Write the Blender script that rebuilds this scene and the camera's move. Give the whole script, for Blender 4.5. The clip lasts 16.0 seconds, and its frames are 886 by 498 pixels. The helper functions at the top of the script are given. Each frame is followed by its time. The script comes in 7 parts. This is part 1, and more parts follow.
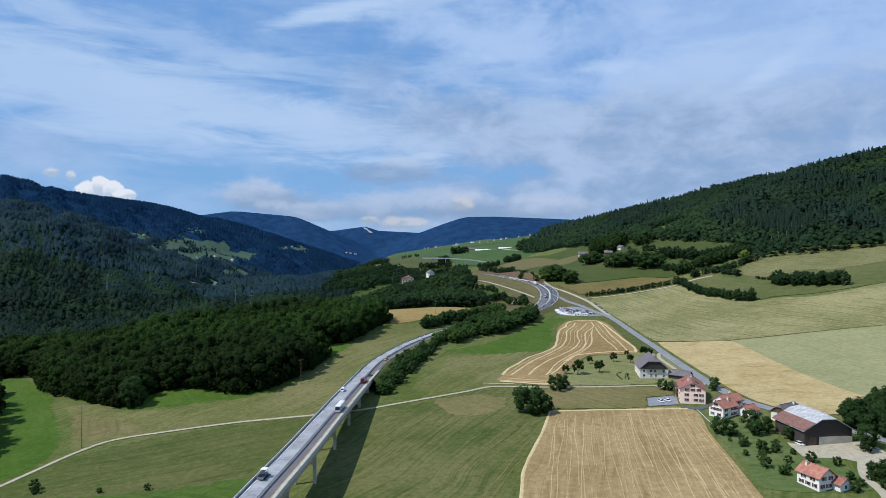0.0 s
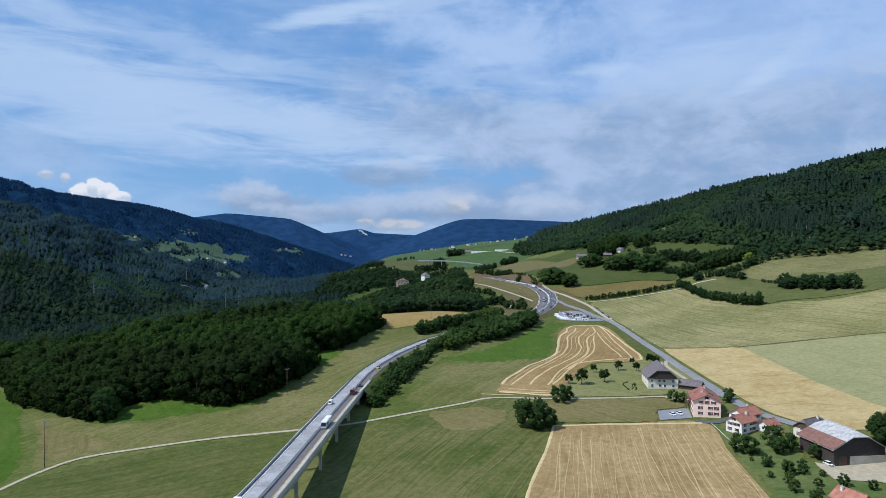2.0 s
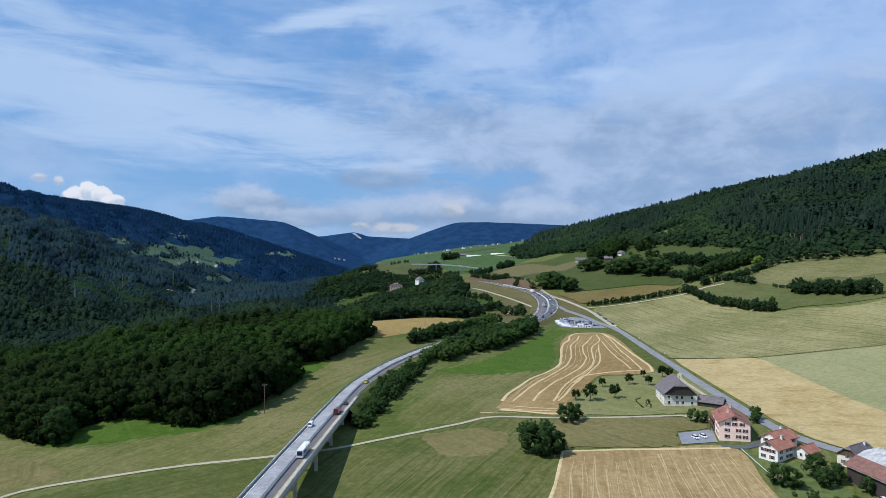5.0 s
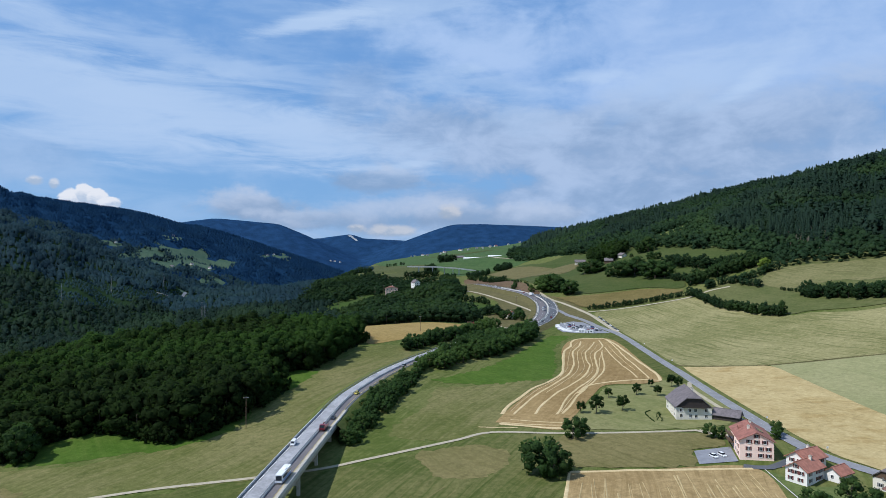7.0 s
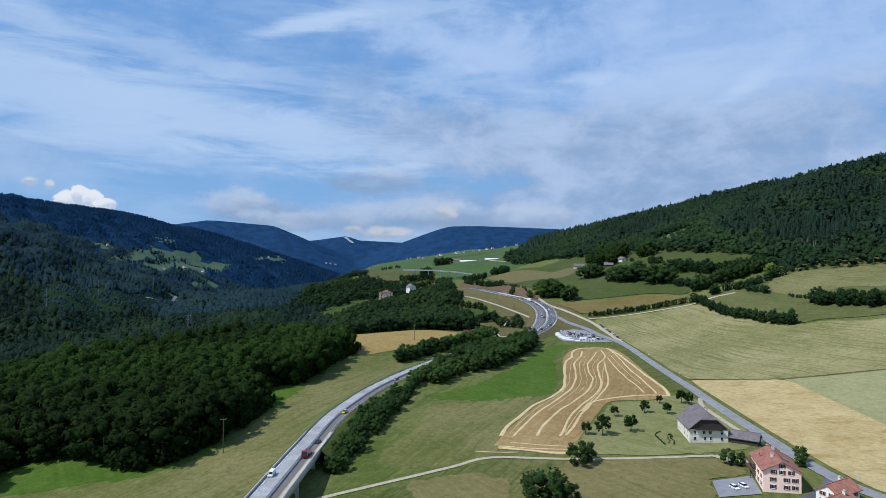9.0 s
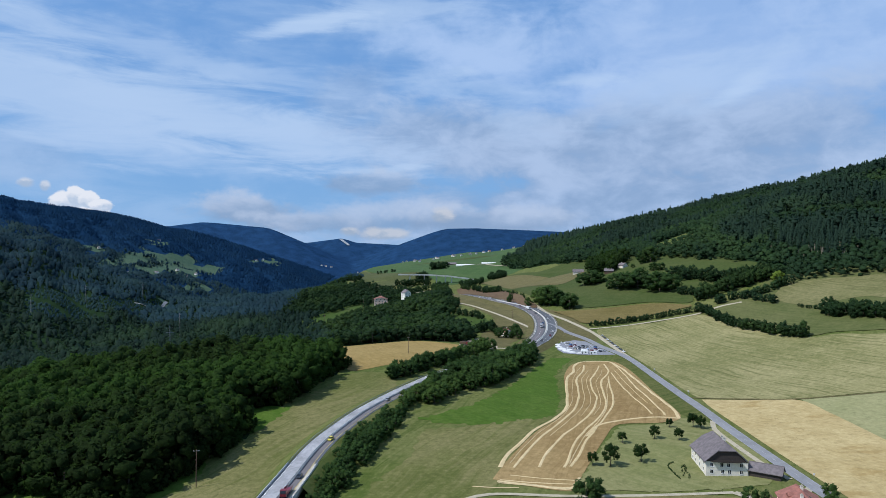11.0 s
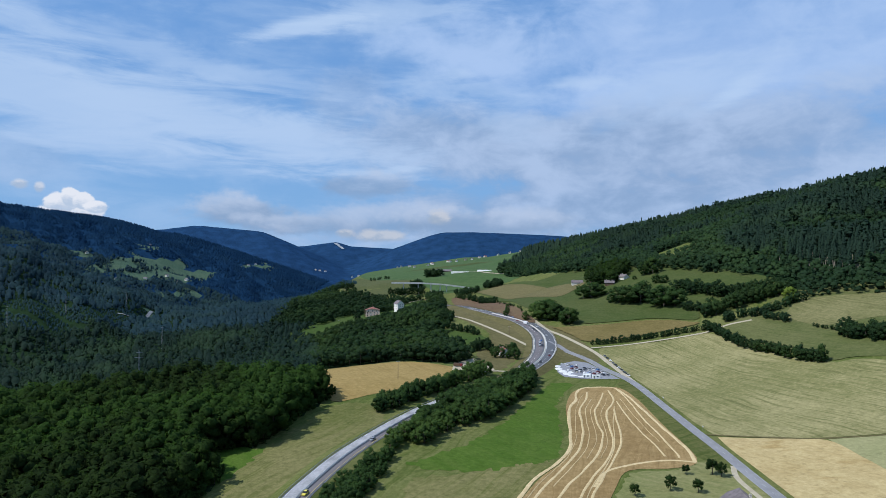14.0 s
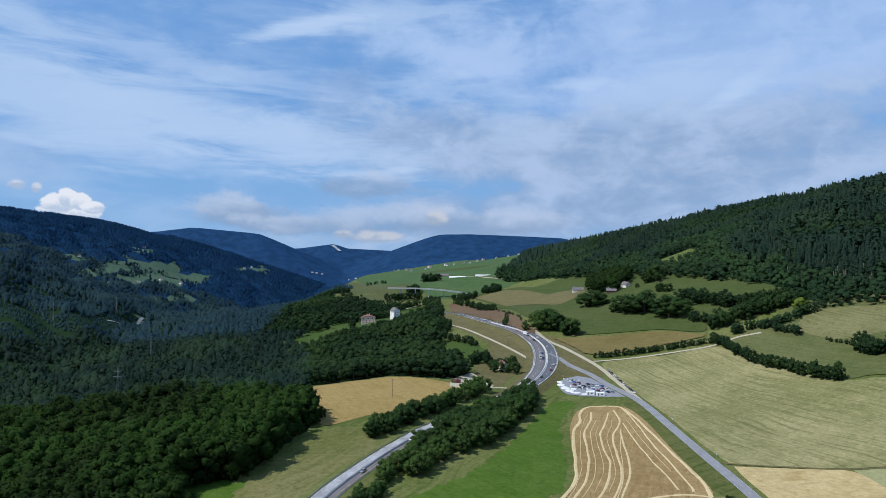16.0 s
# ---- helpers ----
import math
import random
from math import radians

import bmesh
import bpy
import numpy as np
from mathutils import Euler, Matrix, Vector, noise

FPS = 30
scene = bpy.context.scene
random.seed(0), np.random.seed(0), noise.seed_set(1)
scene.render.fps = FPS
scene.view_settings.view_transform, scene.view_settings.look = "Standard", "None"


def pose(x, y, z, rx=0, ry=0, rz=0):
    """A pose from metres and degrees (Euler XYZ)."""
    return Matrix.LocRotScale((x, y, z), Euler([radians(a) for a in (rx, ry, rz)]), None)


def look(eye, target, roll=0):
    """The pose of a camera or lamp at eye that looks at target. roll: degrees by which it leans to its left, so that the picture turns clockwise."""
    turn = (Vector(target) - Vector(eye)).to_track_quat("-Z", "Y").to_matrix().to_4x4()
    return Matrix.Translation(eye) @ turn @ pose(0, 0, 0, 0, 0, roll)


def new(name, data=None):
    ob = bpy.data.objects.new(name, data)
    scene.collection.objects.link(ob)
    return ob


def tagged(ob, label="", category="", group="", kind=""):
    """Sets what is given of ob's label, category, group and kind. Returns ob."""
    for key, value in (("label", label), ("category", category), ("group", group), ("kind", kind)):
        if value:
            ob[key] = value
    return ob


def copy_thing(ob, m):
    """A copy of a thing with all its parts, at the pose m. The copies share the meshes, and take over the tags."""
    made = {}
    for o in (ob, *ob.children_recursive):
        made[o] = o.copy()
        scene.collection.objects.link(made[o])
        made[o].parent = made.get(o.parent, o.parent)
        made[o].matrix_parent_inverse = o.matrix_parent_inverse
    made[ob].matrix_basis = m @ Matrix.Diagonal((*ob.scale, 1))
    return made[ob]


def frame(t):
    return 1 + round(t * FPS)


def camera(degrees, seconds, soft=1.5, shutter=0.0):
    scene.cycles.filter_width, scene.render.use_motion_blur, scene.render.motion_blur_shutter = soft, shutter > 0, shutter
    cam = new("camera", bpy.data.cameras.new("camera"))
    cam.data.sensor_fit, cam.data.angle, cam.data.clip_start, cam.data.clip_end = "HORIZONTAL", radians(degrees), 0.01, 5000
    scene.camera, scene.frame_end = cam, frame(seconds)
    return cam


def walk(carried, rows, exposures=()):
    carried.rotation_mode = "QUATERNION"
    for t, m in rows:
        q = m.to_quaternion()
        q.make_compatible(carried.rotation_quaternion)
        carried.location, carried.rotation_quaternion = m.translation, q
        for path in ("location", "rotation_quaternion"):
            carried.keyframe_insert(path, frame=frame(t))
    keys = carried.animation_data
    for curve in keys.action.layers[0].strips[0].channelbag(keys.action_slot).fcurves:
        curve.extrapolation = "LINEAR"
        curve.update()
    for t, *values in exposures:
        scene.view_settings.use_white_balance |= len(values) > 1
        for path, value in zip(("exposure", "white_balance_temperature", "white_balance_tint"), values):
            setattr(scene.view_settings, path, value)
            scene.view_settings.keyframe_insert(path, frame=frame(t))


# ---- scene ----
from mathutils.geometry import delaunay_2d_cdt

cam = camera(69.1, 16.0, 0.8)
METRES, EYE, TILT, LEAN, TURN = 200.0, 80.0, 0.0, 0.0, 0.0
ROWS = [
    (0.0, 0.0, 0.0, 0.0, 0.0, 0.0, -0.0),
    (0.5, 0.0003, 0.0321, -0.0004, -0.12, 0.06, -0.0),
    (1.0, 0.0003, 0.062, -0.0007, -0.21, 0.12, -0.01),
    (1.5, 0.0004, 0.0938, -0.0013, -0.29, 0.16, -0.0),
    (2.0, 0.0004, 0.1235, -0.0015, -0.38, 0.22, -0.03),
    (2.5, 0.0, 0.1551, -0.0021, -0.45, 0.27, -0.06),
    (3.0, 0.0001, 0.1843, -0.0022, -0.53, 0.31, -0.06),
    (3.5, 0.0002, 0.2156, -0.0028, -0.62, 0.36, -0.04),
    (4.0, 0.001, 0.2446, -0.0026, -0.69, 0.42, -0.04),
    (6.5, 0.006, 0.3995, -0.0046, -1.06, 0.69, 0.01),
    (7.0, 0.0077, 0.4281, -0.0027, -1.13, 0.73, 0.02),
    (7.5, 0.0094, 0.461, 0.0009, -1.22, 0.76, 0.04),
    (8.0, 0.0108, 0.4899, 0.0051, -1.3, 0.79, 0.04),
    (8.5, 0.0133, 0.5216, 0.0101, -1.38, 0.82, 0.02),
    (9.0, 0.0157, 0.5511, 0.0158, -1.44, 0.87, 0.02),
    (11.5, 0.0267, 0.7056, 0.0563, -1.81, 1.05, -0.05),
    (12.0, 0.0294, 0.7346, 0.0657, -1.88, 1.11, -0.06),
    (12.5, 0.0323, 0.7656, 0.0763, -1.95, 1.12, -0.05),
    (13.0, 0.0357, 0.7944, 0.0864, -2.01, 1.13, -0.08),
    (13.5, 0.0388, 0.8254, 0.0973, -2.07, 1.16, -0.13),
    (14.0, 0.0421, 0.8543, 0.1079, -2.11, 1.19, -0.11),
    (14.5, 0.0445, 0.8858, 0.1195, -2.18, 1.21, -0.1),
    (15.0, 0.0471, 0.915, 0.1296, -2.22, 1.22, -0.12),
    (15.5, 0.0495, 0.9463, 0.1399, -2.26, 1.25, -0.1),
    (16.0, 0.0509, 0.9756, 0.1497, -2.3, 1.27, -0.12),
]
walk(cam, [(t, pose(0, 0, EYE, TILT, LEAN, TURN) @ pose(METRES * x, METRES * y, METRES * z, 90 + pitch, roll, yaw)) for t, x, y, z, yaw, pitch, roll in ROWS],
     [(0.0, -0.04, 5980, 10), (16.0, -0.04, 5980, 10)])

# terrain
# gentle relief of the valley: swells every 200 m, row by row away from the start
RELIEF = (
    (5, -1, -3, -9, -29, -13, 3),
    (14, 5, -6, -10, 0, -30, -4),
    (15, -13, 5, -1, -21, 6, -1),
    (17, 8, 19, 9, -21, -1, 8),
    (15, -31, -27, -4, 0, 0, 22),
    (27, -43, 19, 17, -3, 24, -6),
    (20, -21, -11, 2, -14, 15, -5),
    (21, -8, -14, 23, -13, 11, 13),
    (5, -14, -4, 6, 8, 15, 8),
)
# ridges: crest from (x, y, z) to (x, y, z), fall of the flanks, rounding
SPUR = [((-1300, 1300, 275), (-900, 1400, 142), 0.38, 60), ((-900, 1400, 142), (-700, 1440, 40), 0.36, 60),
        ((-700, 1440, 40), (-400, 1330, -60), 0.34, 60)]
GORGE = [((-300, 960, 0), (-340, 1250, 0), 0.5, 60), ((-340, 1250, 0), (-370, 1900, 0), 0.5, 60), ((-370, 1900, 0), (-430, 2700, 0), 0.5, 60)]
RIGHT_HILL = [((1500, 500, 405), (793, 1150, 243), 0.36, 60), ((793, 1150, 243), (645, 1450, 208), 0.37, 50),
              ((645, 1450, 208), (520, 1700, 177), 0.38, 40), ((520, 1700, 177), (400, 2000, 149), 0.38, 50), ((400, 2000, 149), (330, 2300, 106), 0.34, 60)]
LEFT_RANGE = [((-3200, 2300, 545), (-1790, 2600, 356), 0.34, 120), ((-1790, 2600, 356), (-1470, 3100, 302), 0.34, 120),
              ((-1470, 3100, 302), (-1180, 3200, 234), 0.34, 100), ((-1180, 3200, 234), (-560, 3350, 30), 0.30, 100)]
PEAK = [((-1900, 4200, 270), (-1420, 4000, 300), 0.5, 60), ((-1420, 4000, 300), (-1290, 4000, 317), 0.45, 60), ((-1290, 4000, 317), (-940, 4000, 285), 0.45, 30),
        ((-940, 4000, 285), (-812, 3990, 203), 0.5, 25), ((-812, 3990, 203), (-640, 3940, 84), 0.45, 40)]
FAR_RANGE = [((-1100, 4450, 190), (-740, 4420, 207), 0.4, 60), ((-740, 4420, 207), (-545, 4400, 232), 0.4, 40), ((-545, 4400, 232), (-440, 4400, 205), 0.4, 30), ((-440, 4400, 205), (-60, 4400, 185), 0.4, 60)]
FAR_DOME = [((-110, 4250, 168), (-35, 4200, 202), 0.4, 40), ((-35, 4200, 202), (60, 4200, 250), 0.4, 50), ((60, 4200, 250), (185, 4200, 291), 0.4, 60),
            ((185, 4200, 291), (340, 4200, 293), 0.4, 80), ((340, 4200, 293), (900, 4250, 272), 0.4, 80)]
PLATEAU = [((-330, 2600, 40), (-200, 2680, 57), 0.05, 80), ((-200, 2680, 57), (-57, 2700, 79), 0.045, 80), ((-57, 2700, 79), (275, 2700, 122), 0.04, 80),
           ((275, 2700, 122), (418, 2700, 146), 0.04, 80)]
KNOLL = [((-160, 1450, 26), (-40, 1600, 38), 0.14, 60)]


def crest(x, y, ridges):
    top = np.full(np.shape(x), -1e3)
    for (ax, ay, az), (bx, by, bz), fall, soft in ridges:
        ux, uy = bx - ax, by - ay
        t = np.clip(((x - ax) * ux + (y - ay) * uy) / (ux * ux + uy * uy), 0, 1)
        d = np.hypot(x - ax - t * ux, y - ay - t * uy)
        top = np.maximum(top, az + t * (bz - az) - fall * (np.sqrt(d * d + soft * soft) - soft))
    return top


def height(x, y):
    """The ground's height at x, y."""
    x, y = np.asarray(x, float), np.asarray(y, float)
    z = 14.4 + 59.5 * np.clip(x, -700, 900) / 500
    near = np.maximum(y, 100)
    for j, row in enumerate(RELIEF):
        for i, h in enumerate(row):
            z = z + h * np.exp(-((x + 600 - 200 * i) ** 2 + (near - 100 - 200 * j) ** 2) / 45000)
    z = z - np.clip((y - 2300) / 2000, 0, 1) * 60 * (1 - np.clip(x / 600, 0, 1))
    z = z - 100 * np.exp(-(crest(x, y, GORGE) / 45) ** 2)
    folds = 8 * np.sin(x * 0.030 + 1.7 * np.sin(y * 0.016)) * np.sin(y * 0.024 + 1.3 * np.sin(x * 0.012)) + 4 * np.sin(x * 0.066 + 0.045 * y + 1.1 * np.sin(y * 0.03))
    wide = 16 * np.sin(x * 0.0105 + 1.5 * np.sin(y * 0.006)) * np.sin(y * 0.008 + 1.2 * np.sin(x * 0.007))
    wild = np.clip((-270 - x) / 150, 0, 1)
    for ridges in (SPUR, RIGHT_HILL, LEFT_RANGE, PEAK, FAR_RANGE, FAR_DOME, PLATEAU, KNOLL):
        c = crest(x, y, ridges)
        if ridges is PLATEAU:
            c = c - 0.3 * np.maximum(0, 1650 - y) - 0.35 * np.maximum(0, -190 - x) - 0.12 * np.maximum(0, 180 - x)
        m = np.maximum(z, c)
        z = m + 10 * np.exp(-np.abs(z - c) / 10) * 0.5
    return z + wild * (folds * np.clip((y - 850) / 250, 0, 1) * np.clip((3000 - y) / 300, 0, 1) + wide * np.clip((y - 2150) / 300, 0, 1) * np.clip((3050 - y) / 250, 0, 1))

# ---- world and sun ----
SUN_UP, SUN_FROM = 53.0, 254.0          # elevation; compass bearing of the sun, 0 = ahead (+y), 90 = +x
sun_dir = Vector((math.sin(radians(SUN_FROM)) * math.cos(radians(SUN_UP)), math.cos(radians(SUN_FROM)) * math.cos(radians(SUN_UP)), math.sin(radians(SUN_UP))))
sun = new("sun", bpy.data.lights.new("sun", "SUN"))
sun.data.energy, sun.data.angle, sun.data.color = 4.8, radians(0.6), (1.0, 0.95, 0.87)
sun.matrix_world = look(sun_dir * 1000, (0, 0, 0))
scene.view_settings.exposure = 0.0


class Nodes:
    """A short way to write node trees."""

    def __init__(self, tree):
        self.tree = tree
        tree.nodes.clear()

    def add(self, kind, **values):
        n = self.tree.nodes.new(kind)
        for key, v in values.items():
            if key in n.inputs:
                self.put(n.inputs[key], v)
            else:
                setattr(n, key, v)
        return n

    def put(self, socket, v):
        if isinstance(v, bpy.types.NodeSocket):
            self.tree.links.new(v, socket)
        elif isinstance(v, tuple) and socket.type == "RGBA" and len(v) == 3:
            socket.default_value = (*v, 1)
        else:
            socket.default_value = v

    def math(self, op, a, b=0.0, c=0.0, clamp=False):
        n = self.tree.nodes.new("ShaderNodeMath")
        n.operation, n.use_clamp = op, clamp
        for k, v in enumerate((a, b, c)):
            self.put(n.inputs[k], v)
        return n.outputs[0]

    def mix(self, f, a, b, blend="MIX"):
        n = self.tree.nodes.new("ShaderNodeMix")
        n.data_type, n.blend_type, n.clamp_factor = "RGBA", blend, True
        self.put(n.inputs[0], f), self.put(n.inputs[6], a), self.put(n.inputs[7], b)
        return n.outputs[2]

    def step(self, v, lo, hi, a=0.0, b=1.0):
        n = self.tree.nodes.new("ShaderNodeMapRange")
        n.interpolation_type = "SMOOTHSTEP"
        for k, q in enumerate((v, lo, hi, a, b)):
            self.put(n.inputs[k], q)
        return n.outputs[0]

    def noise(self, vec, scale, detail=3.0, rough=0.55, distort=0.0):
        n = self.tree.nodes.new("ShaderNodeTexNoise")
        self.put(n.inputs["Vector"], vec)
        for key, v in (("Scale", scale), ("Detail", detail), ("Roughness", rough), ("Distortion", distort)):
            n.inputs[key].default_value = v
        return n.outputs["Fac"]

    def mapped(self, vec, loc=(0, 0, 0), rot=(0, 0, 0), size=(1, 1, 1)):
        n = self.tree.nodes.new("ShaderNodeMapping")
        self.put(n.inputs[0], vec)
        n.inputs[1].default_value, n.inputs[2].default_value, n.inputs[3].default_value = loc, rot, size
        return n.outputs[0]

    def turned(self, vec, degrees, size):
        """Coordinates turned about z first and then stretched."""
        n = self.tree.nodes.new("ShaderNodeMapping")
        n.vector_type = "TEXTURE"
        self.put(n.inputs[0], vec)
        n.inputs[2].default_value, n.inputs[3].default_value = (0, 0, radians(degrees)), size
        return n.outputs[0]


SKY_TINT = (0.92, 1.32, 1.72)
world = bpy.data.worlds.new("sky")
scene.world = world
world.use_nodes = True
W = Nodes(world.node_tree)
way = W.add("ShaderNodeTexCoord").outputs["Generated"]
sky = W.add("ShaderNodeTexSky", sky_type="NISHITA", sun_disc=False, sun_elevation=radians(SUN_UP), sun_rotation=radians(SUN_FROM), air_density=1.0, dust_density=0.6, ozone_density=2.0)
split = W.add("ShaderNodeSeparateXYZ", Vector=way)
up = W.math("MAXIMUM", split.outputs[2], 0.0)
bearing = W.math("ARCTAN2", split.outputs[0], split.outputs[1])
rise = W.math("ARCSINE", split.outputs[2])
# cloud grain: drawn-out fibres, soft billows and fine curls; the billows also push the outlines about
fibre = W.noise(W.mapped(way, (2.3, 1.1, 0), (0, radians(8), 0), (2.2, 2.2, 13.0)), 2.6, 8, 0.62, 0.5)
billow = W.noise(W.mapped(way, (5.1, 0.4, 0), (0, 0, 0), (1, 1, 2.0)), 6.5, 8, 0.58, 0.3)
curl = W.noise(W.mapped(way, (1.7, 8.0, 0.2), (0, 0, 0), (1, 1, 1.5)), 30.0, 6, 0.6)
puff = W.noise(W.mapped(way, (3.7, 6.1, 0.4), (0, 0, 0), (1, 1, 1.9)), 12.0, 9, 0.6, 0.25)
drift = W.noise(W.mapped(way, (9.3, 3.0, 0.6), (0, 0, 0), (1, 1, 1.6)), 5.0, 5, 0.55)
east = W.math("ADD", bearing, W.math("MULTIPLY", W.math("SUBTRACT", billow, 0.5), 0.16))
high = W.math("ADD", rise, W.math("MULTIPLY", W.math("SUBTRACT", drift, 0.5), 0.075))


def cloud(east, high, at, over, half, tall, slant, texture, ragged, soft):
    """How much of the sky a cloud covers: its bearing, height, half sizes and slant, in radians."""
    dx, dz = W.math("SUBTRACT", east, at), W.math("SUBTRACT", high, over)
    a = W.math("DIVIDE", dx, half)
    b = W.math("DIVIDE", W.math("SUBTRACT", dz, W.math("MULTIPLY", dx, slant)), tall)
    r = W.math("SQRT", W.math("ADD", W.math("MULTIPLY", a, a), W.math("MULTIPLY", b, b)))
    return W.step(W.math("ADD", W.math("SUBTRACT", 1.0, r), W.math("MULTIPLY", W.math("SUBTRACT", texture, 0.5), ragged)), -0.12 - soft, 0.12 + soft)


base = W.mix(W.step(up, 0.02, 0.45, 0.92, 0.72), W.mix(1.0, sky.outputs[0], SKY_TINT, "MULTIPLY"), W.mix(W.step(up, 0.05, 0.32), (2.75, 4.95, 8.1), (2.3, 4.35, 7.8)))
c = W.mix(W.step(W.math("ADD", W.math("MULTIPLY", fibre, 0.35), W.math("MULTIPLY", billow, 0.65)), 0.40, 0.68, 0.0, 0.5), base, (5.2, 6.9, 9.4))
# the sky behind and to the sides goes on with broken high cloud
beside = W.step(W.math("ABSOLUTE", bearing), 0.62, 0.85)
c = W.mix(W.math("MULTIPLY", W.step(billow, 0.4, 0.62, 0.0, 0.75), beside), c, (5.0, 6.6, 9.0))
# pale grey banks: bearing, height, half width, half height, slant, cover
GREY_BANKS = ((0.44, 0.28, 0.36, 0.15, 0.0, 0.8), (0.065, 0.18, 0.18, 0.055, -0.05, 0.85), (0.336, 0.175, 0.29, 0.055, 0.05, 0.92), (0.279, 0.09, 0.36, 0.055, 0.1, 0.9),
              (-0.119, 0.25, 0.06, 0.04, 0.2, 0.45), (-0.562, 0.133, 0.08, 0.03, 0.0, 0.35), (0.521, 0.16, 0.2, 0.06, 0.0, 0.6))
for k, (at, over, half, tall, slant, cover) in enumerate(GREY_BANKS):
    tone = W.mix(W.step(W.math("ADD", W.math("MULTIPLY", billow, 0.4), W.math("MULTIPLY", puff, 0.6)), 0.38, 0.62), (3.45, 4.75, 6.9), (5.2, 6.5, 8.7)) if k else W.mix(W.step(billow, 0.36, 0.62), (4.2, 6.0, 9.2), (5.5, 7.1, 9.9))
    c = W.mix(W.math("MULTIPLY", cloud(east, high, at, over, half, tall, slant, W.math("ADD", W.math("MULTIPLY", billow, 0.45), W.math("MULTIPLY", puff, 0.55)), 3.0, 0.35), cover), c, tone)
# high white veils
WHITE_VEILS = ((-0.518, 0.217, 0.235, 0.045, -0.12, 0.85), (-0.286, 0.205, 0.17, 0.042, -0.16, 0.8), (-0.154, 0.180, 0.12, 0.030, -0.18, 0.7), (-0.545, 0.300, 0.08, 0.012, -0.16, 0.5),
               (-0.334, 0.287, 0.20, 0.017, -0.13, 0.55), (-0.032, 0.373, 0.10, 0.02, 0.08, 0.6), (-0.415, 0.158, 0.19, 0.02, -0.12, 0.4), (0.065, 0.264, 0.12, 0.017, -0.1, 0.45),
               (0.399, 0.247, 0.12, 0.036, 0.3, 0.5), (0.152, 0.209, 0.06, 0.024, -0.3, 0.4))
for at, over, half, tall, slant, cover in WHITE_VEILS:
    c = W.mix(W.math("MULTIPLY", cloud(east, high, at, over, half, tall, slant, fibre, 3.0, 0.55), cover), c, (5.6, 7.2, 9.6))
# crisp wisps, which keep their outline
for at, over, half, tall, slant, cover in ((-0.184, 0.344, 0.084, 0.011, 0.22, 0.75), (0.469, 0.240, 0.034, 0.013, 0.3, 0.6), (0.238, 0.267, 0.046, 0.008, 0.05, 0.5), (-0.067, 0.139, 0.06, 0.005, 0.1, 0.5), (0.065, 0.29, 0.02, 0.008, 0.0, 0.35)):
    near = W.math("ADD", rise, W.math("MULTIPLY", W.math("SUBTRACT", billow, 0.5), 0.03))
    c = W.mix(W.math("MULTIPLY", cloud(bearing, near, at, over, half, tall, slant, fibre, 2.4, 0.5), cover), c, (6.4, 7.9, 10.0))
# low banks over the ridges, grey below and white on top
LOW_BANKS = ((-0.261, 0.076, 0.07, 0.024, -0.1, 0.9), (-0.183, 0.060, 0.085, 0.012, -0.05, 0.65), (-0.05, 0.066, 0.12, 0.024, 0.0, 0.6), (-0.08, 0.118, 0.08, 0.018, 0.0, 0.7), (0.1, 0.062, 0.13, 0.022, 0.0, 0.75))
for at, over, half, tall, slant, cover in LOW_BANKS:
    near = W.math("ADD", rise, W.math("MULTIPLY", W.math("SUBTRACT", drift, 0.5), 0.02))
    lit = W.step(W.math("ADD", W.math("SUBTRACT", rise, over), W.math("MULTIPLY", W.math("SUBTRACT", billow, 0.5), 0.08)), -0.6 * tall, 0.8 * tall)
    c = W.mix(W.math("MULTIPLY", cloud(bearing, near, at, over, half, tall, slant, W.math("ADD", W.math("MULTIPLY", billow, 0.6), W.math("MULTIPLY", curl, 0.4)), 3.2, 0.3), cover), c, W.mix(lit, (3.1, 4.3, 6.2), (6.0, 6.9, 8.5)))
# bright heaped clouds standing behind the ridges
HEAPS = ((-0.484, 0.068, 0.036, 0.012), (-0.500, 0.079, 0.020, 0.012), (-0.489, 0.087, 0.011, 0.013), (-0.474, 0.082, 0.013, 0.011), (-0.458, 0.075, 0.015, 0.008), (-0.546, 0.101, 0.010, 0.006), (-0.525, 0.098, 0.006, 0.007), (-0.115, 0.044, 0.014, 0.007), (-0.058, 0.041, 0.036, 0.009), (0.029, 0.070, 0.018, 0.010))
for k, (at, over, half, tall) in enumerate(HEAPS):
    lit = W.step(W.math("ADD", W.math("SUBTRACT", rise, over), W.math("MULTIPLY", W.math("SUBTRACT", curl, 0.5), 0.04)), -0.7 * tall, 0.4 * tall)
    bright = 9.7 if k < 5 else 8.4 if k < 7 else 7.4
    c = W.mix(W.math("MULTIPLY", cloud(bearing, rise, at, over, half, tall, 0.0, curl, 1.5, 0.0 if k < 5 else 0.25), 1.0 if k < 5 else 0.75), c, W.mix(lit, (bright * 0.62, bright * 0.72, bright * 0.86), (bright, bright, bright * 1.03)))
W.add("ShaderNodeOutputWorld", Surface=W.add("ShaderNodeBackground", Color=c, Strength=0.085).outputs[0])

# ---- materials ----


def material(name):
    m = bpy.data.materials.new(name)
    m.use_nodes = True
    return m, Nodes(m.node_tree)


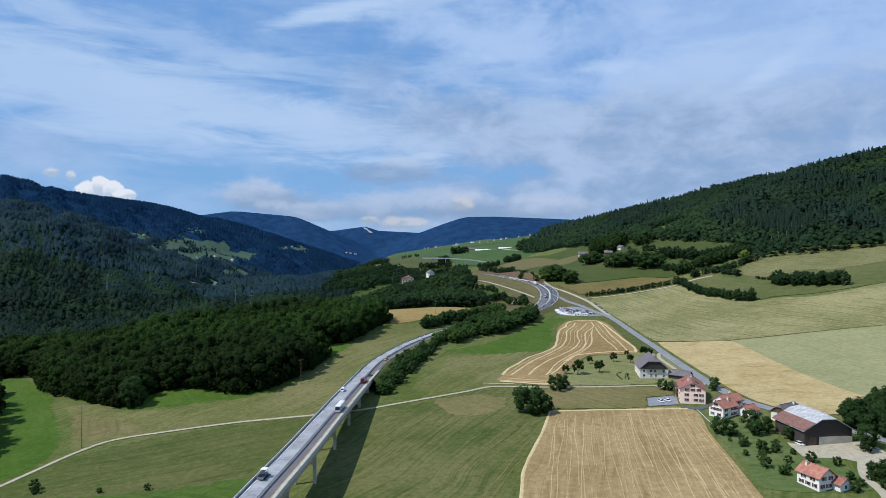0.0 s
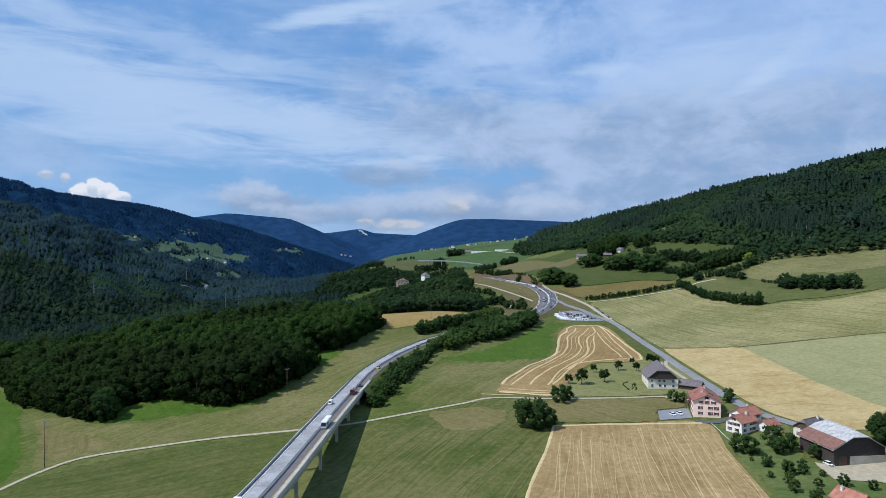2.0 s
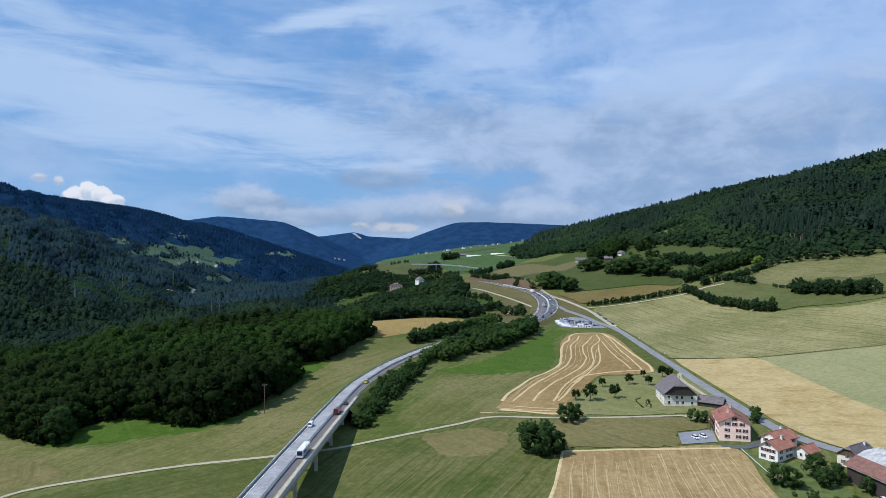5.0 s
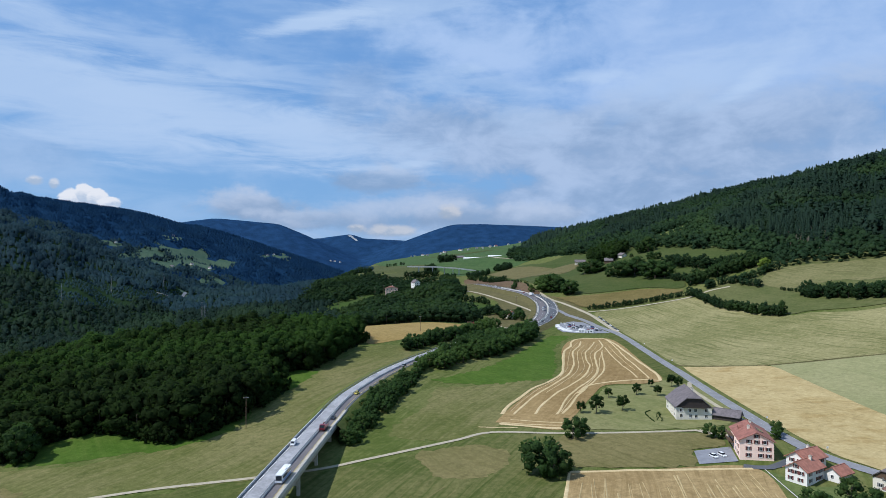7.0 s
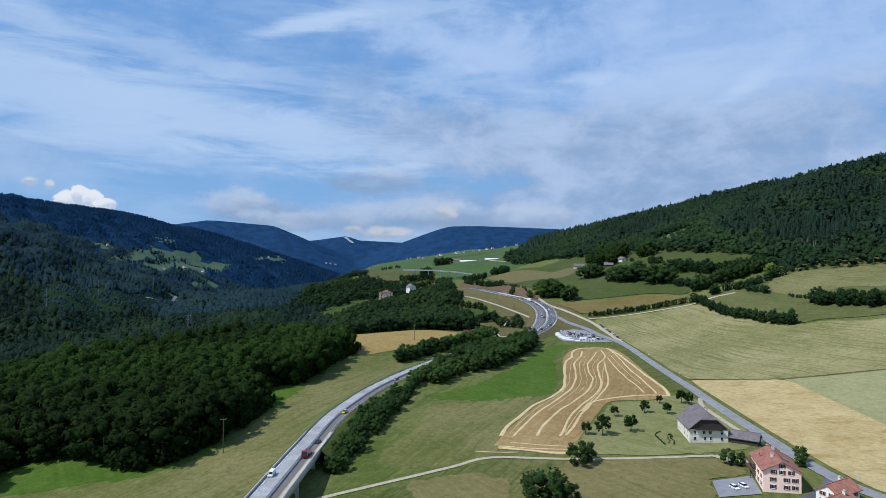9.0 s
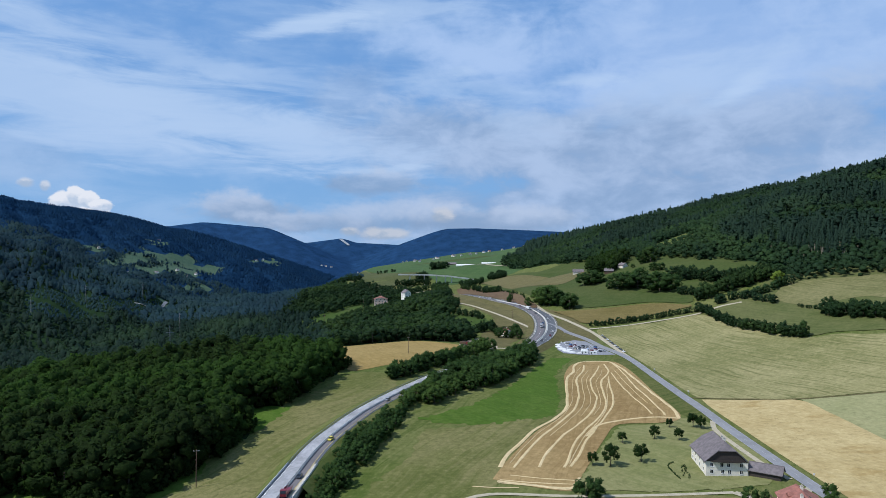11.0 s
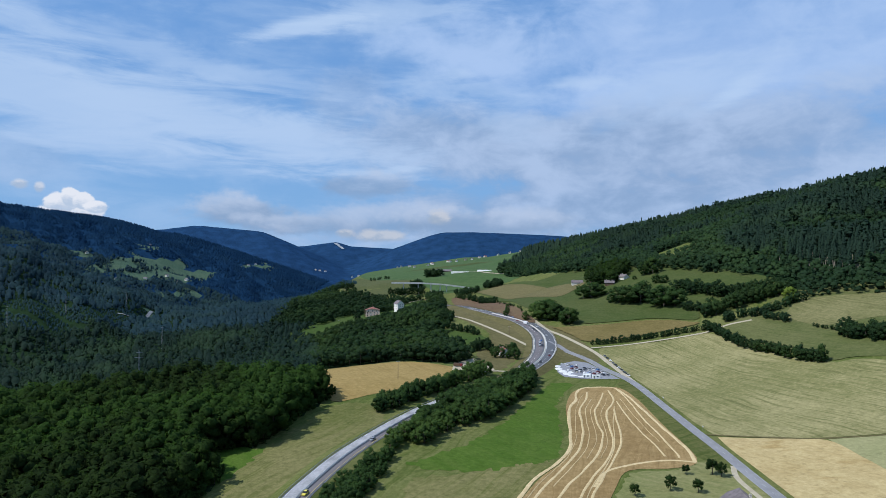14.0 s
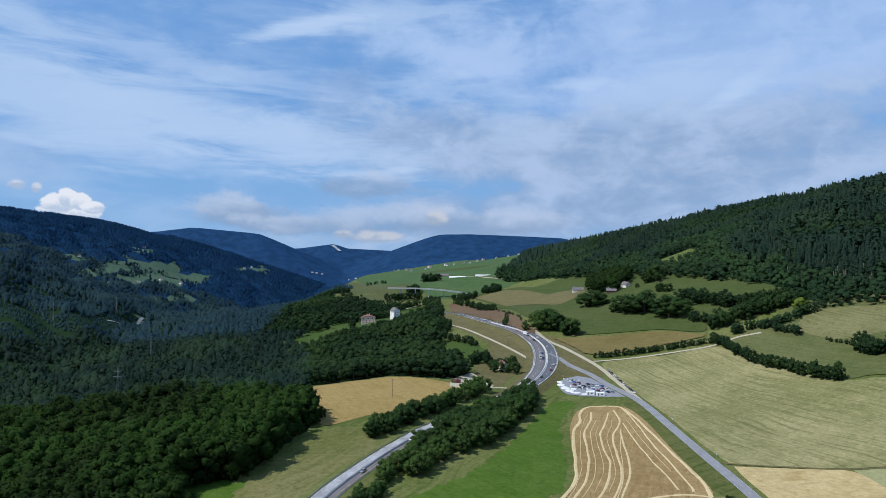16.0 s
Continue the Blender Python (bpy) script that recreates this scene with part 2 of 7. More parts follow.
def surface(N, color, rough=0.8, bump=None, bump_size=0.1, **more):
    b = N.add("ShaderNodeBsdfPrincipled", Roughness=rough, **{"Base Color": color}, **more)
    if bump is not None:
        N.put(b.inputs["Normal"], N.add("ShaderNodeBump", Height=bump, Distance=bump_size, Strength=0.7).outputs[0])
    N.add("ShaderNodeOutputMaterial", Surface=b.outputs[0])


def spot(N):
    return N.add("ShaderNodeNewGeometry").outputs["Position"]


def grass_material(name, a, b, dry, amount=0.5, turn=0.0, swath=6.0, streak=1.0, lodged=None):
    """Mown or grazed grass: wide patches, dry spots, swaths that run with the mowing and bend a little."""
    m, N = material(name)
    p = spot(N)
    big, mid, fine = N.noise(p, 0.014, 4, 0.6), N.noise(p, 0.075, 5, 0.62), N.noise(p, 1.4, 3)
    bent = N.add("ShaderNodeVectorMath", operation="ADD")
    N.put(bent.inputs[0], p)
    sway = N.add("ShaderNodeCombineXYZ", X=N.math("MULTIPLY", N.noise(p, 0.011, 2), 26.0), Y=N.math("MULTIPLY", N.noise(N.mapped(p, (31, 7, 0)), 0.011, 2), 26.0), Z=0.0)
    N.put(bent.inputs[1], sway.outputs[0])
    lines = N.noise(N.turned(bent.outputs[0], turn, (swath * 0.55, 70.0, 1e6)), 1.0, 3, 0.6, 0.1)
    thread = N.noise(N.turned(bent.outputs[0], turn, (swath * 0.16, 30.0, 1e6)), 1.0, 2, 0.6)
    tuft = N.noise(p, 0.38, 3, 0.7)
    c = N.mix(N.step(mid, 0.35, 0.65), a, b)
    c = N.mix(N.math("MULTIPLY", N.step(N.math("ADD", N.math("MULTIPLY", big, 0.6), N.math("MULTIPLY", lines, 0.4)), 0.38, 0.62), amount), c, dry)
    c = N.mix(N.step(lines, 0.46, 0.3, 0.0, 0.34 * streak), c, tuple(v * 0.62 for v in a))
    c = N.mix(N.step(thread, 0.56, 0.70, 0.0, 0.30 * streak), c, tuple(min(1.0, v * 1.15) for v in dry))
    if lodged:
        flat = N.math("MULTIPLY", N.step(N.noise(N.mapped(p, (3, 8, 0), (0, 0, radians(30)), (1, 2.4, 1)), 0.035, 6, 0.62), 0.53, 0.66), N.step(N.noise(p, 0.008, 2), 0.42, 0.58, 0.15, 0.75))
        c = N.mix(flat, c, lodged)
    blotch = N.noise(p, 0.19, 4, 0.68)
    c = N.mix(N.step(blotch, 0.55, 0.72, 0.0, 0.34), c, tuple(v * 0.58 for v in a))
    c = N.mix(N.step(blotch, 0.44, 0.28, 0.0, 0.30), c, dry)
    c = N.mix(N.step(tuft, 0.34, 0.72, 0.0, 0.38), c, tuple(v * 0.6 for v in a))
    c = N.mix(N.step(tuft, 0.5, 0.25, 0.0, 0.25), c, dry)
    c = N.mix(N.step(fine, 0.2, 0.8, 0.0, 0.25), c, tuple(v * 0.6 for v in a))
    surface(N, c, 1.0, N.math("ADD", fine, tuft), 0.2, **{"Specular IOR Level": 0.1})
    return m


def plain_material(name, color, rough=0.7, vary=0.25, scale=0.7, metallic=0.0, bump=0.02, spec=None):
    m, N = material(name)
    p = N.add("ShaderNodeTexCoord").outputs["Object"]
    n = N.math("ADD", N.math("MULTIPLY", N.noise(p, scale, 5), 0.6), N.math("MULTIPLY", N.noise(p, scale * 9, 3), 0.4))
    c = N.mix(N.step(n, 0.3, 0.7), tuple(v * (1 - vary) for v in color), tuple(min(1, v * (1 + vary * 0.6)) for v in color))
    surface(N, c, rough, n, bump, Metallic=metallic, **({"Specular IOR Level": spec} if spec is not None else {}))
    return m


def leaf_material(name, a, b, c, dark=0.45, spec=0.12):
    m, N = material(name)
    g = N.add("ShaderNodeNewGeometry")
    tree = N.noise(g.outputs["Position"], 0.07, 2)
    stand = N.noise(g.outputs["Position"], 0.012, 2)
    col = N.mix(N.step(tree, 0.38, 0.62), a, b)
    # wide brighter patches: lighter stands, and sunlit crowns painted into the colour
    col = N.mix(N.step(stand, 0.47, 0.66, 0, 0.8), col, c)
    col = N.mix(N.math("MULTIPLY", g.outputs["Random Per Island"], dark * 0.55), col, tuple(v * 0.35 for v in a))
    grove = N.noise(g.outputs["Position"], 0.0055, 3, 0.6)
    col = N.mix(N.step(grove, 0.5, 0.36, 0.0, 0.4), col, tuple(v * 0.55 for v in a))
    leafy = N.noise(g.outputs["Position"], 1.3, 3, 0.7)
    col = N.mix(N.step(leafy, 0.58, 0.36, 0.0, 0.35), col, tuple(v * 0.55 for v in a))
    col = N.mix(N.step(leafy, 0.5, 0.7, 0.0, 0.32), col, tuple(v * 1.2 for v in c))
    d = N.add("ShaderNodeBsdfPrincipled", Roughness=0.8, **{"Base Color": col, "Specular IOR Level": spec})
    N.put(d.inputs["Normal"], N.add("ShaderNodeBump", Height=leafy, Distance=0.35, Strength=0.5).outputs[0])
    t = N.add("ShaderNodeBsdfTranslucent", Color=N.mix(1.0, col, (1.5, 1.6, 1.3), "MULTIPLY"))
    N.add("ShaderNodeOutputMaterial", Surface=N.add("ShaderNodeMixShader", Fac=0.42, **{}).outputs[0])
    mixer = [n for n in N.tree.nodes if n.type == "MIX_SHADER"][0]
    N.tree.links.new(d.outputs[0], mixer.inputs[1]), N.tree.links.new(t.outputs[0], mixer.inputs[2])
    return m


MEADOW = grass_material("meadow_grass", (0.068, 0.095, 0.018), (0.092, 0.116, 0.026), (0.18, 0.17, 0.07), 0.6, -24, 4.5)
EDGE_GRASS = grass_material("lush_edge_grass", (0.042, 0.088, 0.010), (0.056, 0.106, 0.014), (0.10, 0.125, 0.03), 0.5, 70)
LUSH = grass_material("lush_grass", (0.046, 0.094, 0.009), (0.060, 0.114, 0.013), (0.10, 0.135, 0.028), 0.5, 35, 6.0, 0.4)
OLIVE = grass_material("olive_grass", (0.055, 0.078, 0.015), (0.076, 0.096, 0.022), (0.145, 0.132, 0.052), 0.6, -62)
MOWN = grass_material("mown_grass", (0.132, 0.138, 0.048), (0.176, 0.172, 0.067), (0.33, 0.29, 0.145), 0.75, 14, 4.5, 1.7)
HIGH_PALE = grass_material("pale_hill_meadow", (0.108, 0.112, 0.040), (0.140, 0.140, 0.054), (0.23, 0.205, 0.098), 0.7, 14, 5.0)
HIGH_GREEN = grass_material("hill_meadow", (0.072, 0.090, 0.026), (0.092, 0.106, 0.034), (0.140, 0.136, 0.058), 0.6, 20, 6.0, 0.5)
LAWN = grass_material("dry_lawn", (0.150, 0.162, 0.056), (0.182, 0.188, 0.072), (0.24, 0.22, 0.105), 0.6, 40)
PALE = grass_material("pale_grass", (0.225, 0.228, 0.104), (0.262, 0.258, 0.125), (0.315, 0.29, 0.15), 0.5, 14, 5.0, 0.4)
TAN = grass_material("ripe_grain", (0.34, 0.255, 0.112), (0.44, 0.345, 0.165), (0.47, 0.385, 0.20), 0.5, 24, 5.0, 0.35, (0.285, 0.195, 0.072))
DULL_GRAIN = grass_material("dull_grain", (0.245, 0.172, 0.058), (0.285, 0.203, 0.072), (0.34, 0.25, 0.10), 0.45, 24, 5.0)
STUBBLE_DARK = grass_material("combined_stubble", (0.215, 0.142, 0.058), (0.268, 0.183, 0.079), (0.36, 0.262, 0.122), 0.6, -22, 2.6)
STUBBLE = grass_material("stubble", (0.235, 0.162, 0.070), (0.285, 0.202, 0.092), (0.40, 0.295, 0.145), 0.7, -12, 3.2)
STRAW = grass_material("straw_swath", (0.49, 0.38, 0.20), (0.55, 0.43, 0.24), (0.60, 0.49, 0.30), 0.4, 0, 3.0, 0.3)
PASTURE = grass_material("pasture", (0.043, 0.066, 0.015), (0.056, 0.078, 0.021), (0.090, 0.096, 0.036), 0.5, 30, 6.0, 0.4)
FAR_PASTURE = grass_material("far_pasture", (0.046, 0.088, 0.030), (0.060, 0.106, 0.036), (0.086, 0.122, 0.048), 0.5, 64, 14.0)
# grass of the far clearings, its blue-green tone mixed in as haze
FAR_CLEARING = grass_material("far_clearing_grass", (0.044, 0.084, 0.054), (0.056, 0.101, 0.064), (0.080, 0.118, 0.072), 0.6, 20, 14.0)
UPLAND_GREEN = grass_material("dull_upland_grass", (0.062, 0.076, 0.026), (0.078, 0.088, 0.032), (0.105, 0.105, 0.045), 0.5, 14, 8.0)
PALE_CONCRETE = plain_material("weathered_pale_concrete", (0.54, 0.53, 0.50), 0.85, 0.2, 0.3)
UPLAND = grass_material("dry_upland_grass", (0.105, 0.095, 0.038), (0.128, 0.114, 0.048), (0.165, 0.14, 0.068), 0.5, 14, 6.0)
GLADE = grass_material("glade_grass", (0.036, 0.068, 0.012), (0.048, 0.082, 0.016), (0.075, 0.095, 0.028), 0.5, 35)
SOIL = grass_material("bare_bank", (0.110, 0.068, 0.042), (0.138, 0.086, 0.053), (0.155, 0.118, 0.062), 0.6, 0, 3.0)
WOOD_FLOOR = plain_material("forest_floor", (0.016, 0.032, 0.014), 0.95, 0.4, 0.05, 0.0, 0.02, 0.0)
ASPHALT = plain_material("asphalt", (0.08, 0.085, 0.095), 0.85, 0.25, 0.15)
PALE_ROAD = plain_material("worn_concrete_surface", (0.30, 0.30, 0.31), 0.85, 0.42, 0.09)
GRAVEL = plain_material("gravel", (0.36, 0.315, 0.225), 0.95, 0.25, 0.5)
CONCRETE = plain_material("concrete", (0.42, 0.385, 0.32), 0.85, 0.25, 0.3)
WHITE = plain_material("white_paint", (0.78, 0.78, 0.76), 0.6, 0.08, 1.0)
LEAF = leaf_material("broad_leaves", (0.018, 0.031, 0.010), (0.025, 0.044, 0.012), (0.042, 0.086, 0.018), 0.2, 0.03)
LEAF_DARK = leaf_material("dark_leaves", (0.014, 0.034, 0.007), (0.024, 0.05, 0.010), (0.036, 0.068, 0.011))
NEEDLE = leaf_material("needles", (0.019, 0.041, 0.028), (0.027, 0.054, 0.034), (0.040, 0.074, 0.034), 0.3)
FOOT_LEAF = leaf_material("hill_foot_leaves", (0.020, 0.045, 0.020), (0.029, 0.061, 0.025), (0.052, 0.096, 0.031), 0.3)
MIXED = leaf_material("mixed_wood_leaves", (0.017, 0.040, 0.015), (0.027, 0.056, 0.019), (0.048, 0.086, 0.022))
# leaves of the nearer valley slope, with a little haze painted in
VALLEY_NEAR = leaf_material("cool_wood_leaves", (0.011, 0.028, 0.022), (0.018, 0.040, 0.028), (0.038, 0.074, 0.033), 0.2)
# far valley trees, lightened and blued to imitate haze in the leaf colour
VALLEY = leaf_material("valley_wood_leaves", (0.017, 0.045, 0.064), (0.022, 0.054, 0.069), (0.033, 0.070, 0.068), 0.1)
# mountain spruce; the blue of distant haze is painted into its colour
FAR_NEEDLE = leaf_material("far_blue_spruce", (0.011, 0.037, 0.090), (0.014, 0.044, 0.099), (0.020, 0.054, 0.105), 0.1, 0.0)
# floor below the far trees, blued with the same painted haze
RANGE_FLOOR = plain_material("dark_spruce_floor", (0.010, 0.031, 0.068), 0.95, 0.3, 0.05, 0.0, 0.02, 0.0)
# treeless far slopes: aerial haze put into the base colour as blue
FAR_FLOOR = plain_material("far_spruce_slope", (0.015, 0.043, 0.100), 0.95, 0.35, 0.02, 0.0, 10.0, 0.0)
BARK = plain_material("bark", (0.07, 0.055, 0.04), 0.9, 0.3, 2.0)
PALE_BARK = plain_material("pale_pine_bark", (0.26, 0.22, 0.18), 0.9, 0.3, 2.0)

# ---- mesh helpers ----


def mesh_from(name, verts, faces, mats, index=None, smooth=False, normals=None):
    """A mesh from numpy arrays: verts (n, 3), faces (m, 3) or (m, 4); normals (n, 3) for soft foliage."""
    verts, faces = np.asarray(verts, np.float32), np.asarray(faces, np.int32)
    me = bpy.data.meshes.new(name)
    me.vertices.add(len(verts))
    me.vertices.foreach_set("co", verts.ravel())
    k = faces.shape[1]
    me.loops.add(faces.size)
    me.loops.foreach_set("vertex_index", faces.ravel())
    me.polygons.add(len(faces))
    me.polygons.foreach_set("loop_start", np.arange(0, faces.size, k, dtype=np.int32))
    for m in mats:
        me.materials.append(m)
    if index is not None:
        me.polygons.foreach_set("material_index", np.asarray(index, np.int32))
    me.update(calc_edges=True)
    me.validate()
    me.polygons.foreach_set("use_smooth", np.full(len(me.polygons), smooth))
    if normals is not None:
        me.attributes.new("custom_normal", "FLOAT_VECTOR", "POINT").data.foreach_set("vector", np.asarray(normals, np.float32).ravel())
    return me


def inside(x, y, outline):
    """Which points lie inside the outline."""
    x, y = np.asarray(x, float), np.asarray(y, float)
    odd = np.zeros(x.shape, bool)
    for (ax, ay), (bx, by) in zip(outline, outline[1:] + outline[:1]):
        if ay != by:
            odd ^= ((ay > y) != (by > y)) & (x < (bx - ax) * (y - ay) / (by - ay) + ax)
    return odd


def smooth_line(points, step=4.0):
    """A Catmull-Rom line through plan points, sampled every step metres."""
    p = [np.array(q, float) for q in points]
    p = [2 * p[0] - p[1]] + p + [2 * p[-1] - p[-2]]
    out = []
    for a, b, c, d in zip(p, p[1:], p[2:], p[3:]):
        n = max(2, int(np.linalg.norm(c - b) / step))
        for k in range(n):
            t = k / n
            out.append(0.5 * (2 * b + (c - a) * t + (2 * a - 5 * b + 4 * c - d) * t * t + (3 * b - a - 3 * c + d) * t ** 3))
    out.append(p[-2])
    return np.array(out)


def drape(name, outline, mat, lift, cell=7.0, rounded=True, kind="structure", ragged=0.0):
    """A sheet that lies on the ground inside an outline."""
    edge = smooth_line(list(outline) + [outline[0]], 5.0)[:-1] if rounded else np.array(outline, float)
    if ragged:
        fine = smooth_line([tuple(q) for q in edge] + [tuple(edge[0])], 2.2)[:-1]
        edge = fine + np.array([[noise.noise((q[0] * 0.23, q[1] * 0.23, s)) + 0.7 * noise.noise((q[0] * 0.6, q[1] * 0.6, s)) for s in (3.0, 9.0)] for q in fine]) * ragged
    lo, hi = edge.min(0), edge.max(0)
    gx, gy = np.meshgrid(np.arange(lo[0], hi[0], cell), np.arange(lo[1], hi[1], cell))
    keep = inside(gx.ravel(), gy.ravel(), [tuple(q) for q in edge])
    pts = np.concatenate([edge, np.stack([gx.ravel()[keep], gy.ravel()[keep]], 1)])
    n = len(edge)
    res = delaunay_2d_cdt([Vector(q) for q in pts], [(k, (k + 1) % n) for k in range(n)], [list(range(n))], 1, 1e-3)
    v = np.array([tuple(q) for q in res[0]])
    f = np.array([t for t in res[2] if len(t) == 3])
    mid = v[f].mean(1)
    f = f[inside(mid[:, 0], mid[:, 1], [tuple(q) for q in edge])]
    z = height(v[:, 0], v[:, 1]) + lift
    return tagged(new(name, mesh_from(name, np.column_stack([v, z]), f, [mat], smooth=True)), kind=kind)


def sweep(line, sections, zline):
    """Quads of a strip along a plan line: sections are (offset to the right, height above zline)."""
    line = np.asarray(line, float)
    d = np.gradient(line, axis=0)
    d /= np.linalg.norm(d, axis=1)[:, None]
    right = np.column_stack([d[:, 1], -d[:, 0]])
    k, n = len(sections), len(line)
    v = np.concatenate([np.column_stack([line + right * o, zline + h]) for o, h in sections])
    v = v.reshape(k, n, 3).transpose(1, 0, 2).reshape(-1, 3)
    f = [(i * k + j, i * k + j + 1, (i + 1) * k + j + 1, (i + 1) * k + j) for i in range(n - 1) for j in range(k - 1)]
    return v, np.array(f)


def strip(name, points, width, mat, lift, step=4.0, label="", zline=None):
    line = smooth_line(points, step)
    if zline is None:
        s = np.linspace(-width / 2, width / 2, 5)
        v, f = sweep(line, [(o, 0) for o in s], np.zeros(len(line)))
        v[:, 2] = height(v[:, 0], v[:, 1]) + lift
    else:
        v, f = sweep(line, [(-width / 2, lift), (width / 2, lift)], zline(line))
    return tagged(new(name, mesh_from(name, v, f[:, ::-1], [mat], smooth=True)), label, kind="structure")

# ---- ground ----


def spread(lo, hi, fine_lo, fine_hi, cell, grow):
    a = list(np.arange(fine_lo, fine_hi + 0.1, cell))
    step = cell
    while a[-1] < hi:
        step = min(step * grow, 60)
        a.append(a[-1] + step)
    step = cell
    while a[0] > lo:
        step = min(step * grow, 60)
        a.insert(0, a[0] - step)
    return np.array(a)


gx, gy = np.meshgrid(spread(-3600, 3000, -330, 480, 6, 1.06), spread(-1500, 4900, 60, 1200, 6, 1.06))
nx, ny = gx.shape[1], gx.shape[0]
i, j = np.meshgrid(np.arange(nx - 1), np.arange(ny - 1))
a = (j * nx + i).ravel()
# where the woods stand
WOOD_EDGE = [(-314, 500), (-277, 448), (-214, 397), (-186, 386), (-186, 410), (-160, 414), (-122, 396), (-98, 424), (-88, 460), (-84, 474), (-98, 486), (-100, 506), (-80, 512), (-71, 526), (-62, 562), (-54, 588), (-50, 604), (-62, 640), (-92, 705),
              (-13, 764), (38, 737), (58, 765), (50, 800), (36, 850), (30, 900), (34, 940), (36, 988), (38, 1045), (42, 1090), (20, 1085), (-20, 1050), (-48, 1030), (-66, 1030), (-130, 1060), (-178, 1165)]
WOODS_LEFT = WOOD_EDGE + [(-112, 1262), (-30, 1296), (55, 1300), (50, 1418), (-45, 1470), (-160, 1540),
              (-180, 1700), (-150, 1800), (-260, 2100), (-330, 2560), (-210, 2760), (400, 2780), (900, 2800), (2500, 2800), (2500, 4900), (-3600, 4900), (-3600, 500), (-700, 520)]
WOODS_NEAR = [(-212, 236), (-222, 285), (-240, 332), (-264, 376), (-345, 478), (-600, 500), (-600, 150), (-240, 150)]
WOODS_RIGHT = [(476, 690), (434, 742), (404, 768), (386, 780), (380, 806), (387, 834), (388, 866), (370, 905), (350, 955), (335, 1015), (318, 1050), (316, 1110), (318, 1230), (300, 1290), (282, 1320),
               (264, 1375), (246, 1460), (232, 1540), (186, 1600), (190, 1660), (200, 1700), (230, 1800), (300, 1980), (330, 2100), (480, 2300), (620, 2700), (900, 2800), (2500, 2800), (2500, 200), (700, 300), (540, 620)]
YOUNG_WOOD = [(-640, 1195), (-612, 1269), (-548, 1250), (-520, 1343), (-500, 1395), (-478, 1271), (-514, 1186), (-530, 1129), (-551, 1111), (-600, 1130)]
PINES = [(420, 905), (455, 905), (500, 850), (485, 812), (440, 808), (424, 850)]
CLEARINGS = [YOUNG_WOOD, [(-990, 2150), (-985, 2294), (-992, 2369), (-1010, 2558), (-919, 2605), (-870, 2640), (-775, 2630), (-770, 2458), (-765, 2301), (-817, 2190), (-898, 2165)],
             [(-1125, 2245), (-1068, 2300), (-1015, 2268), (-1060, 2225)], [(-1066, 2694), (-1052, 2780), (-995, 2670), (-1010, 2580)], [(-765, 2130), (-700, 2249), (-665, 2180), (-728, 2080)], [(-743, 2890), (-667, 3120), (-635, 3001), (-720, 2840)],
             [(350, 1064), (412, 1078), (436, 1180), (366, 1172)], [(-32, 1350), (-9, 1405), (18, 1428), (30, 1402), (24, 1330), (-14, 1300)],
             [(-515, 1290), (-480, 1300), (-474, 1345), (-490, 1415), (-512, 1420), (-500, 1350)]]


def wooded(x, y):
    w = inside(x, y, WOODS_LEFT) | inside(x, y, WOODS_NEAR) | inside(x, y, WOODS_RIGHT)
    far = np.clip((y - 1500) / 500, 0, 1)
    wx = x + far * (14 * np.sin(y * 0.061) + 9 * np.sin(x * 0.11 + y * 0.033))
    wy = y + far * (20 * np.sin(x * 0.057) + 12 * np.sin(y * 0.09))
    for c in CLEARINGS:
        w &= ~inside(wx, wy, c)
    return w


verts = np.column_stack([gx.ravel(), gy.ravel(), height(gx, gy).ravel()])
quads = np.column_stack([a, a + 1, a + 1 + nx, a + nx])
mid = verts[quads].mean(1)
in_wood = wooded(mid[:, 0], mid[:, 1]) | inside(mid[:, 0], mid[:, 1], YOUNG_WOOD)
# beyond 1500 m wood floors and clearings take haze-tinted colours
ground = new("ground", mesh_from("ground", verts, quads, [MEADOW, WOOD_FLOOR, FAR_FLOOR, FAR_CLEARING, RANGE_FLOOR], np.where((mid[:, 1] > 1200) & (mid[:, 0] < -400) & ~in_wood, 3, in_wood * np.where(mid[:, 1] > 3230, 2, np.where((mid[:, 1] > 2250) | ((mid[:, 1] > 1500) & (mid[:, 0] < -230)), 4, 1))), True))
tagged(ground, "rolling grass valley floor and hillsides, sunlit and partly dry", "ground", kind="structure")

OLIVE_MOWN = grass_material("mown_olive_grass", (0.053, 0.078, 0.014), (0.075, 0.095, 0.022), (0.165, 0.150, 0.060), 0.85, -28, 3.2)
TAN_PATCH = grass_material("parched_grass", (0.125, 0.115, 0.04), (0.155, 0.135, 0.052), (0.21, 0.175, 0.08), 0.6, 30)
DRY = grass_material("dry_meadow", (0.090, 0.104, 0.026), (0.118, 0.126, 0.037), (0.215, 0.185, 0.085), 0.7, -30, 4.0, 0.6)
STREAK = grass_material("thin_straw", (0.34, 0.255, 0.125), (0.40, 0.305, 0.155), (0.49, 0.385, 0.21), 0.6, -12, 3.0, 0.3)
WORN_LINE = plain_material("worn_road_paint", (0.36, 0.36, 0.36), 0.8, 0.3, 0.6)
SIDE_ASPHALT = plain_material("pale_worn_asphalt", (0.20, 0.20, 0.21), 0.85, 0.2, 0.15)
VERGE = grass_material("dry_verge", (0.085, 0.08, 0.03), (0.11, 0.10, 0.04), (0.17, 0.14, 0.07), 0.5, 30)
BROWN_ASPHALT = plain_material("brownish_asphalt", (0.125, 0.112, 0.115), 0.85, 0.2, 0.15)
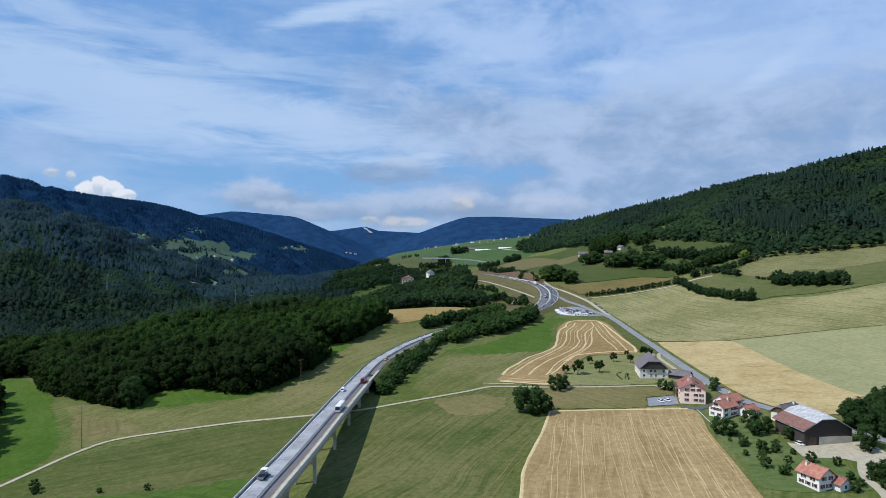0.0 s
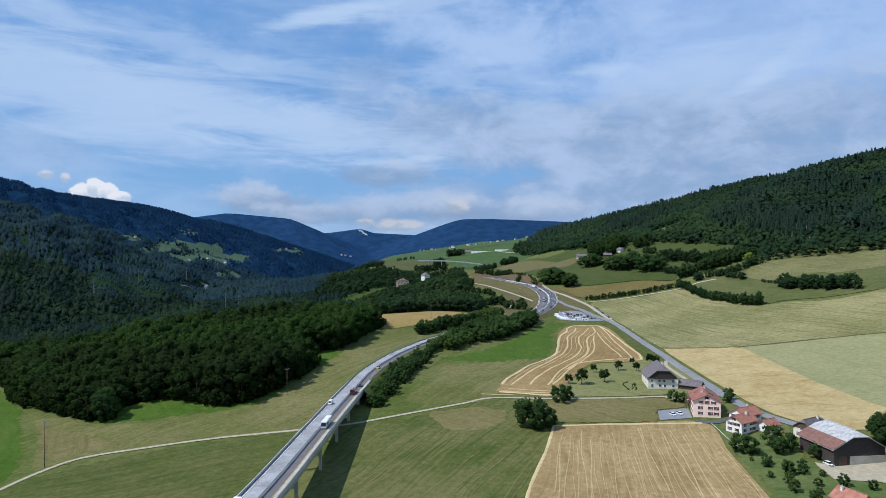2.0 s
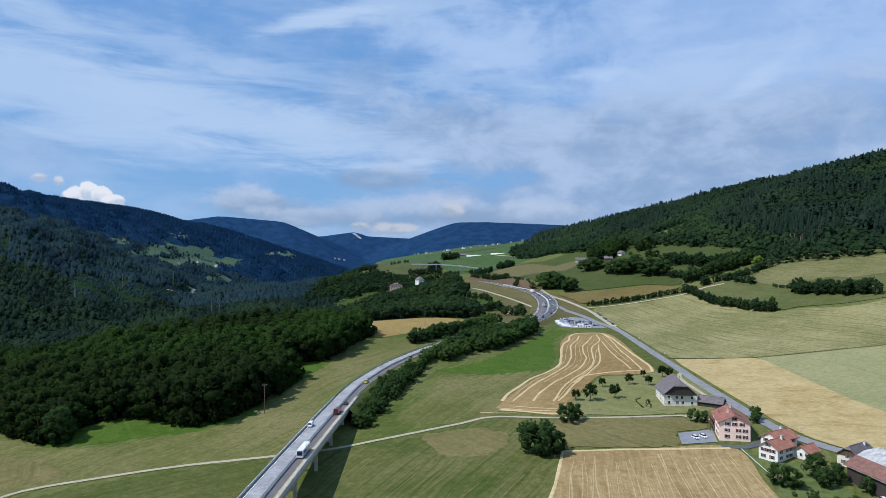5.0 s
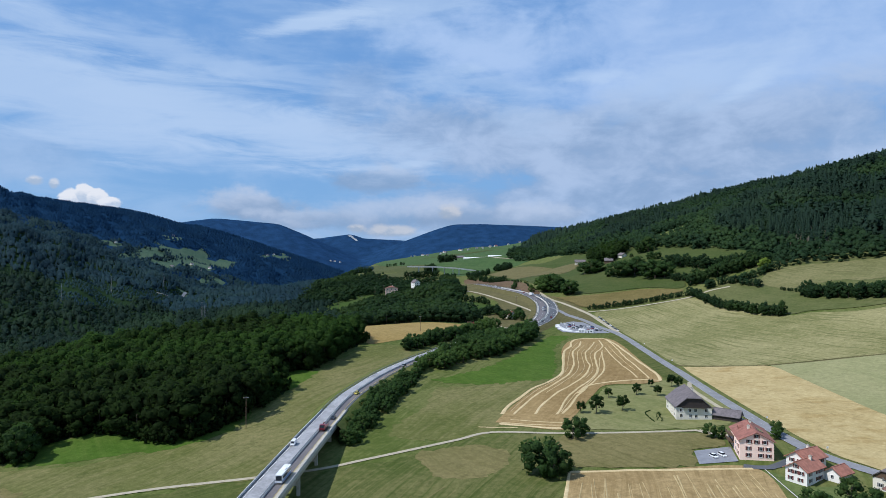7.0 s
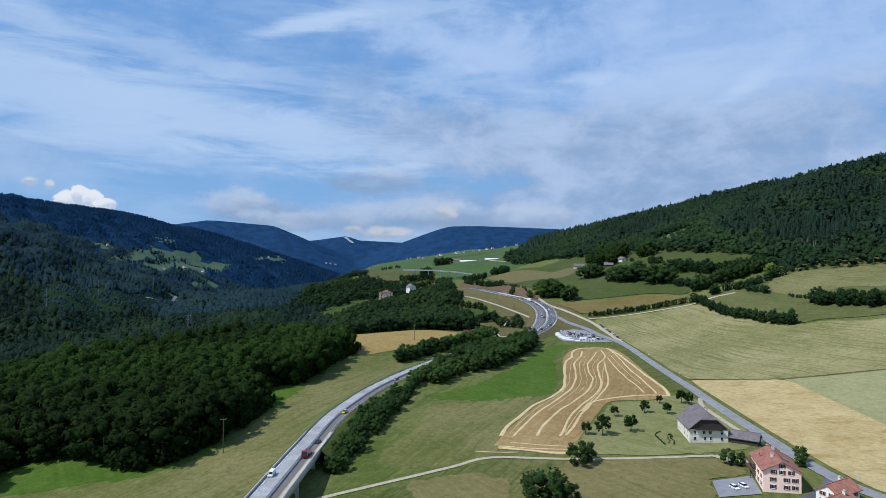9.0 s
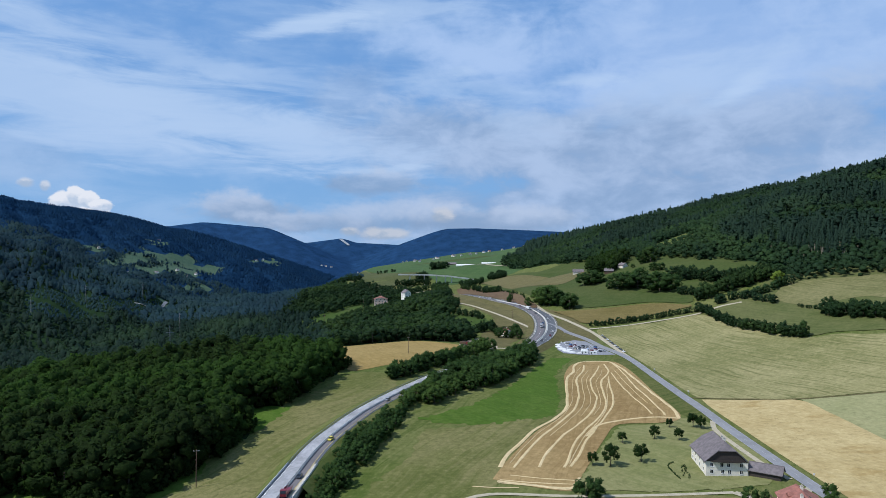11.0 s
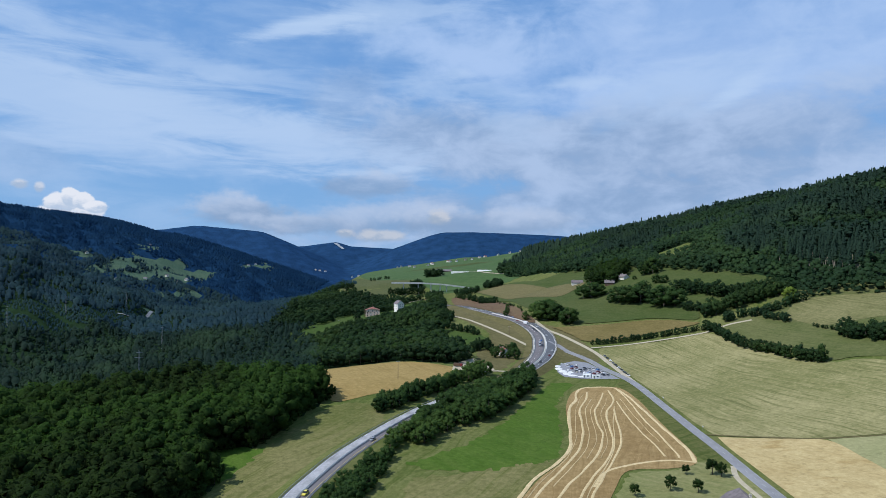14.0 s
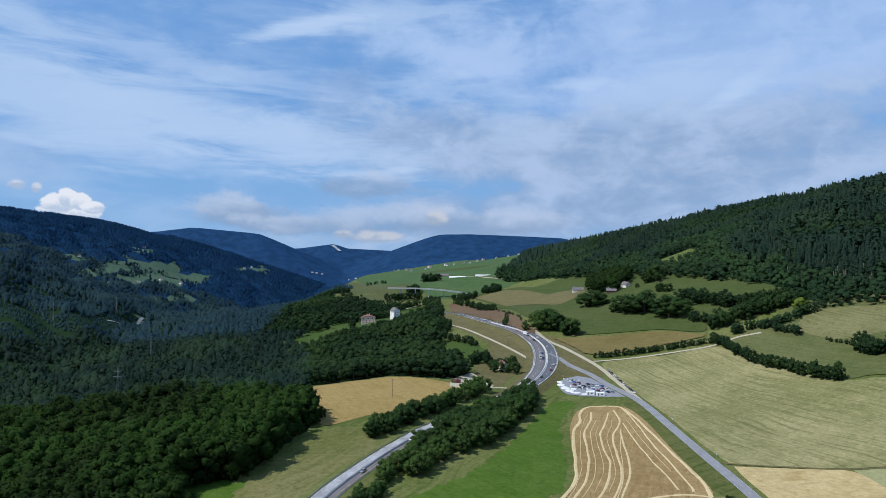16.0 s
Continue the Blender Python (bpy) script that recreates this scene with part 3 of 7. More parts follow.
STEEL_RAIL = plain_material("pale_galvanised_rail", (0.46, 0.47, 0.48), 0.6, 0.2, 1.0, 0.2)
YELLOW = plain_material("yellow_paint", (0.55, 0.42, 0.12), 0.7, 0.1)

# fields, each a thin sheet on the ground
drape("stubble_field", [(34, 408), (45, 433), (64, 471), (82, 498), (95, 537), (106, 597), (121, 641), (136, 654), (158, 654), (162, 621), (157, 561), (151, 498), (135, 485), (111, 483), (96, 458), (72, 408), (65, 394), (48, 400)], STUBBLE_DARK, 0.2)
drape("stubble_field", [(57, 343), (90, 341), (129, 338), (124, 298), (120, 265), (116, 233), (100, 110), (5, 110), (29, 240), (34, 268), (47, 307)], STUBBLE, 0.2)
drape("grain_field", [(177, 530), (205, 518), (225, 507), (225, 478), (223, 450), (221, 420), (220, 391), (224, 345), (240, 322), (186, 318), (170, 338), (166, 360), (166, 389), (168, 430), (171, 470), (174, 510)], TAN, 0.27)
drape("pale_field", [(226.5, 508), (290, 489), (421, 430), (421, 310), (238, 322), (222, 346), (218.5, 391), (219.5, 420), (221.5, 450), (223.5, 478)], PALE, 0.2)
drape("mown_field", [(177, 535), (205, 521.5), (226, 511), (290, 491.5), (422, 433), (440, 560), (352, 588), (324, 624), (308, 634), (288, 700), (277, 761), (236, 769), (180, 778), (179, 690), (180, 640), (179, 600), (177, 560)], MOWN, 0.2)
drape("upper_meadow", [(343, 752), (376, 778), (416, 757), (449, 721), (500, 660), (520, 600), (411, 660), (393, 690), (369, 703), (351, 711)], HIGH_PALE, 0.7)
drape("upper_meadow", [(292, 766), (330, 782), (388, 804), (456, 760), (550, 610), (470, 556), (365, 592), (326, 628), (309, 640), (294, 720)], HIGH_GREEN, 0.5)
drape("grain_field", [(-87, 699), (-13, 754), (39, 719), (52, 700), (4, 632), (-21, 610), (-46, 588), (-57, 630)], DULL_GRAIN, 0.2)
drape("lush_field", [(2, 489), (35, 520), (60, 560), (94, 635), (112, 668), (128, 665), (114, 640), (100, 597), (90, 537), (78, 500), (58, 488), (30, 480)], LUSH, 0.09, ragged=3.5)
drape("olive_field", [(-200, 262), (-175, 305), (-140, 330), (-108, 339), (-72, 346), (-66, 300), (-70, 190), (-200, 190)], OLIVE, 0.09, ragged=3.5)
drape("olive_field", [(-50, 350), (-8, 367), (30, 388), (62, 384), (56, 346), (44, 307), (30, 268), (22, 200), (-40, 200), (-48, 300)], OLIVE_MOWN, 0.09, ragged=3.5)
drape("dry_patch", [(-4, 362), (-3, 370), (22, 376), (35, 367), (33, 352), (20, 341), (5, 344)], TAN_PATCH, 0.13, ragged=3.0)
drape("dry_meadow", [(-150, 352), (-110, 360), (-68, 368), (-62, 400), (-57, 440), (-48, 470), (-38, 500), (-26, 527), (-12, 553), (-24, 585), (-44, 580), (-60, 540), (-72, 500), (-85, 455), (-92, 415), (-118, 388), (-150, 376)], DRY, 0.11, ragged=3.0)
drape("dry_patch", [(-232, 396), (-206, 390), (-192, 374), (-150, 374), (-146, 364), (-110, 368), (-66, 377), (-64, 351), (-110, 343), (-143, 334), (-166, 325), (-176, 312), (-186, 320), (-196, 340), (-212, 368)], DRY, 0.15, ragged=2.0)
drape("dry_patch", [(-216, 376), (-192, 366), (-168, 350), (-158, 340), (-172, 335), (-184, 328), (-198, 346)], TAN_PATCH, 0.19, ragged=4.0)
for x0, y0, x1, y1 in ((-23, 285, 7, 334), (-20, 279, 11, 330), (-33, 279, -9, 328), (-31, 274, -5, 327), (4, 271, 34, 320), (6.5, 268, 37, 318), (-38, 262, -20, 300), (14, 240, 40, 300), (16.5, 238, 42, 297), (-10, 262, 18, 312)):
    g = np.random.default_rng(int(900 + x0 * 7 + y0))
    strip("wheel_track", [(x0 + (x1 - x0) * q + g.uniform(-0.5, 0.5), y0 + (y1 - y0) * q) for q in np.linspace(0, 1, 7)], 0.5, TAN_PATCH, 0.16)
drape("lush_field", [(-335, 503), (-310, 483), (-278, 450), (-224, 372), (-198, 331), (-188, 304), (-188, 280), (-206, 270), (-222, 300), (-262, 376), (-345, 478)], LUSH, 0.09, ragged=3.5)

drape("lush_field", [(-160, 256), (-120, 258), (-74, 268), (-74, 225), (-170, 225)], EDGE_GRASS, 0.13, ragged=3.5)
drape("lush_field", [(-196, 400), (-160, 420), (-120, 412), (-100, 440), (-94, 432), (-97, 412), (-106, 396), (-122, 385), (-140, 384), (-160, 379), (-178, 378), (-192, 382)], LUSH, 0.09, ragged=3.5)
drape("lush_field", [(-106, 480), (-104, 508), (-78, 510), (-62, 503), (-61, 494), (-66, 484), (-75, 472), (-92, 470)], LUSH, 0.09, ragged=3.5)
drape("olive_field", [(6, 384), (32, 397), (60, 470), (75, 498), (30, 478), (6, 470), (0, 440), (-18, 395)], DRY, 0.09, ragged=3.5)

drape("orchard_meadow", [(67, 397), (97, 456), (113, 480), (135, 482), (152, 492), (163, 470), (160, 430), (150, 398), (128, 390), (95, 391)], LAWN, 0.2, ragged=2.0)
drape("dry_meadow", [(60, 347), (63, 384), (126, 382), (129, 364), (113, 361), (108, 343)], TAN_PATCH, 0.22, ragged=2.0)

drape("dry_verge", [(40, 1270), (61, 1130), (92, 1020), (112, 950), (120, 860), (114, 810), (104, 775), (90, 742), (76, 712), (62, 745), (66, 800), (82, 850), (86, 910), (66, 985), (46, 1050), (42, 1140)], VERGE, 0.12, ragged=3.0)
drape("dry_verge", [(128, 745), (146, 790), (156, 850), (150, 910), (166, 862), (173, 792), (170, 740), (150, 735)], VERGE, 0.12, ragged=3.0)
drape("dry_verge", [(152, 500), (157, 560), (163, 620), (160, 655), (170, 672), (177, 640), (176, 590), (172, 540), (167, 490), (158, 480)], OLIVE, 0.12, ragged=2.0)

# ways
strip("farm_track", [(-190, 260), (-187, 271), (-183, 288), (-177, 310), (-167, 326), (-143, 335), (-110, 344), (-72, 350), (-45, 356), (-27, 364), (-6, 374), (14, 384), (31, 393), (62, 389), (91, 387), (127, 386)], 2.3, GRAVEL, 0.25)
SIDE_ROAD = [(222, 215), (206, 250), (192, 285), (178, 312), (169, 329), (162.5, 344), (160, 358), (159.5, 378), (160.5, 405), (162.5, 440), (165, 474), (168, 508), (170, 545), (172, 580), (173.5, 615), (174.5, 645), (173.5, 670), (170, 690), (165, 712), (159.5, 746), (149, 782)]
strip("side_road", SIDE_ROAD, 6.0, SIDE_ASPHALT, 0.3)
side = smooth_line(SIDE_ROAD, 3.0)
for k in range(2, len(side) - 3, 3):
    if side[k, 1] < 380 or side[k, 1] > 700:
        continue
    strip("road_line", [tuple(side[k]), tuple((side[k] + side[k + 1]) / 2), tuple(side[k + 1])], 0.16, WORN_LINE, 0.34)
way = np.gradient(side, axis=0)
way /= np.linalg.norm(way, axis=1)[:, None]
for s in (-1, 1):
    strip("road_line", [tuple(q) for q in side + s * 2.75 * np.column_stack([way[:, 1], -way[:, 0]])], 0.12, WORN_LINE, 0.34)
strip("field_track", [(173, 536), (183, 531), (205, 520), (226, 509.5), (290, 490.2), (350, 463), (421, 431.5)], 1.8, VERGE, 0.3)
strip("side_lane", [(175, 662), (175, 690), (174, 732), (172, 774), (160, 840), (150, 880), (146, 930), (140, 1000)], 4.0, GRAVEL, 0.28)
strip("field_track", [(173, 784), (208, 777), (240, 771), (276, 764), (300, 768), (320, 764)], 3.0, GRAVEL, 0.65)


def road_z(line):
    low = np.interp(line[:, 1], [150, 400, 440, 480, 520, 580, 640, 700, 760, 860], [0.5, 0.8, 1.8, 4, 6.5, 9.3, 10.5, 11.5, 15, 24])
    share = np.clip((line[:, 1] - 780) / 80, 0, 1)
    return low * (1 - share) + share * (height(line[:, 0], line[:, 1]) + 1.5)


HIGHWAY = [(-74, -320), (-68, -120), (-63.8, 40), (-61.2, 150), (-59.4, 205), (-56.6, 250), (-54.2, 300), (-51.0, 360), (-48.4, 400), (-44.5, 440), (-37, 470), (-28.5, 496), (-17, 522), (-2, 553), (16, 585), (44, 626), (69, 662), (90, 693), (116, 748), (132, 802), (139, 862), (130, 931), (104, 1005), (80, 1085), (64, 1190), (54, 1290), (44, 1362), (30, 1440)]
ROAD = smooth_line(HIGHWAY, 4.0)
ROAD_Z = road_z(ROAD)
ROAD_HALF = np.interp(ROAD[:, 1], [-320, 680, 740, 800, 930, 1000, 1080], [6.2, 6.2, 10.0, 11.8, 11.8, 9.0, 6.2])


def lane(name, a, b, mat, lift, y0=0.0, y1=2000.0, label="", thick=0.0, dash=0):
    """A strip of the highway between the offsets a and b; a number from -1 to 1 is a share of the half width past the bend."""
    keep = (ROAD[:, 1] >= y0) & (ROAD[:, 1] <= y1)
    line, z, half = ROAD[keep], ROAD_Z[keep], ROAD_HALF[keep] / 6.2
    d = np.gradient(line, axis=0)
    d /= np.linalg.norm(d, axis=1)[:, None]
    right = np.column_stack([d[:, 1], -d[:, 0]])
    mid = (a + b) / 2
    rows = [(a, 0), (b, 0)] if not thick else [(a, 0), (a, thick), (b, thick), (b, 0)]
    k, n = len(rows), len(line)
    v = np.stack([np.column_stack([line + right * (mid * half + (o - mid))[:, None], z + lift + h]) if b - a < 3 else np.column_stack([line + right * (o * half)[:, None], z + lift + h]) for o, h in rows], 1).reshape(-1, 3)
    f = np.array([(i * k + j + 1, i * k + j, (i + 1) * k + j, (i + 1) * k + j + 1) for i in range(n - 1) for j in range(k - 1) if not dash or i % dash == 0])
    return tagged(new(name, mesh_from(name, v, f[:, ::-1], [mat])), label, kind="structure")


lane("highway", -6.2, 6.2, ASPHALT, 0.3)


def embankment(y0, y1, reach, mat):
    """The earth that carries the highway, sloping down to the ground on both sides."""
    keep = (ROAD[:, 1] >= y0) & (ROAD[:, 1] <= y1)
    line, z, half = ROAD[keep], ROAD_Z[keep], ROAD_HALF[keep]
    d = np.gradient(line, axis=0)
    d /= np.linalg.norm(d, axis=1)[:, None]
    right = np.column_stack([d[:, 1], -d[:, 0]])
    rows = []
    for s, o, on_ground in ((-1, reach, 1), (-1, 1.2, 0), (1, 1.2, 0), (1, reach, 1)):
        q = line + right * (s * (half + o))[:, None]
        rows.append(np.column_stack([q, height(q[:, 0], q[:, 1]) - 0.3 if on_ground else z + 0.2]))
    v = np.stack(rows, 1).reshape(-1, 3)
    f = np.array([(i * 4 + j, i * 4 + j + 1, i * 4 + j + 5, i * 4 + j + 4) for i in range(len(line) - 1) for j in range(3)])
    return tagged(new("embankment", mesh_from("embankment", v, f, [mat])), kind="structure")


embankment(388, 660, 9.0, MEADOW)
embankment(656, 1440, 9.0, VERGE)
lane("worn_lane", -4.9, 0.4, PALE_ROAD, 0.33, -320, 640)
lane("right_lane", 1.5, 4.45, BROWN_ASPHALT, 0.33, -320, 640)
lane("road_line", 0.88, 1.12, WHITE, 0.34, -320, 1200)
lane("road_line", 4.5, 4.68, YELLOW, 0.34, -320, 640)
lane("road_shoulder", 4.8, 6.2, CONCRETE, 0.33, -320, 420)
lane("road_line", -5.3, -5.1, WHITE, 0.34, -320, 1200)
lane("road_line", 5.5, 5.7, WHITE, 0.345, 640, 1200)
lane("road_line", -2.6, -2.45, WHITE, 0.345, 640, 1100, dash=3)
lane("road_line", 3.2, 3.35, WHITE, 0.345, 640, 1100, dash=3)
lane("median_strip", -0.5, 1.5, CONCRETE, 0.325, 640, 1010)
lane("median_barrier", 0.25, 0.75, PALE_CONCRETE, 0.3, 640, 1010, thick=0.9)
lane("road_shoulder", -6.15, -5.35, CONCRETE, 0.33, 640, 1080)
lane("road_shoulder", 5.75, 6.15, CONCRETE, 0.33, 640, 1080)
lane("worn_lane", -4.4, -0.9, BROWN_ASPHALT, 0.328, 640, 1080)
lane("median_rail", 0.5, 0.64, STEEL_RAIL, 0.3, -320, 640, thick=0.75)
lane("median_rail", 1.28, 1.42, STEEL_RAIL, 0.3, -320, 640, thick=0.75)

strip("slip_road", [(150, 779), (148, 790), (146.5, 802), (144.5, 814), (141, 826)], 5.6, SIDE_ASPHALT, 0.42, 2.0, zline=lambda line: np.maximum(height(line[:, 0], line[:, 1]), np.interp(line[:, 1], [779, 800, 826], [float(height(150, 779)), float(road_z(np.array([[132.0, 800.0]]))[0]), float(road_z(np.array([[136.0, 826.0]]))[0])])))

# ---- trees ----
ICO = np.array([(0, 0, 1), *[(0.894 * math.cos(k * 1.2566), 0.894 * math.sin(k * 1.2566), 0.447) for k in range(5)],
                *[(0.894 * math.cos(k * 1.2566 + 0.6283), 0.894 * math.sin(k * 1.2566 + 0.6283), -0.447) for k in range(5)], (0, 0, -1)])
ICO_F = np.array([(0, 1 + k, 1 + (k + 1) % 5) for k in range(5)] + [(1 + k, 6 + k, 1 + (k + 1) % 5) for k in range(5)]
                 + [(1 + (k + 1) % 5, 6 + k, 6 + (k + 1) % 5) for k in range(5)] + [(6 + k, 11, 6 + (k + 1) % 5) for k in range(5)])


def join(parts):
    """Joins (verts, faces) or (verts, faces, normals) pieces."""
    n = np.cumsum([0] + [len(p[0]) for p in parts])
    out = [np.concatenate([p[0] for p in parts]), np.concatenate([np.asarray(p[1]) + k for p, k in zip(parts, n)])]
    return (*out, np.concatenate([p[2] for p in parts])) if len(parts[0]) > 2 else tuple(out)


def unit(v):
    return v / np.maximum(np.linalg.norm(v, axis=-1, keepdims=True), 1e-9)


def tube(a, b, ra, rb, sides=5):
    """A tapered round stick between two points, as triangles."""
    a, b = np.array(a, float), np.array(b, float)
    d = (b - a) / np.linalg.norm(b - a)
    u = np.cross(d, (0.3, 0.9, 0.1))
    u /= np.linalg.norm(u)
    w = np.cross(d, u)
    ring = [math.cos(k * 2 * math.pi / sides) * u + math.sin(k * 2 * math.pi / sides) * w for k in range(sides)]
    v = np.array([a + ra * r for r in ring] + [b + rb * r for r in ring] + [b])
    f = []
    for k in range(sides):
        m = (k + 1) % sides
        f += [(k, m, sides + m), (k, sides + m, sides + k), (sides + k, sides + m, 2 * sides)]
    return v, np.array(f)


def broad_crown(rng, lobes, leaves, leaf, base=0.18, slim=0.36):
    """A broad crown one unit high: swelling lobes round a dome under a coat of loose leaf clumps. Verts, faces and soft normals."""
    mid, tall = (base + 1.0) / 2 - 0.02, (1.0 - base) / 2
    heart = np.array((0, 0, mid - 0.25 * tall))
    turn, lean = rng.uniform(0, 6.283), rng.uniform(-0.05, 0.05, 2)
    parts, spots, sizes = [], [], []
    for k in range(lobes):
        up = 0.97 - (1.95 if base < 0.1 else 1.55) * (k + rng.uniform(0.2, 0.8)) / lobes
        ang = turn + k * 2.39996 + rng.uniform(-0.4, 0.4)
        flat = math.sqrt(max(0.0, 1 - up * up))
        size = rng.uniform(0.13, 0.215) * (3.6 / (lobes + 2.0)) ** 0.2 * (slim / 0.36) ** 0.5
        out = max(0.0, slim - 0.62 * size) * rng.uniform(0.62, 1.0)
        spots.append((out * flat * math.cos(ang) + lean[0] * up, out * flat * math.sin(ang) + lean[1] * up, mid + (tall - 0.75 * size) * up * rng.uniform(0.86, 1.0)))
        sizes.append(size)
    spots, sizes = np.array(spots), np.array(sizes)
    for c, r in zip(spots, sizes):
        d = unit(ICO * rng.uniform(0.85, 1.15, (12, 1)))
        v = ICO * r * rng.uniform(0.72, 0.98, (12, 1)) * (1, 1, 0.88) + c
        parts.append((v, ICO_F, unit(0.8 * d + 0.45 * unit(v - heart))))
    n = leaves
    pick = rng.integers(0, lobes, n)
    d = unit(rng.normal(size=(n, 3)) + 0.55 * unit(spots[pick] - heart) + (0, 0, 0.25))
    c = spots[pick] + d * (sizes[pick] * rng.uniform(0.82, 1.16, n))[:, None]
    nrm = unit(d + rng.normal(size=(n, 3)) * 0.5)
    u = unit(np.cross(nrm, rng.normal(size=(n, 3))))
    w = np.cross(nrm, u)
    s = leaf * rng.uniform(0.6, 1.4, (n, 1))
    q = np.stack([c - u * s * 1.15 - w * s * 0.8, c + u * s * 1.2 - w * s * 0.5, c + u * s * 0.1 + w * s * 1.3], 1).reshape(-1, 3)
    soft = unit(0.75 * d + 0.4 * unit(c - heart) + 0.3 * nrm)
    parts.append((q, np.arange(3 * n).reshape(-1, 3), np.repeat(soft, 3, 0)))
    return join(parts)


def far_crown(rng, leaves, leaf, slim):
    """A small dome-shaped crown one unit high that reaches the ground, with a few loose clumps."""
    v = ICO * rng.uniform(0.62, 1.12, (12, 1)) * (slim, slim, 0.56) + (0, 0, 0.42)
    v[:, 0] += rng.uniform(-0.08, 0.08) * v[:, 2]
    d = unit(rng.normal(size=(leaves, 3)) * (1, 1, 0.7) + (0, 0, 0.35))
    c = d * (slim, slim, 0.55) * rng.uniform(0.8, 1.15, (leaves, 1)) + (0, 0, 0.42)
    w = rng.normal(size=(leaves, 3, 3)) * leaf
    return join([(v, ICO_F, unit(ICO + (0, 0, 0.2))), ((c[:, None] + w).reshape(-1, 3), np.arange(3 * leaves).reshape(-1, 3), np.repeat(d, 3, 0))])


def needle_crown(rng, tiers, sides, base=0.06, slim=0.17):
    """A spruce one unit high: ragged drooping skirts one above another."""
    parts = []
    for k in range(tiers):
        t = k / tiers
        lo, hi = base + (1 - base) * t - 0.02, min(1.0, base + (1 - base) * (t + 1.9 / tiers))
        r = slim * (1 - t) ** 0.85 + 0.012
        ang = np.arange(sides) * 2 * math.pi / sides + rng.uniform(0, 6)
        rad = r * rng.uniform(0.45, 1.25, sides)
        ring = np.column_stack([rad * np.cos(ang), rad * np.sin(ang), lo + rng.uniform(-0.02, 0.03, sides)])
        v = np.vstack([ring, (rng.uniform(-0.006, 0.006), rng.uniform(-0.006, 0.006), hi)])
        nrm = unit(np.vstack([np.column_stack([np.cos(ang), np.sin(ang), np.full(sides, 0.35)]), (0, 0, 1)]) + rng.normal(size=(sides + 1, 3)) * 0.12)
        parts.append((v, np.array([(m, (m + 1) % sides, sides) for m in range(sides)]), nrm))
    return join(parts)


rng = np.random.default_rng(7)
BROAD_NEAR = [broad_crown(rng, 10, 290, 0.031, 0.04, 0.34 + 0.015 * k) for k in range(7)]
BROAD_MID = [broad_crown(rng, 5, 60, 0.050, 0.02, 0.4) for _ in range(6)]
BROAD_SLOPE = [broad_crown(rng, 4, 22, 0.058, -0.1, 0.36) for _ in range(4)] + [far_crown(rng, 26, 0.055, 0.26 + 0.03 * k) for k in range(3)] + [needle_crown(rng, 5, 6, 0.0, 0.17)]
BROAD_FOOT = [broad_crown(rng, 4, 34, 0.055, -0.05, 0.4) for _ in range(6)]
BROAD_FAR = [far_crown(rng, 14, 0.07, 0.25 + 0.03 * k) for k in range(4)] + [needle_crown(rng, 4, 6, 0.0, 0.19) for _ in range(2)]
SPRUCE_FAR = [needle_crown(rng, 3, 6, 0.0, 0.2) for _ in range(5)]
SPRUCE_MIX = [needle_crown(rng, 9, 6, 0.05, 0.115 + 0.013 * k) for k in range(6)] + [broad_crown(rng, 4, 34, 0.075, 0.04, 0.27 + 0.03 * k) for k in range(2)]
STEM = tube((0, 0, -0.05), (0, 0, 0.5), 0.02, 0.012, 4)
STEM = (*STEM, unit(STEM[0] * (1, 1, 0) + (1e-4, 0, 0)))


def in_view(x, y):
    return np.abs(x) < 0.74 * (y + 20) + 40 + np.where(x < 0, 0.05 * y, 0)


def scatter(x0, x1, y0, y1, spacing, keep, seed):
    """Jittered places on the plan for which keep(x, y) is true."""
    g = np.random.default_rng(seed)
    x, y = np.meshgrid(np.arange(x0, x1, spacing), np.arange(y0, y1, spacing))
    x = x.ravel() + g.uniform(-0.45, 0.45, x.size) * spacing
    y = y.ravel() + g.uniform(-0.45, 0.45, y.size) * spacing
    k = keep(x, y)
    return np.column_stack([x[k], y[k]])


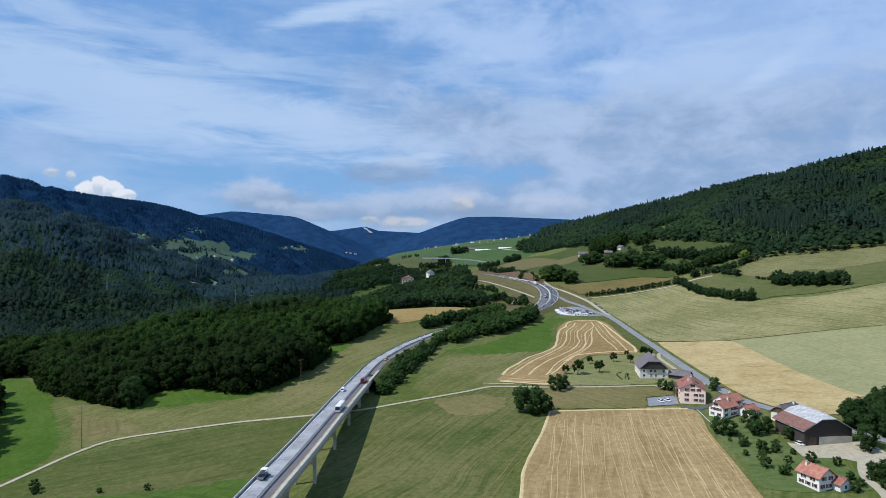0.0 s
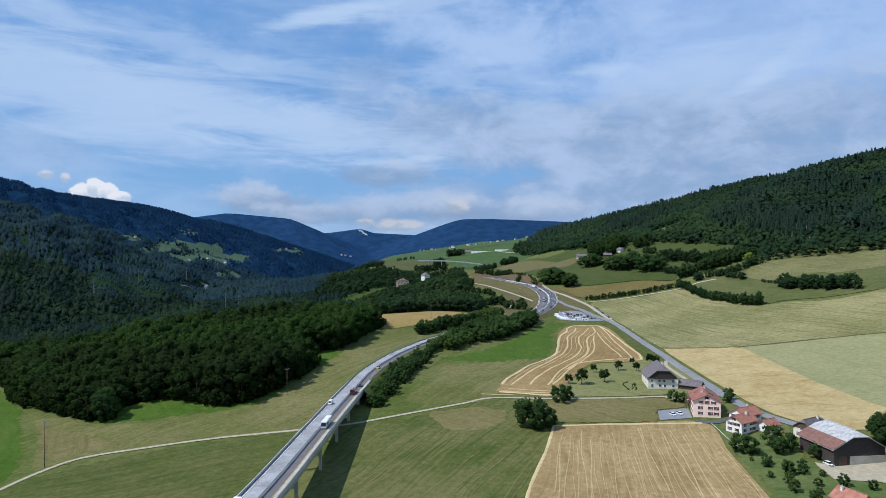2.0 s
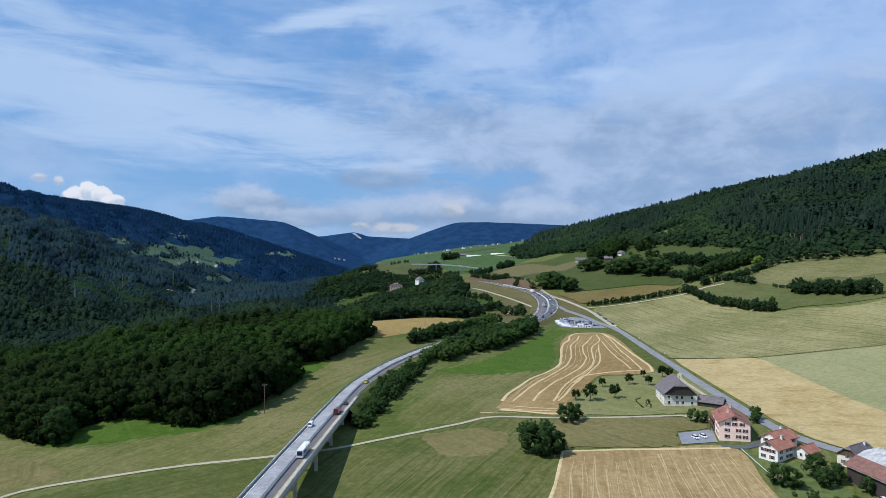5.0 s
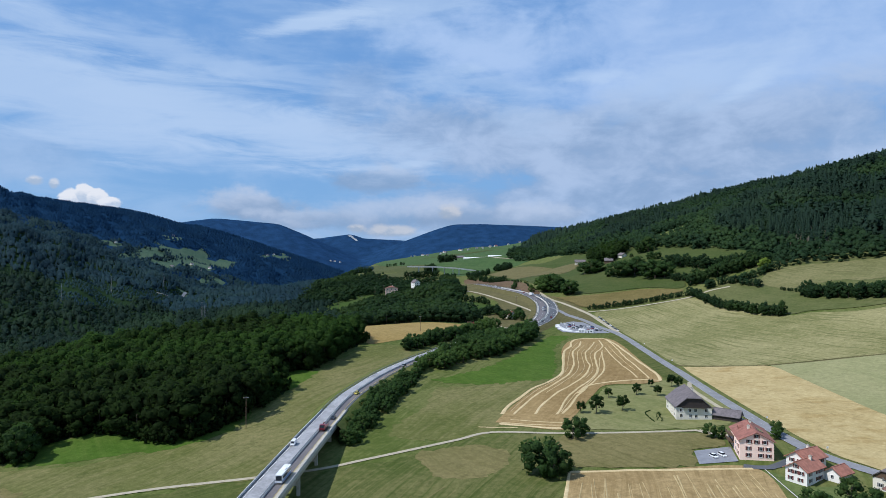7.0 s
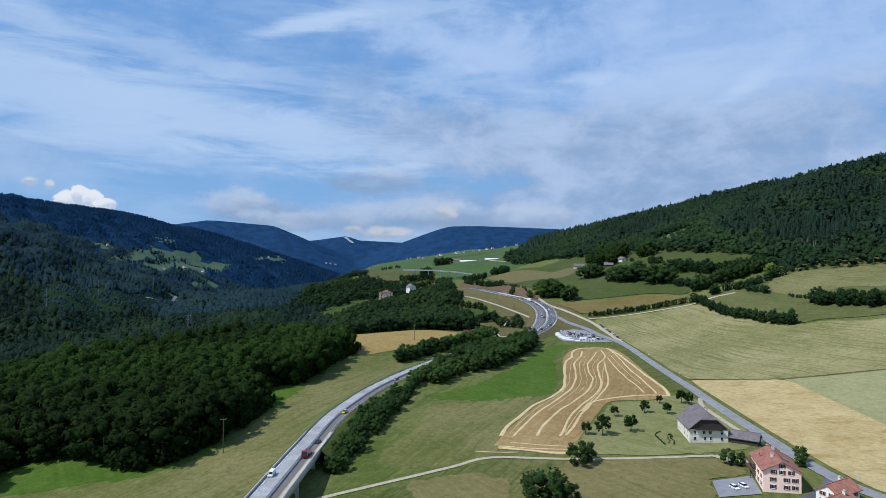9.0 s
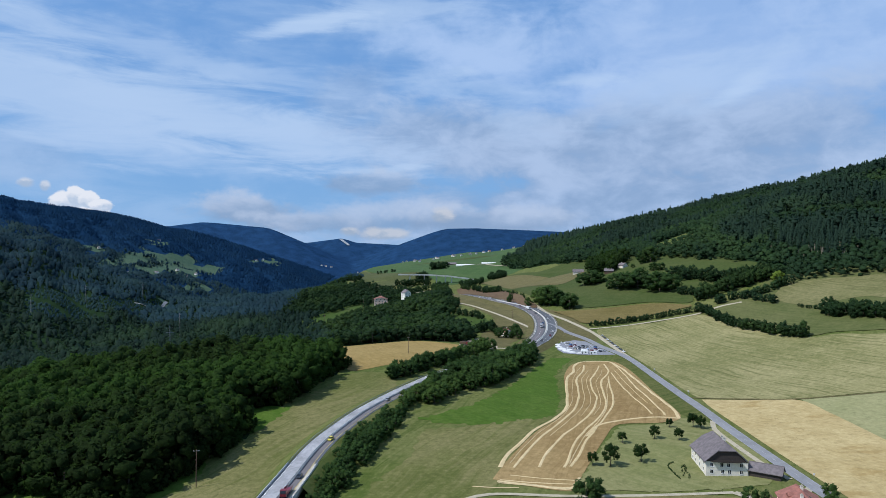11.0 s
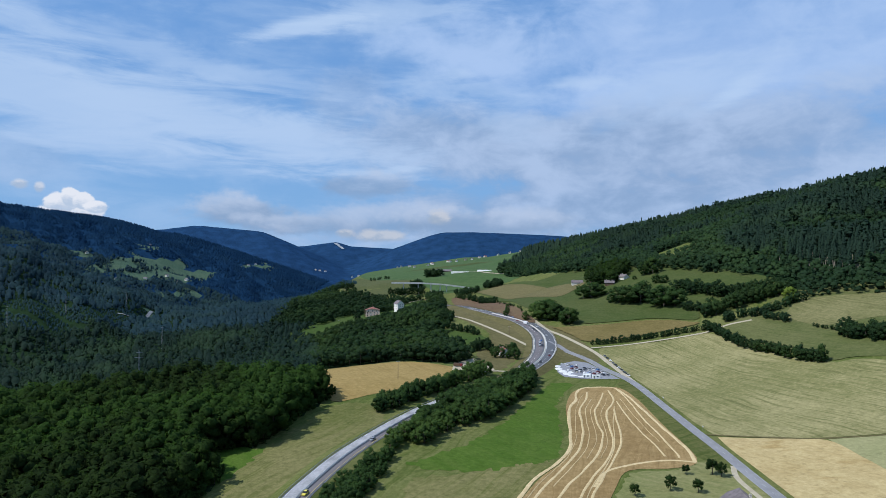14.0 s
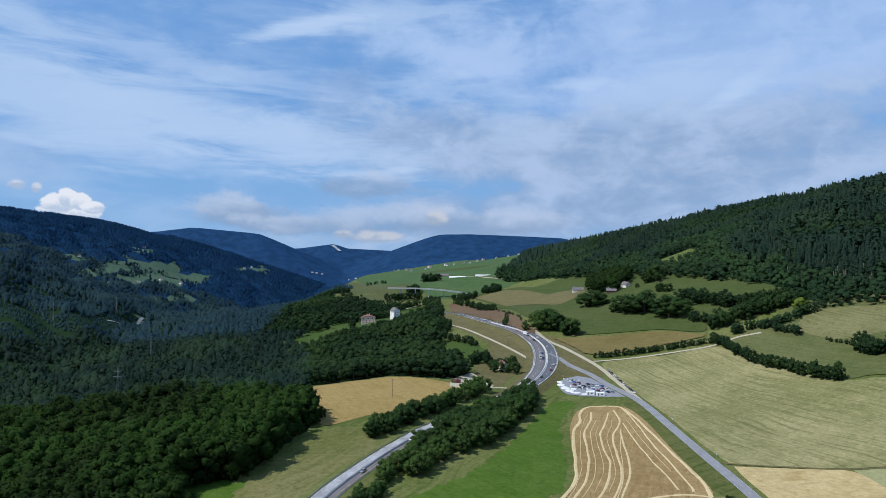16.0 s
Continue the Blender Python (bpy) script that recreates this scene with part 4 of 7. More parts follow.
def forest(name, label, places, shapes, low, high, mat, seed, stems=True, fat=1.0, calm=0.0):
    """Many trees as one mesh; calm turns the shading of far crowns towards that of the slope."""
    g = np.random.default_rng(seed)
    vs, fs, ns, ms, n = [], [], [], [], 0
    z = height(places[:, 0], places[:, 1])
    slope = unit(np.column_stack([z - height(places[:, 0] + 8, places[:, 1]), z - height(places[:, 0], places[:, 1] + 8), np.full(len(z), 8.0)]))
    which = g.integers(0, len(shapes), len(places))
    swell = 0.5 + 0.25 * np.sin(places[:, 0] * 0.043 + 1.3 * np.sin(places[:, 1] * 0.031)) + 0.25 * np.sin(places[:, 1] * 0.052 + 2.1 * np.sin(places[:, 0] * 0.023))
    size, turn = low + (high - low) * np.clip(0.55 * g.uniform(0, 1, len(places)) + 0.45 * swell + g.normal(0, 0.12, len(places)), 0, 1.25), g.uniform(0, 6.283, len(places))
    wide = g.uniform(0.8, 1.25, len(places)) * fat
    for k, shape in enumerate(shapes):
        idx = np.nonzero(which == k)[0]
        for (pv, pf, pn, pm) in ((*shape, 0), (*STEM, 1)) if stems else ((*shape, 0),):
            c, s = np.cos(turn[idx])[:, None], np.sin(turn[idx])[:, None]
            h, w = size[idx][:, None], (size[idx] * wide[idx])[:, None]
            q = np.stack([(c * pv[:, 0] - s * pv[:, 1]) * w + places[idx, 0][:, None], (s * pv[:, 0] + c * pv[:, 1]) * w + places[idx, 1][:, None], h * pv[:, 2] + z[idx][:, None]], -1)
            vs.append(q.reshape(-1, 3))
            ns.append(unit(np.stack([c * pn[:, 0] - s * pn[:, 1], s * pn[:, 0] + c * pn[:, 1], np.broadcast_to(pn[:, 2], (len(idx), len(pn)))], -1) + calm * slope[idx][:, None]).reshape(-1, 3))
            fs.append((pf[None] + (np.arange(len(idx)) * len(pv))[:, None, None] + n).reshape(-1, 3))
            ms.append(np.full(len(fs[-1]), pm))
            n += len(vs[-1])
    return tagged(new(name, mesh_from(name, np.concatenate(vs), np.concatenate(fs), [mat, BARK], np.concatenate(ms), True, np.concatenate(ns))), label, "forest", kind="stuff")


def left_woods(lo, hi):
    return lambda x, y: (inside(x, y, WOODS_LEFT) | inside(x, y, WOODS_NEAR)) & wooded(x, y) & in_view(x, y) & (y >= lo) & (y < hi)


def right_woods(lo, hi):
    return lambda x, y: inside(x, y, WOODS_RIGHT) & wooded(x, y) & in_view(x, y) & (y >= lo) & (y < hi)


def foot(x, y):
    """Near the lower edge of the right-hand woods, where broadleaved trees grow."""
    return (height(x, y) < 108 + 12 * np.sin(x * 0.02) + 10 * np.sin(y * 0.031)) | (np.sin(x * 0.017 + 1 + np.sin(y * 0.02)) * np.sin(y * 0.013 + np.sin(x * 0.011)) > 0.2)


forest("broadleaf_forest", "dense dark green broadleaf forest beside the meadow", scatter(-560, 0, 180, 620, 8.2, left_woods(0, 620), 1), BROAD_NEAR, 15, 27, LEAF, 11, fat=1.05)
forest("broadleaf_forest", "dense green broadleaf forest on the knoll", scatter(-190, 80, 620, 1200, 9.0, lambda x, y: left_woods(620, 1200)(x, y) & (x > -60 - 0.15 * (y - 620)), 2), BROAD_MID, 11, 19, MIXED, 12, fat=1.25)
forest("broadleaf_forest", "green broadleaf forest on the valley slope, slightly blued by painted haze", scatter(-1000, 0, 620, 1200, 8.7, lambda x, y: left_woods(620, 1200)(x, y) & (x <= -60 - 0.15 * (y - 620)), 22), BROAD_SLOPE, 9, 17, VALLEY_NEAR, 22, False, 1.1, 1.0)
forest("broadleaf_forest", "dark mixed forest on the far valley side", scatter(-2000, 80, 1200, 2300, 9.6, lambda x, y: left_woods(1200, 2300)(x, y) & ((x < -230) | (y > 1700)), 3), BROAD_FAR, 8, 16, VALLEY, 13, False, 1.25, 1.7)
forest("broadleaf_forest", "dark green broadleaf forest behind the knoll houses", scatter(-240, 80, 1200, 1700, 11.5, lambda x, y: left_woods(1200, 1700)(x, y) & (x >= -230), 33), BROAD_MID, 9, 17, MIXED, 33, False, 1.25)
forest("mountain_forest", "dark forest on distant mountain slopes, tinted blue by painted haze", scatter(-2650, 0, 2300, 3250, 12.0, lambda x, y: left_woods(2300, 3250)(x, y) & (x < -420), 4), SPRUCE_FAR, 6.5, 13, FAR_NEEDLE, 14, False, 2.4, 1.2)
forest("spruce_forest", "dark green spruce forest covering the hillside", scatter(280, 1500, 640, 1700, 8.6, lambda x, y: right_woods(600, 1700)(x, y) & ~foot(x, y) & ~inside(x, y, PINES), 5), SPRUCE_MIX, 13, 25, NEEDLE, 15, False, 1.35, 0.8)
forest("broadleaf_forest", "green broadleaf belt at the foot of the spruces", scatter(200, 900, 640, 1700, 9.2, lambda x, y: right_woods(600, 1700)(x, y) & foot(x, y) & ~inside(x, y, PINES), 6), BROAD_FOOT, 10, 21, FOOT_LEAF, 16, False, 1.1, 0.4)
forest("spruce_forest", "dark spruce forest along the distant ridge", scatter(200, 1500, 1700, 2500, 14.0, right_woods(1700, 2500), 7), SPRUCE_FAR, 14, 24, NEEDLE, 17, False, 1.6)


pines = scatter(415, 505, 800, 910, 8.0, lambda x, y: inside(x, y, PINES), 8)
forest("pine_grove", "tall dark pines with bare lower trunks on the hillside", pines, [needle_crown(np.random.default_rng(70 + k), 9, 7, 0.4, 0.11) for k in range(4)], 19, 27, NEEDLE, 18, False, 1.2, 0.3)
forest("pine_trunks", "pale bare trunks of the hillside pines", pines, [(*tube((0, 0, -0.05), (0, 0, 0.75), 0.016, 0.008, 5), unit(tube((0, 0, -0.05), (0, 0, 0.75), 0.016, 0.008, 5)[0] * (1, 1, 0) + (1e-4, 0, 0)))], 19, 27, PALE_BARK, 18, False, 1.2)
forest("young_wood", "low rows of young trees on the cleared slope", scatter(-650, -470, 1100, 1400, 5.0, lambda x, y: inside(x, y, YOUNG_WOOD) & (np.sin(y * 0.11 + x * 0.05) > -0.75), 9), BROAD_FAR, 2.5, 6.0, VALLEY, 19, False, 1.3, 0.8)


def part(name, mesh, parent, label=""):
    ob = new(name, mesh)
    ob.parent = parent
    return tagged(ob, label) if label else ob


def make_tree(name, label, shape, mat, trunk_to=0.6):
    """One tree, one unit high, from which the others are copied."""
    root = new(name)
    limbs = [tube((0, 0, -0.06), (0.01, 0, trunk_to), 0.026, 0.01, 6)]
    for k in range(4):
        a = k * 1.6 + 0.4
        limbs.append(tube((0.005, 0, 0.22 + 0.06 * k), (0.2 * math.cos(a), 0.2 * math.sin(a), 0.42 + 0.08 * k), 0.011, 0.004, 4))
    v, f = join(limbs)
    part("trunk", mesh_from("trunk", v, f, [BARK], smooth=True), root)
    part("crown", mesh_from("crown", *shape[:2], [mat], smooth=True, normals=shape[2]), root)
    return tagged(root, label, "tree")


def stand(x, y, size, wide=1.0, turn=0.0, drop=0.0):
    return Matrix.Translation((x, y, float(height(x, y)) - drop)) @ Matrix.Rotation(turn, 4, "Z") @ Matrix.Diagonal((size * wide, size * wide, size, 1))


GARDEN_LEAF = leaf_material("sunlit_leaves", (0.030, 0.062, 0.017), (0.044, 0.088, 0.023), (0.080, 0.135, 0.030))
LIME_LEAF = leaf_material("yellow_green_leaves", (0.11, 0.17, 0.025), (0.14, 0.205, 0.03), (0.18, 0.235, 0.04), 0.2)
rng = np.random.default_rng(21)
TREES = [make_tree("broadleaf_tree", "broadleaf tree with a dense dark green crown", broad_crown(rng, 14, 620, 0.026, 0.03, 0.42), GARDEN_LEAF) for _ in range(4)]
BUSHES = [make_tree("bush", "rounded dark green roadside bush with low branches", broad_crown(rng, 12, 460, 0.034, -0.05, 0.5), GARDEN_LEAF, 0.4) for _ in range(4)]
FRUIT = [make_tree("fruit_tree", "small round fruit tree standing in mown grass", broad_crown(rng, 10, 380, 0.034, 0.14, 0.42), LEAF_DARK) for _ in range(3)]
USED, TURN = set(), {kind[0].name: 0 for kind in (TREES, BUSHES, FRUIT)}


def plant(kinds, x, y, size, wide=1.0, group="", label=""):
    """A copy of one of the kinds at x, y; the first of each kind is moved there itself."""
    ob = kinds[TURN[kinds[0].name] % len(kinds)]
    TURN[kinds[0].name] += 1
    gap = np.min(np.hypot(side[:, 0] - x, side[:, 1] - y))
    if gap < 5.5 and y < 350:
        x += 6.5 - gap
    m = stand(x, y, size, wide, float(rng.uniform(0, 6.28)))
    if ob.name in USED:
        ob = copy_thing(ob, m @ Matrix.Diagonal((*[1 / v for v in ob.scale], 1)))
    else:
        USED.add(ob.name)
        ob.matrix_basis = m
    tagged(ob, label, group=group)
    return ob


BELT = [broad_crown(np.random.default_rng(60 + k), 11, 180, 0.042, 0.0, 0.42) for k in range(5)]


def belt_row(label, points, spacing, low, high, wander, seed, mat=None):
    """A row of trees that grow into one another, as one mesh."""
    g = np.random.default_rng(seed)
    p = smooth_line(points, spacing)
    forest("tree_belt", label, p + g.uniform(-wander, wander, p.shape), BELT, low, high, mat or MIXED, seed)


def belt_area(label, outline, spacing, low, high, seed, mat=None):
    lo, hi = np.min(outline, 0), np.max(outline, 0)
    forest("tree_belt", label, scatter(lo[0], hi[0], lo[1], hi[1], spacing, lambda x, y: inside(x, y, list(outline)), seed), BELT, low, high, mat or MIXED, seed)


def plant_area(kinds, outline, spacing, low, high, group, wide=1.0, seed=0, clear=None, gap=9.0):
    lo, hi = np.min(outline, 0), np.max(outline, 0)
    for x, y in scatter(lo[0], hi[0], lo[1], hi[1], spacing, lambda x, y: inside(x, y, list(outline)), seed):
        if clear is None or np.min(np.hypot(clear[:, 0] - x, clear[:, 1] - y)) > gap:
            plant(kinds, x, y, float(rng.uniform(low, high)), wide, group)


road = ROAD
plant_area(BUSHES, [(-44, 380), (-33, 380), (-23, 420), (-14, 455), (-6, 485), (-5, 500), (-12, 500), (-30, 455), (-40, 420)], 4.2, 5.0, 8.0, "roadside trees on the embankment", 1.1, 31, road, 10.0)
plant_area(TREES, [(-12, 500), (14, 519), (44, 556), (24, 577), (-8, 530)], 5.6, 7, 11.5, "trees along the highway", 1.15, 32, road, 11.5)
plant_area(TREES, [(44, 556), (52, 565), (93, 640), (96, 690), (80, 690), (50, 625), (24, 577)], 5.8, 9, 14, "trees along the highway", 1.2, 34, road, 8.0)
plant_area(TREES, [(-18, 562), (-16, 585), (4, 612), (30, 645), (58, 700), (64, 690), (36, 642), (12, 606), (-6, 575)], 5.3, 8, 12, "trees along the highway", 1.15, 33, road, 9.5)
edge_tree = make_tree("broadleaf_tree", "bright green rounded tree in front of the dark forest", broad_crown(np.random.default_rng(79), 26, 1300, 0.025, -0.05, 0.42), GARDEN_LEAF)
edge_tree.matrix_basis = stand(-185, 384, 19, 1.0)
shrubs = [q for q in WOOD_EDGE if 370 < q[1] < 640]
belt_row("leafy shrubs and young trees along the forest edge", shrubs, 3.4, 5, 10, 2.5, 65, LEAF)
for x, y, h, w in ((45, 341, 16, 1.05), (50, 338, 14, 1.05), (56, 344, 8, 1.0), (67, 381, 11, 1.0), (72, 386, 9, 1.0)):
    plant(BUSHES, x, y, h, w, "trees beside the farm track")
for x, y, h in ((80, 421, 6.5), (88, 420, 10), (103, 424, 8.5), (103, 451, 6), (121, 457, 7), (136, 476, 5), (132, 453, 6.5), (148, 474, 8), (151, 471, 7)):
    plant(FRUIT, x, y, h, 1.0, "orchard trees")
for x, y, h in ((128, 375, 7), (132, 373, 6), (158, 374, 7), (155, 369, 6), (128, 298, 9), (132, 295, 8), (145, 303, 10), (143, 294, 8), (149, 297, 8), (155, 288, 7), (130, 259, 5), (132, 266, 5), (133, 252, 4), (136, 274, 6)):
    plant(TREES, x, y, h, 1.1, "garden trees")
for x, y, h in ((181, 275, 11), (178, 270, 8), (190, 300, 11), (196, 308, 12), (204, 302, 12), (210, 310, 12), (214, 296, 11), (200, 292, 10), (222, 306, 12), (166, 248, 6), (172, 250, 6), (178, 252, 6), (170, 243, 5), (150, 262, 5), (158, 258, 4)):
    plant(TREES, x, y, h, 1.1, "trees round the farmyard")
for x, y, h in ((-169, 266, 5), (-166, 262, 4), (-120, 261, 3), (-139, 260, 2.5)):
    plant(BUSHES, x, y, h, 1.0, "bushes on the meadow")
belt_row("low garden hedge beside the farmhouse terrace", [(112, 402), (112, 410), (113, 418), (117, 422)], 0.8, 0.7, 1.1, 0.25, 99, GARDEN_LEAF)
belt_row("low bushes in the farmhouse garden", [(115, 405), (117, 412), (119, 417), (118, 408), (116, 402)], 1.6, 0.6, 1.5, 0.6, 88, GARDEN_LEAF)
belt_row("low hedge of bushes along the field track", [(178, 795), (208, 788), (240, 781), (276, 773)], 3.2, 3.5, 7.5, 1.4, 71)
belt_row("hedge of trees between the fields", [(281, 776), (282, 740), (285, 706), (290, 682), (297, 658), (306, 634)], 3.4, 7, 12, 2.5, 72)
lime = make_tree("broadleaf_tree", "bright yellow-green broadleaf tree at the wood edge", broad_crown(np.random.default_rng(77), 14, 620, 0.026, 0.03, 0.42), LIME_LEAF)
lime.matrix_basis = stand(366, 781, 17, 1.1)
plant(TREES, 306, 636, 14, 0.7, "hedge between the fields")
belt_area("dense copse of broadleaf trees on the meadow", [(349, 690), (346, 672), (350, 645), (362, 622), (374, 596), (386, 602), (374, 640), (362, 680)], 6.0, 9, 15, 73)
belt_row("low bushes beside the copse", [(347, 712), (350, 700), (352, 690)], 4.0, 3, 5, 1.0, 87)
belt_row("belt of light green trees along the field track", [(300, 777), (316, 775), (334, 772), (352, 772), (376, 777)], 3.2, 7, 12, 3, 74, FOOT_LEAF)
belt_row("belt of light green trees along the field track", [(331, 762), (335, 750), (339, 738)], 3.2, 6, 10, 2, 66, FOOT_LEAF)
belt_row("line of trees across the hill pasture", [(306, 904), (312, 888), (320, 868), (330, 846), (342, 834), (356, 826), (372, 822)], 3.6, 11, 17, 3.5, 75)
belt_row("line of tall dark trees across the hill pasture", [(292, 804), (306, 804), (318, 806), (332, 808), (346, 808), (360, 806), (378, 804)], 2.7, 11, 18, 5, 76)
belt_row("small trees beside the pasture copse", [(286, 836), (294, 826), (298, 818)], 4.0, 8, 12, 2.5, 77)
for x, y, h, w in ((150, 936, 22, 1.1), (160, 926, 23, 1.1), (167, 918, 19, 1.1), (156, 944, 20, 1.1), (164, 938, 22, 1.1), (172, 924, 17, 1.0), (176, 886, 19, 1.0), (172, 893, 14, 1.0), (180, 890, 13, 1.0),):
    plant(TREES, x, y, h * 1.08, w * 1.25, "trees on the hillside pasture")
for x, y, h, w in ((230, 990, 21, 1.3), (222, 1000, 17, 1.2), (238, 986, 16, 1.2), (246, 926, 20, 1.3), (254, 912, 22, 1.35), (262, 900, 20, 1.2), (268, 912, 22, 1.0), (239, 938, 11, 1.0), (276, 866, 24, 1.3), (284, 856, 20, 1.2), (271, 876, 17, 1.2), (318, 1014, 23, 0.9), (309, 1022, 19, 0.8), (303, 962, 11, 1.1), (309, 952, 10, 1.1), (294, 1016, 6, 1.0)):
    plant(TREES, x, y, h * 1.08, w * 1.25, "trees on the hillside pasture")
belt_area("tall dark trees round the hamlet", [(252, 1092), (262, 1042), (276, 1030), (284, 1050), (304, 1072), (306, 1135), (276, 1160)], 8.5, 15, 25, 78, LEAF_DARK)
belt_row("row of trees along the top of the cutting", [(82, 1440), (100, 1370), (112, 1320), (119, 1240), (124, 1160)], 9.0, 8, 14, 5, 79)
belt_row("bushes along the gravel lane above the cutting", [(128, 1120), (138, 1050), (142, 1000), (146, 950)], 12.0, 2.5, 6, 3, 89)
belt_area("bushes beside the highway end", [(30, 1210), (46, 1180), (52, 1230), (50, 1300), (32, 1310)], 8, 7, 12, 90)
belt_row("fringe of trees above the glade", [(40, 975), (46, 945), (58, 925), (70, 906), (74, 892)], 5.0, 6, 10, 3, 91)
belt_area("trees below the lane beside the glade", [(30, 1000), (50, 985), (52, 1030), (44, 1060), (32, 1060)], 7, 7, 12, 92)
belt_area("dark trees beside the bend house", [(62, 800), (78, 792), (84, 818), (70, 838), (60, 826)], 7, 7, 12, 93)
for x, y, h in ((118, 982, 10), (122, 1000, 9), (136, 940, 12), (128, 1040, 8)):
    plant(TREES, x, y, h, 1.0, "trees on the bare bank")
belt_area("trees at the end of the far bridge", [(-8, 1580), (12, 1576), (14, 1600), (-6, 1610)], 9, 15, 21, 80)
belt_area("trees in front of the far bridge", [(-62, 1512), (-44, 1508), (-20, 1512), (16, 1508), (20, 1520), (-60, 1524)], 8, 13, 20, 67)
belt_area("grove of round trees behind the far bridge", [(22, 1690), (54, 1650), (62, 1672), (30, 1720)], 11, 15, 21, 94)
belt_area("trees below the end of the far bridge", [(78, 1500), (92, 1450), (118, 1440), (132, 1500), (112, 1520)], 10, 8, 15, 81)
belt_area("trees below the far bridge", [(20, 1440), (46, 1420), (60, 1470), (44, 1500), (24, 1490)], 10, 8, 13, 95)
belt_row("bushes on the crest of the far meadow", [(-118, 1840), (-90, 1850), (-66, 1830)], 8, 6, 11, 5, 96)
belt_area("dense trees below the knoll houses", [(-64, 1088), (-27, 1090), (10, 1165), (36, 1070), (44, 1000), (-53, 1022)], 7.5, 8, 13, 83)
belt_area("dense trees below the knoll lawn", [(-155, 1075), (-66, 1033), (-62, 1105), (-100, 1130), (-160, 1140)], 8.0, 5, 9, 86)
belt_area("scattered trees on the knoll", [(-95, 1180), (-80, 1172), (-78, 1190), (-92, 1205)], 8, 8, 12, 82)
plant_area(TREES, [(70, 770), (88, 752), (104, 762), (104, 800), (86, 806)], 9, 7, 12, "trees round the house by the bend", 1.0, 38, road)
belt_area("trees beside the upper meadow", [(146, 1520), (170, 1470), (184, 1500), (172, 1550), (154, 1560)], 10, 11, 16, 84)
belt_area("dark clump of trees on the plateau edge", [(186, 1640), (205, 1600), (226, 1610), (236, 1660), (210, 1690)], 10, 14, 20, 97)
belt_row("trees at the edge of the far meadow", [(-190, 1790), (-165, 1690), (-140, 1600), (-150, 1540)], 11, 9, 15, 9, 85)
belt_row("hedge on the far meadow", [(-196, 1900), (-178, 1780), (-172, 1700)], 13, 8, 12, 6, 98)
for k, (x, y, rx, ry, n) in enumerate(((-905, 2240, 22, 40, 24), (-885, 2300, 16, 30, 12), (-925, 2400, 30, 40, 18), (-990, 2270, 18, 50, 12), (-800, 2250, 30, 12, 14), (-770, 2290, 18, 14, 7), (-850, 2170, 40, 9, 14), (-860, 2480, 30, 20, 10), (-790, 2500, 20, 40, 9), (-940, 2190, 30, 8, 10), (-715, 2180, 20, 20, 8), (-1090, 2240, 20, 20, 6))):
    g = np.random.default_rng(300 + k)
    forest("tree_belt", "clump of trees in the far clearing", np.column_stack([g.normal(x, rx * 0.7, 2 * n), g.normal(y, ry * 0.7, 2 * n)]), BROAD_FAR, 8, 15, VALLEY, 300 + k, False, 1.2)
plant_area(BUSHES, [(186, 284), (198, 280), (232, 300), (236, 330), (205, 318), (188, 306)], 6.5, 8, 13, "trees round the farmyard", 1.1, 41)
plant_area(BUSHES, [(128, 300), (140, 296), (150, 270), (134, 250), (127, 262)], 7.5, 1.8, 4.5, "garden bushes", 1.1, 42)
plant_area(BUSHES, [(150, 232), (176, 236), (186, 250), (170, 254), (154, 246)], 6.5, 2, 5, "garden bushes", 1.1, 43)
# ---- built things ----


def box(x0, x1, y0, y1, z0, z1):
    v = [(x, y, z) for z in (z0, z1) for y in (y0, y1) for x in (x0, x1)]
    return v, [(0, 2, 3, 1), (4, 5, 7, 6), (0, 1, 5, 4), (1, 3, 7, 5), (3, 2, 6, 7), (2, 0, 4, 6)]


def solid(name, pieces, mats, index=None, bevel=0.0):
    """One mesh from (verts, faces) pieces; index gives each piece's material slot."""
    v, f, mi = [], [], []
    for k, (a, b) in enumerate(pieces):
        f += [tuple(q + len(v) for q in face) for face in b]
        v += list(a)
        mi += [index[k] if index else 0] * len(b)
    me = bpy.data.meshes.new(name)
    me.from_pydata([tuple(map(float, q)) for q in v], [], f)
    for m in mats:
        me.materials.append(m)
    me.polygons.foreach_set("material_index", mi)
    if bevel:
        bm = bmesh.new()
        bm.from_mesh(me)
        bmesh.ops.bevel(bm, geom=bm.edges[:], offset=bevel, segments=2, affect="EDGES", profile=0.5)
        bm.to_mesh(me)
        bm.free()
    me.update()
    return me


def slab(outline, thick):
    """A flat piece with an outline in space, thickened upwards."""
    n = len(outline)
    v = [tuple(p) for p in outline] + [(p[0], p[1], p[2] + thick) for p in outline]
    return v, [tuple(range(n))[::-1], tuple(range(n, 2 * n))] + [(k, (k + 1) % n, n + (k + 1) % n, n + k) for k in range(n)]


def extrude(profile, w0, w1=None, belt=None):
    """A side profile of (y, z) points drawn out to both sides; above the belt it is w1 wide."""
    w1 = w0 if w1 is None else w1
    half = [w0 if belt is None or z <= belt else w1 for y, z in profile]
    n = len(profile)
    v = [(-h, y, z) for h, (y, z) in zip(half, profile)] + [(h, y, z) for h, (y, z) in zip(half, profile)]
    return v, [tuple(range(n)), tuple(range(n, 2 * n))[::-1]] + [(k, n + k, n + (k + 1) % n, (k + 1) % n) for k in range(n)]


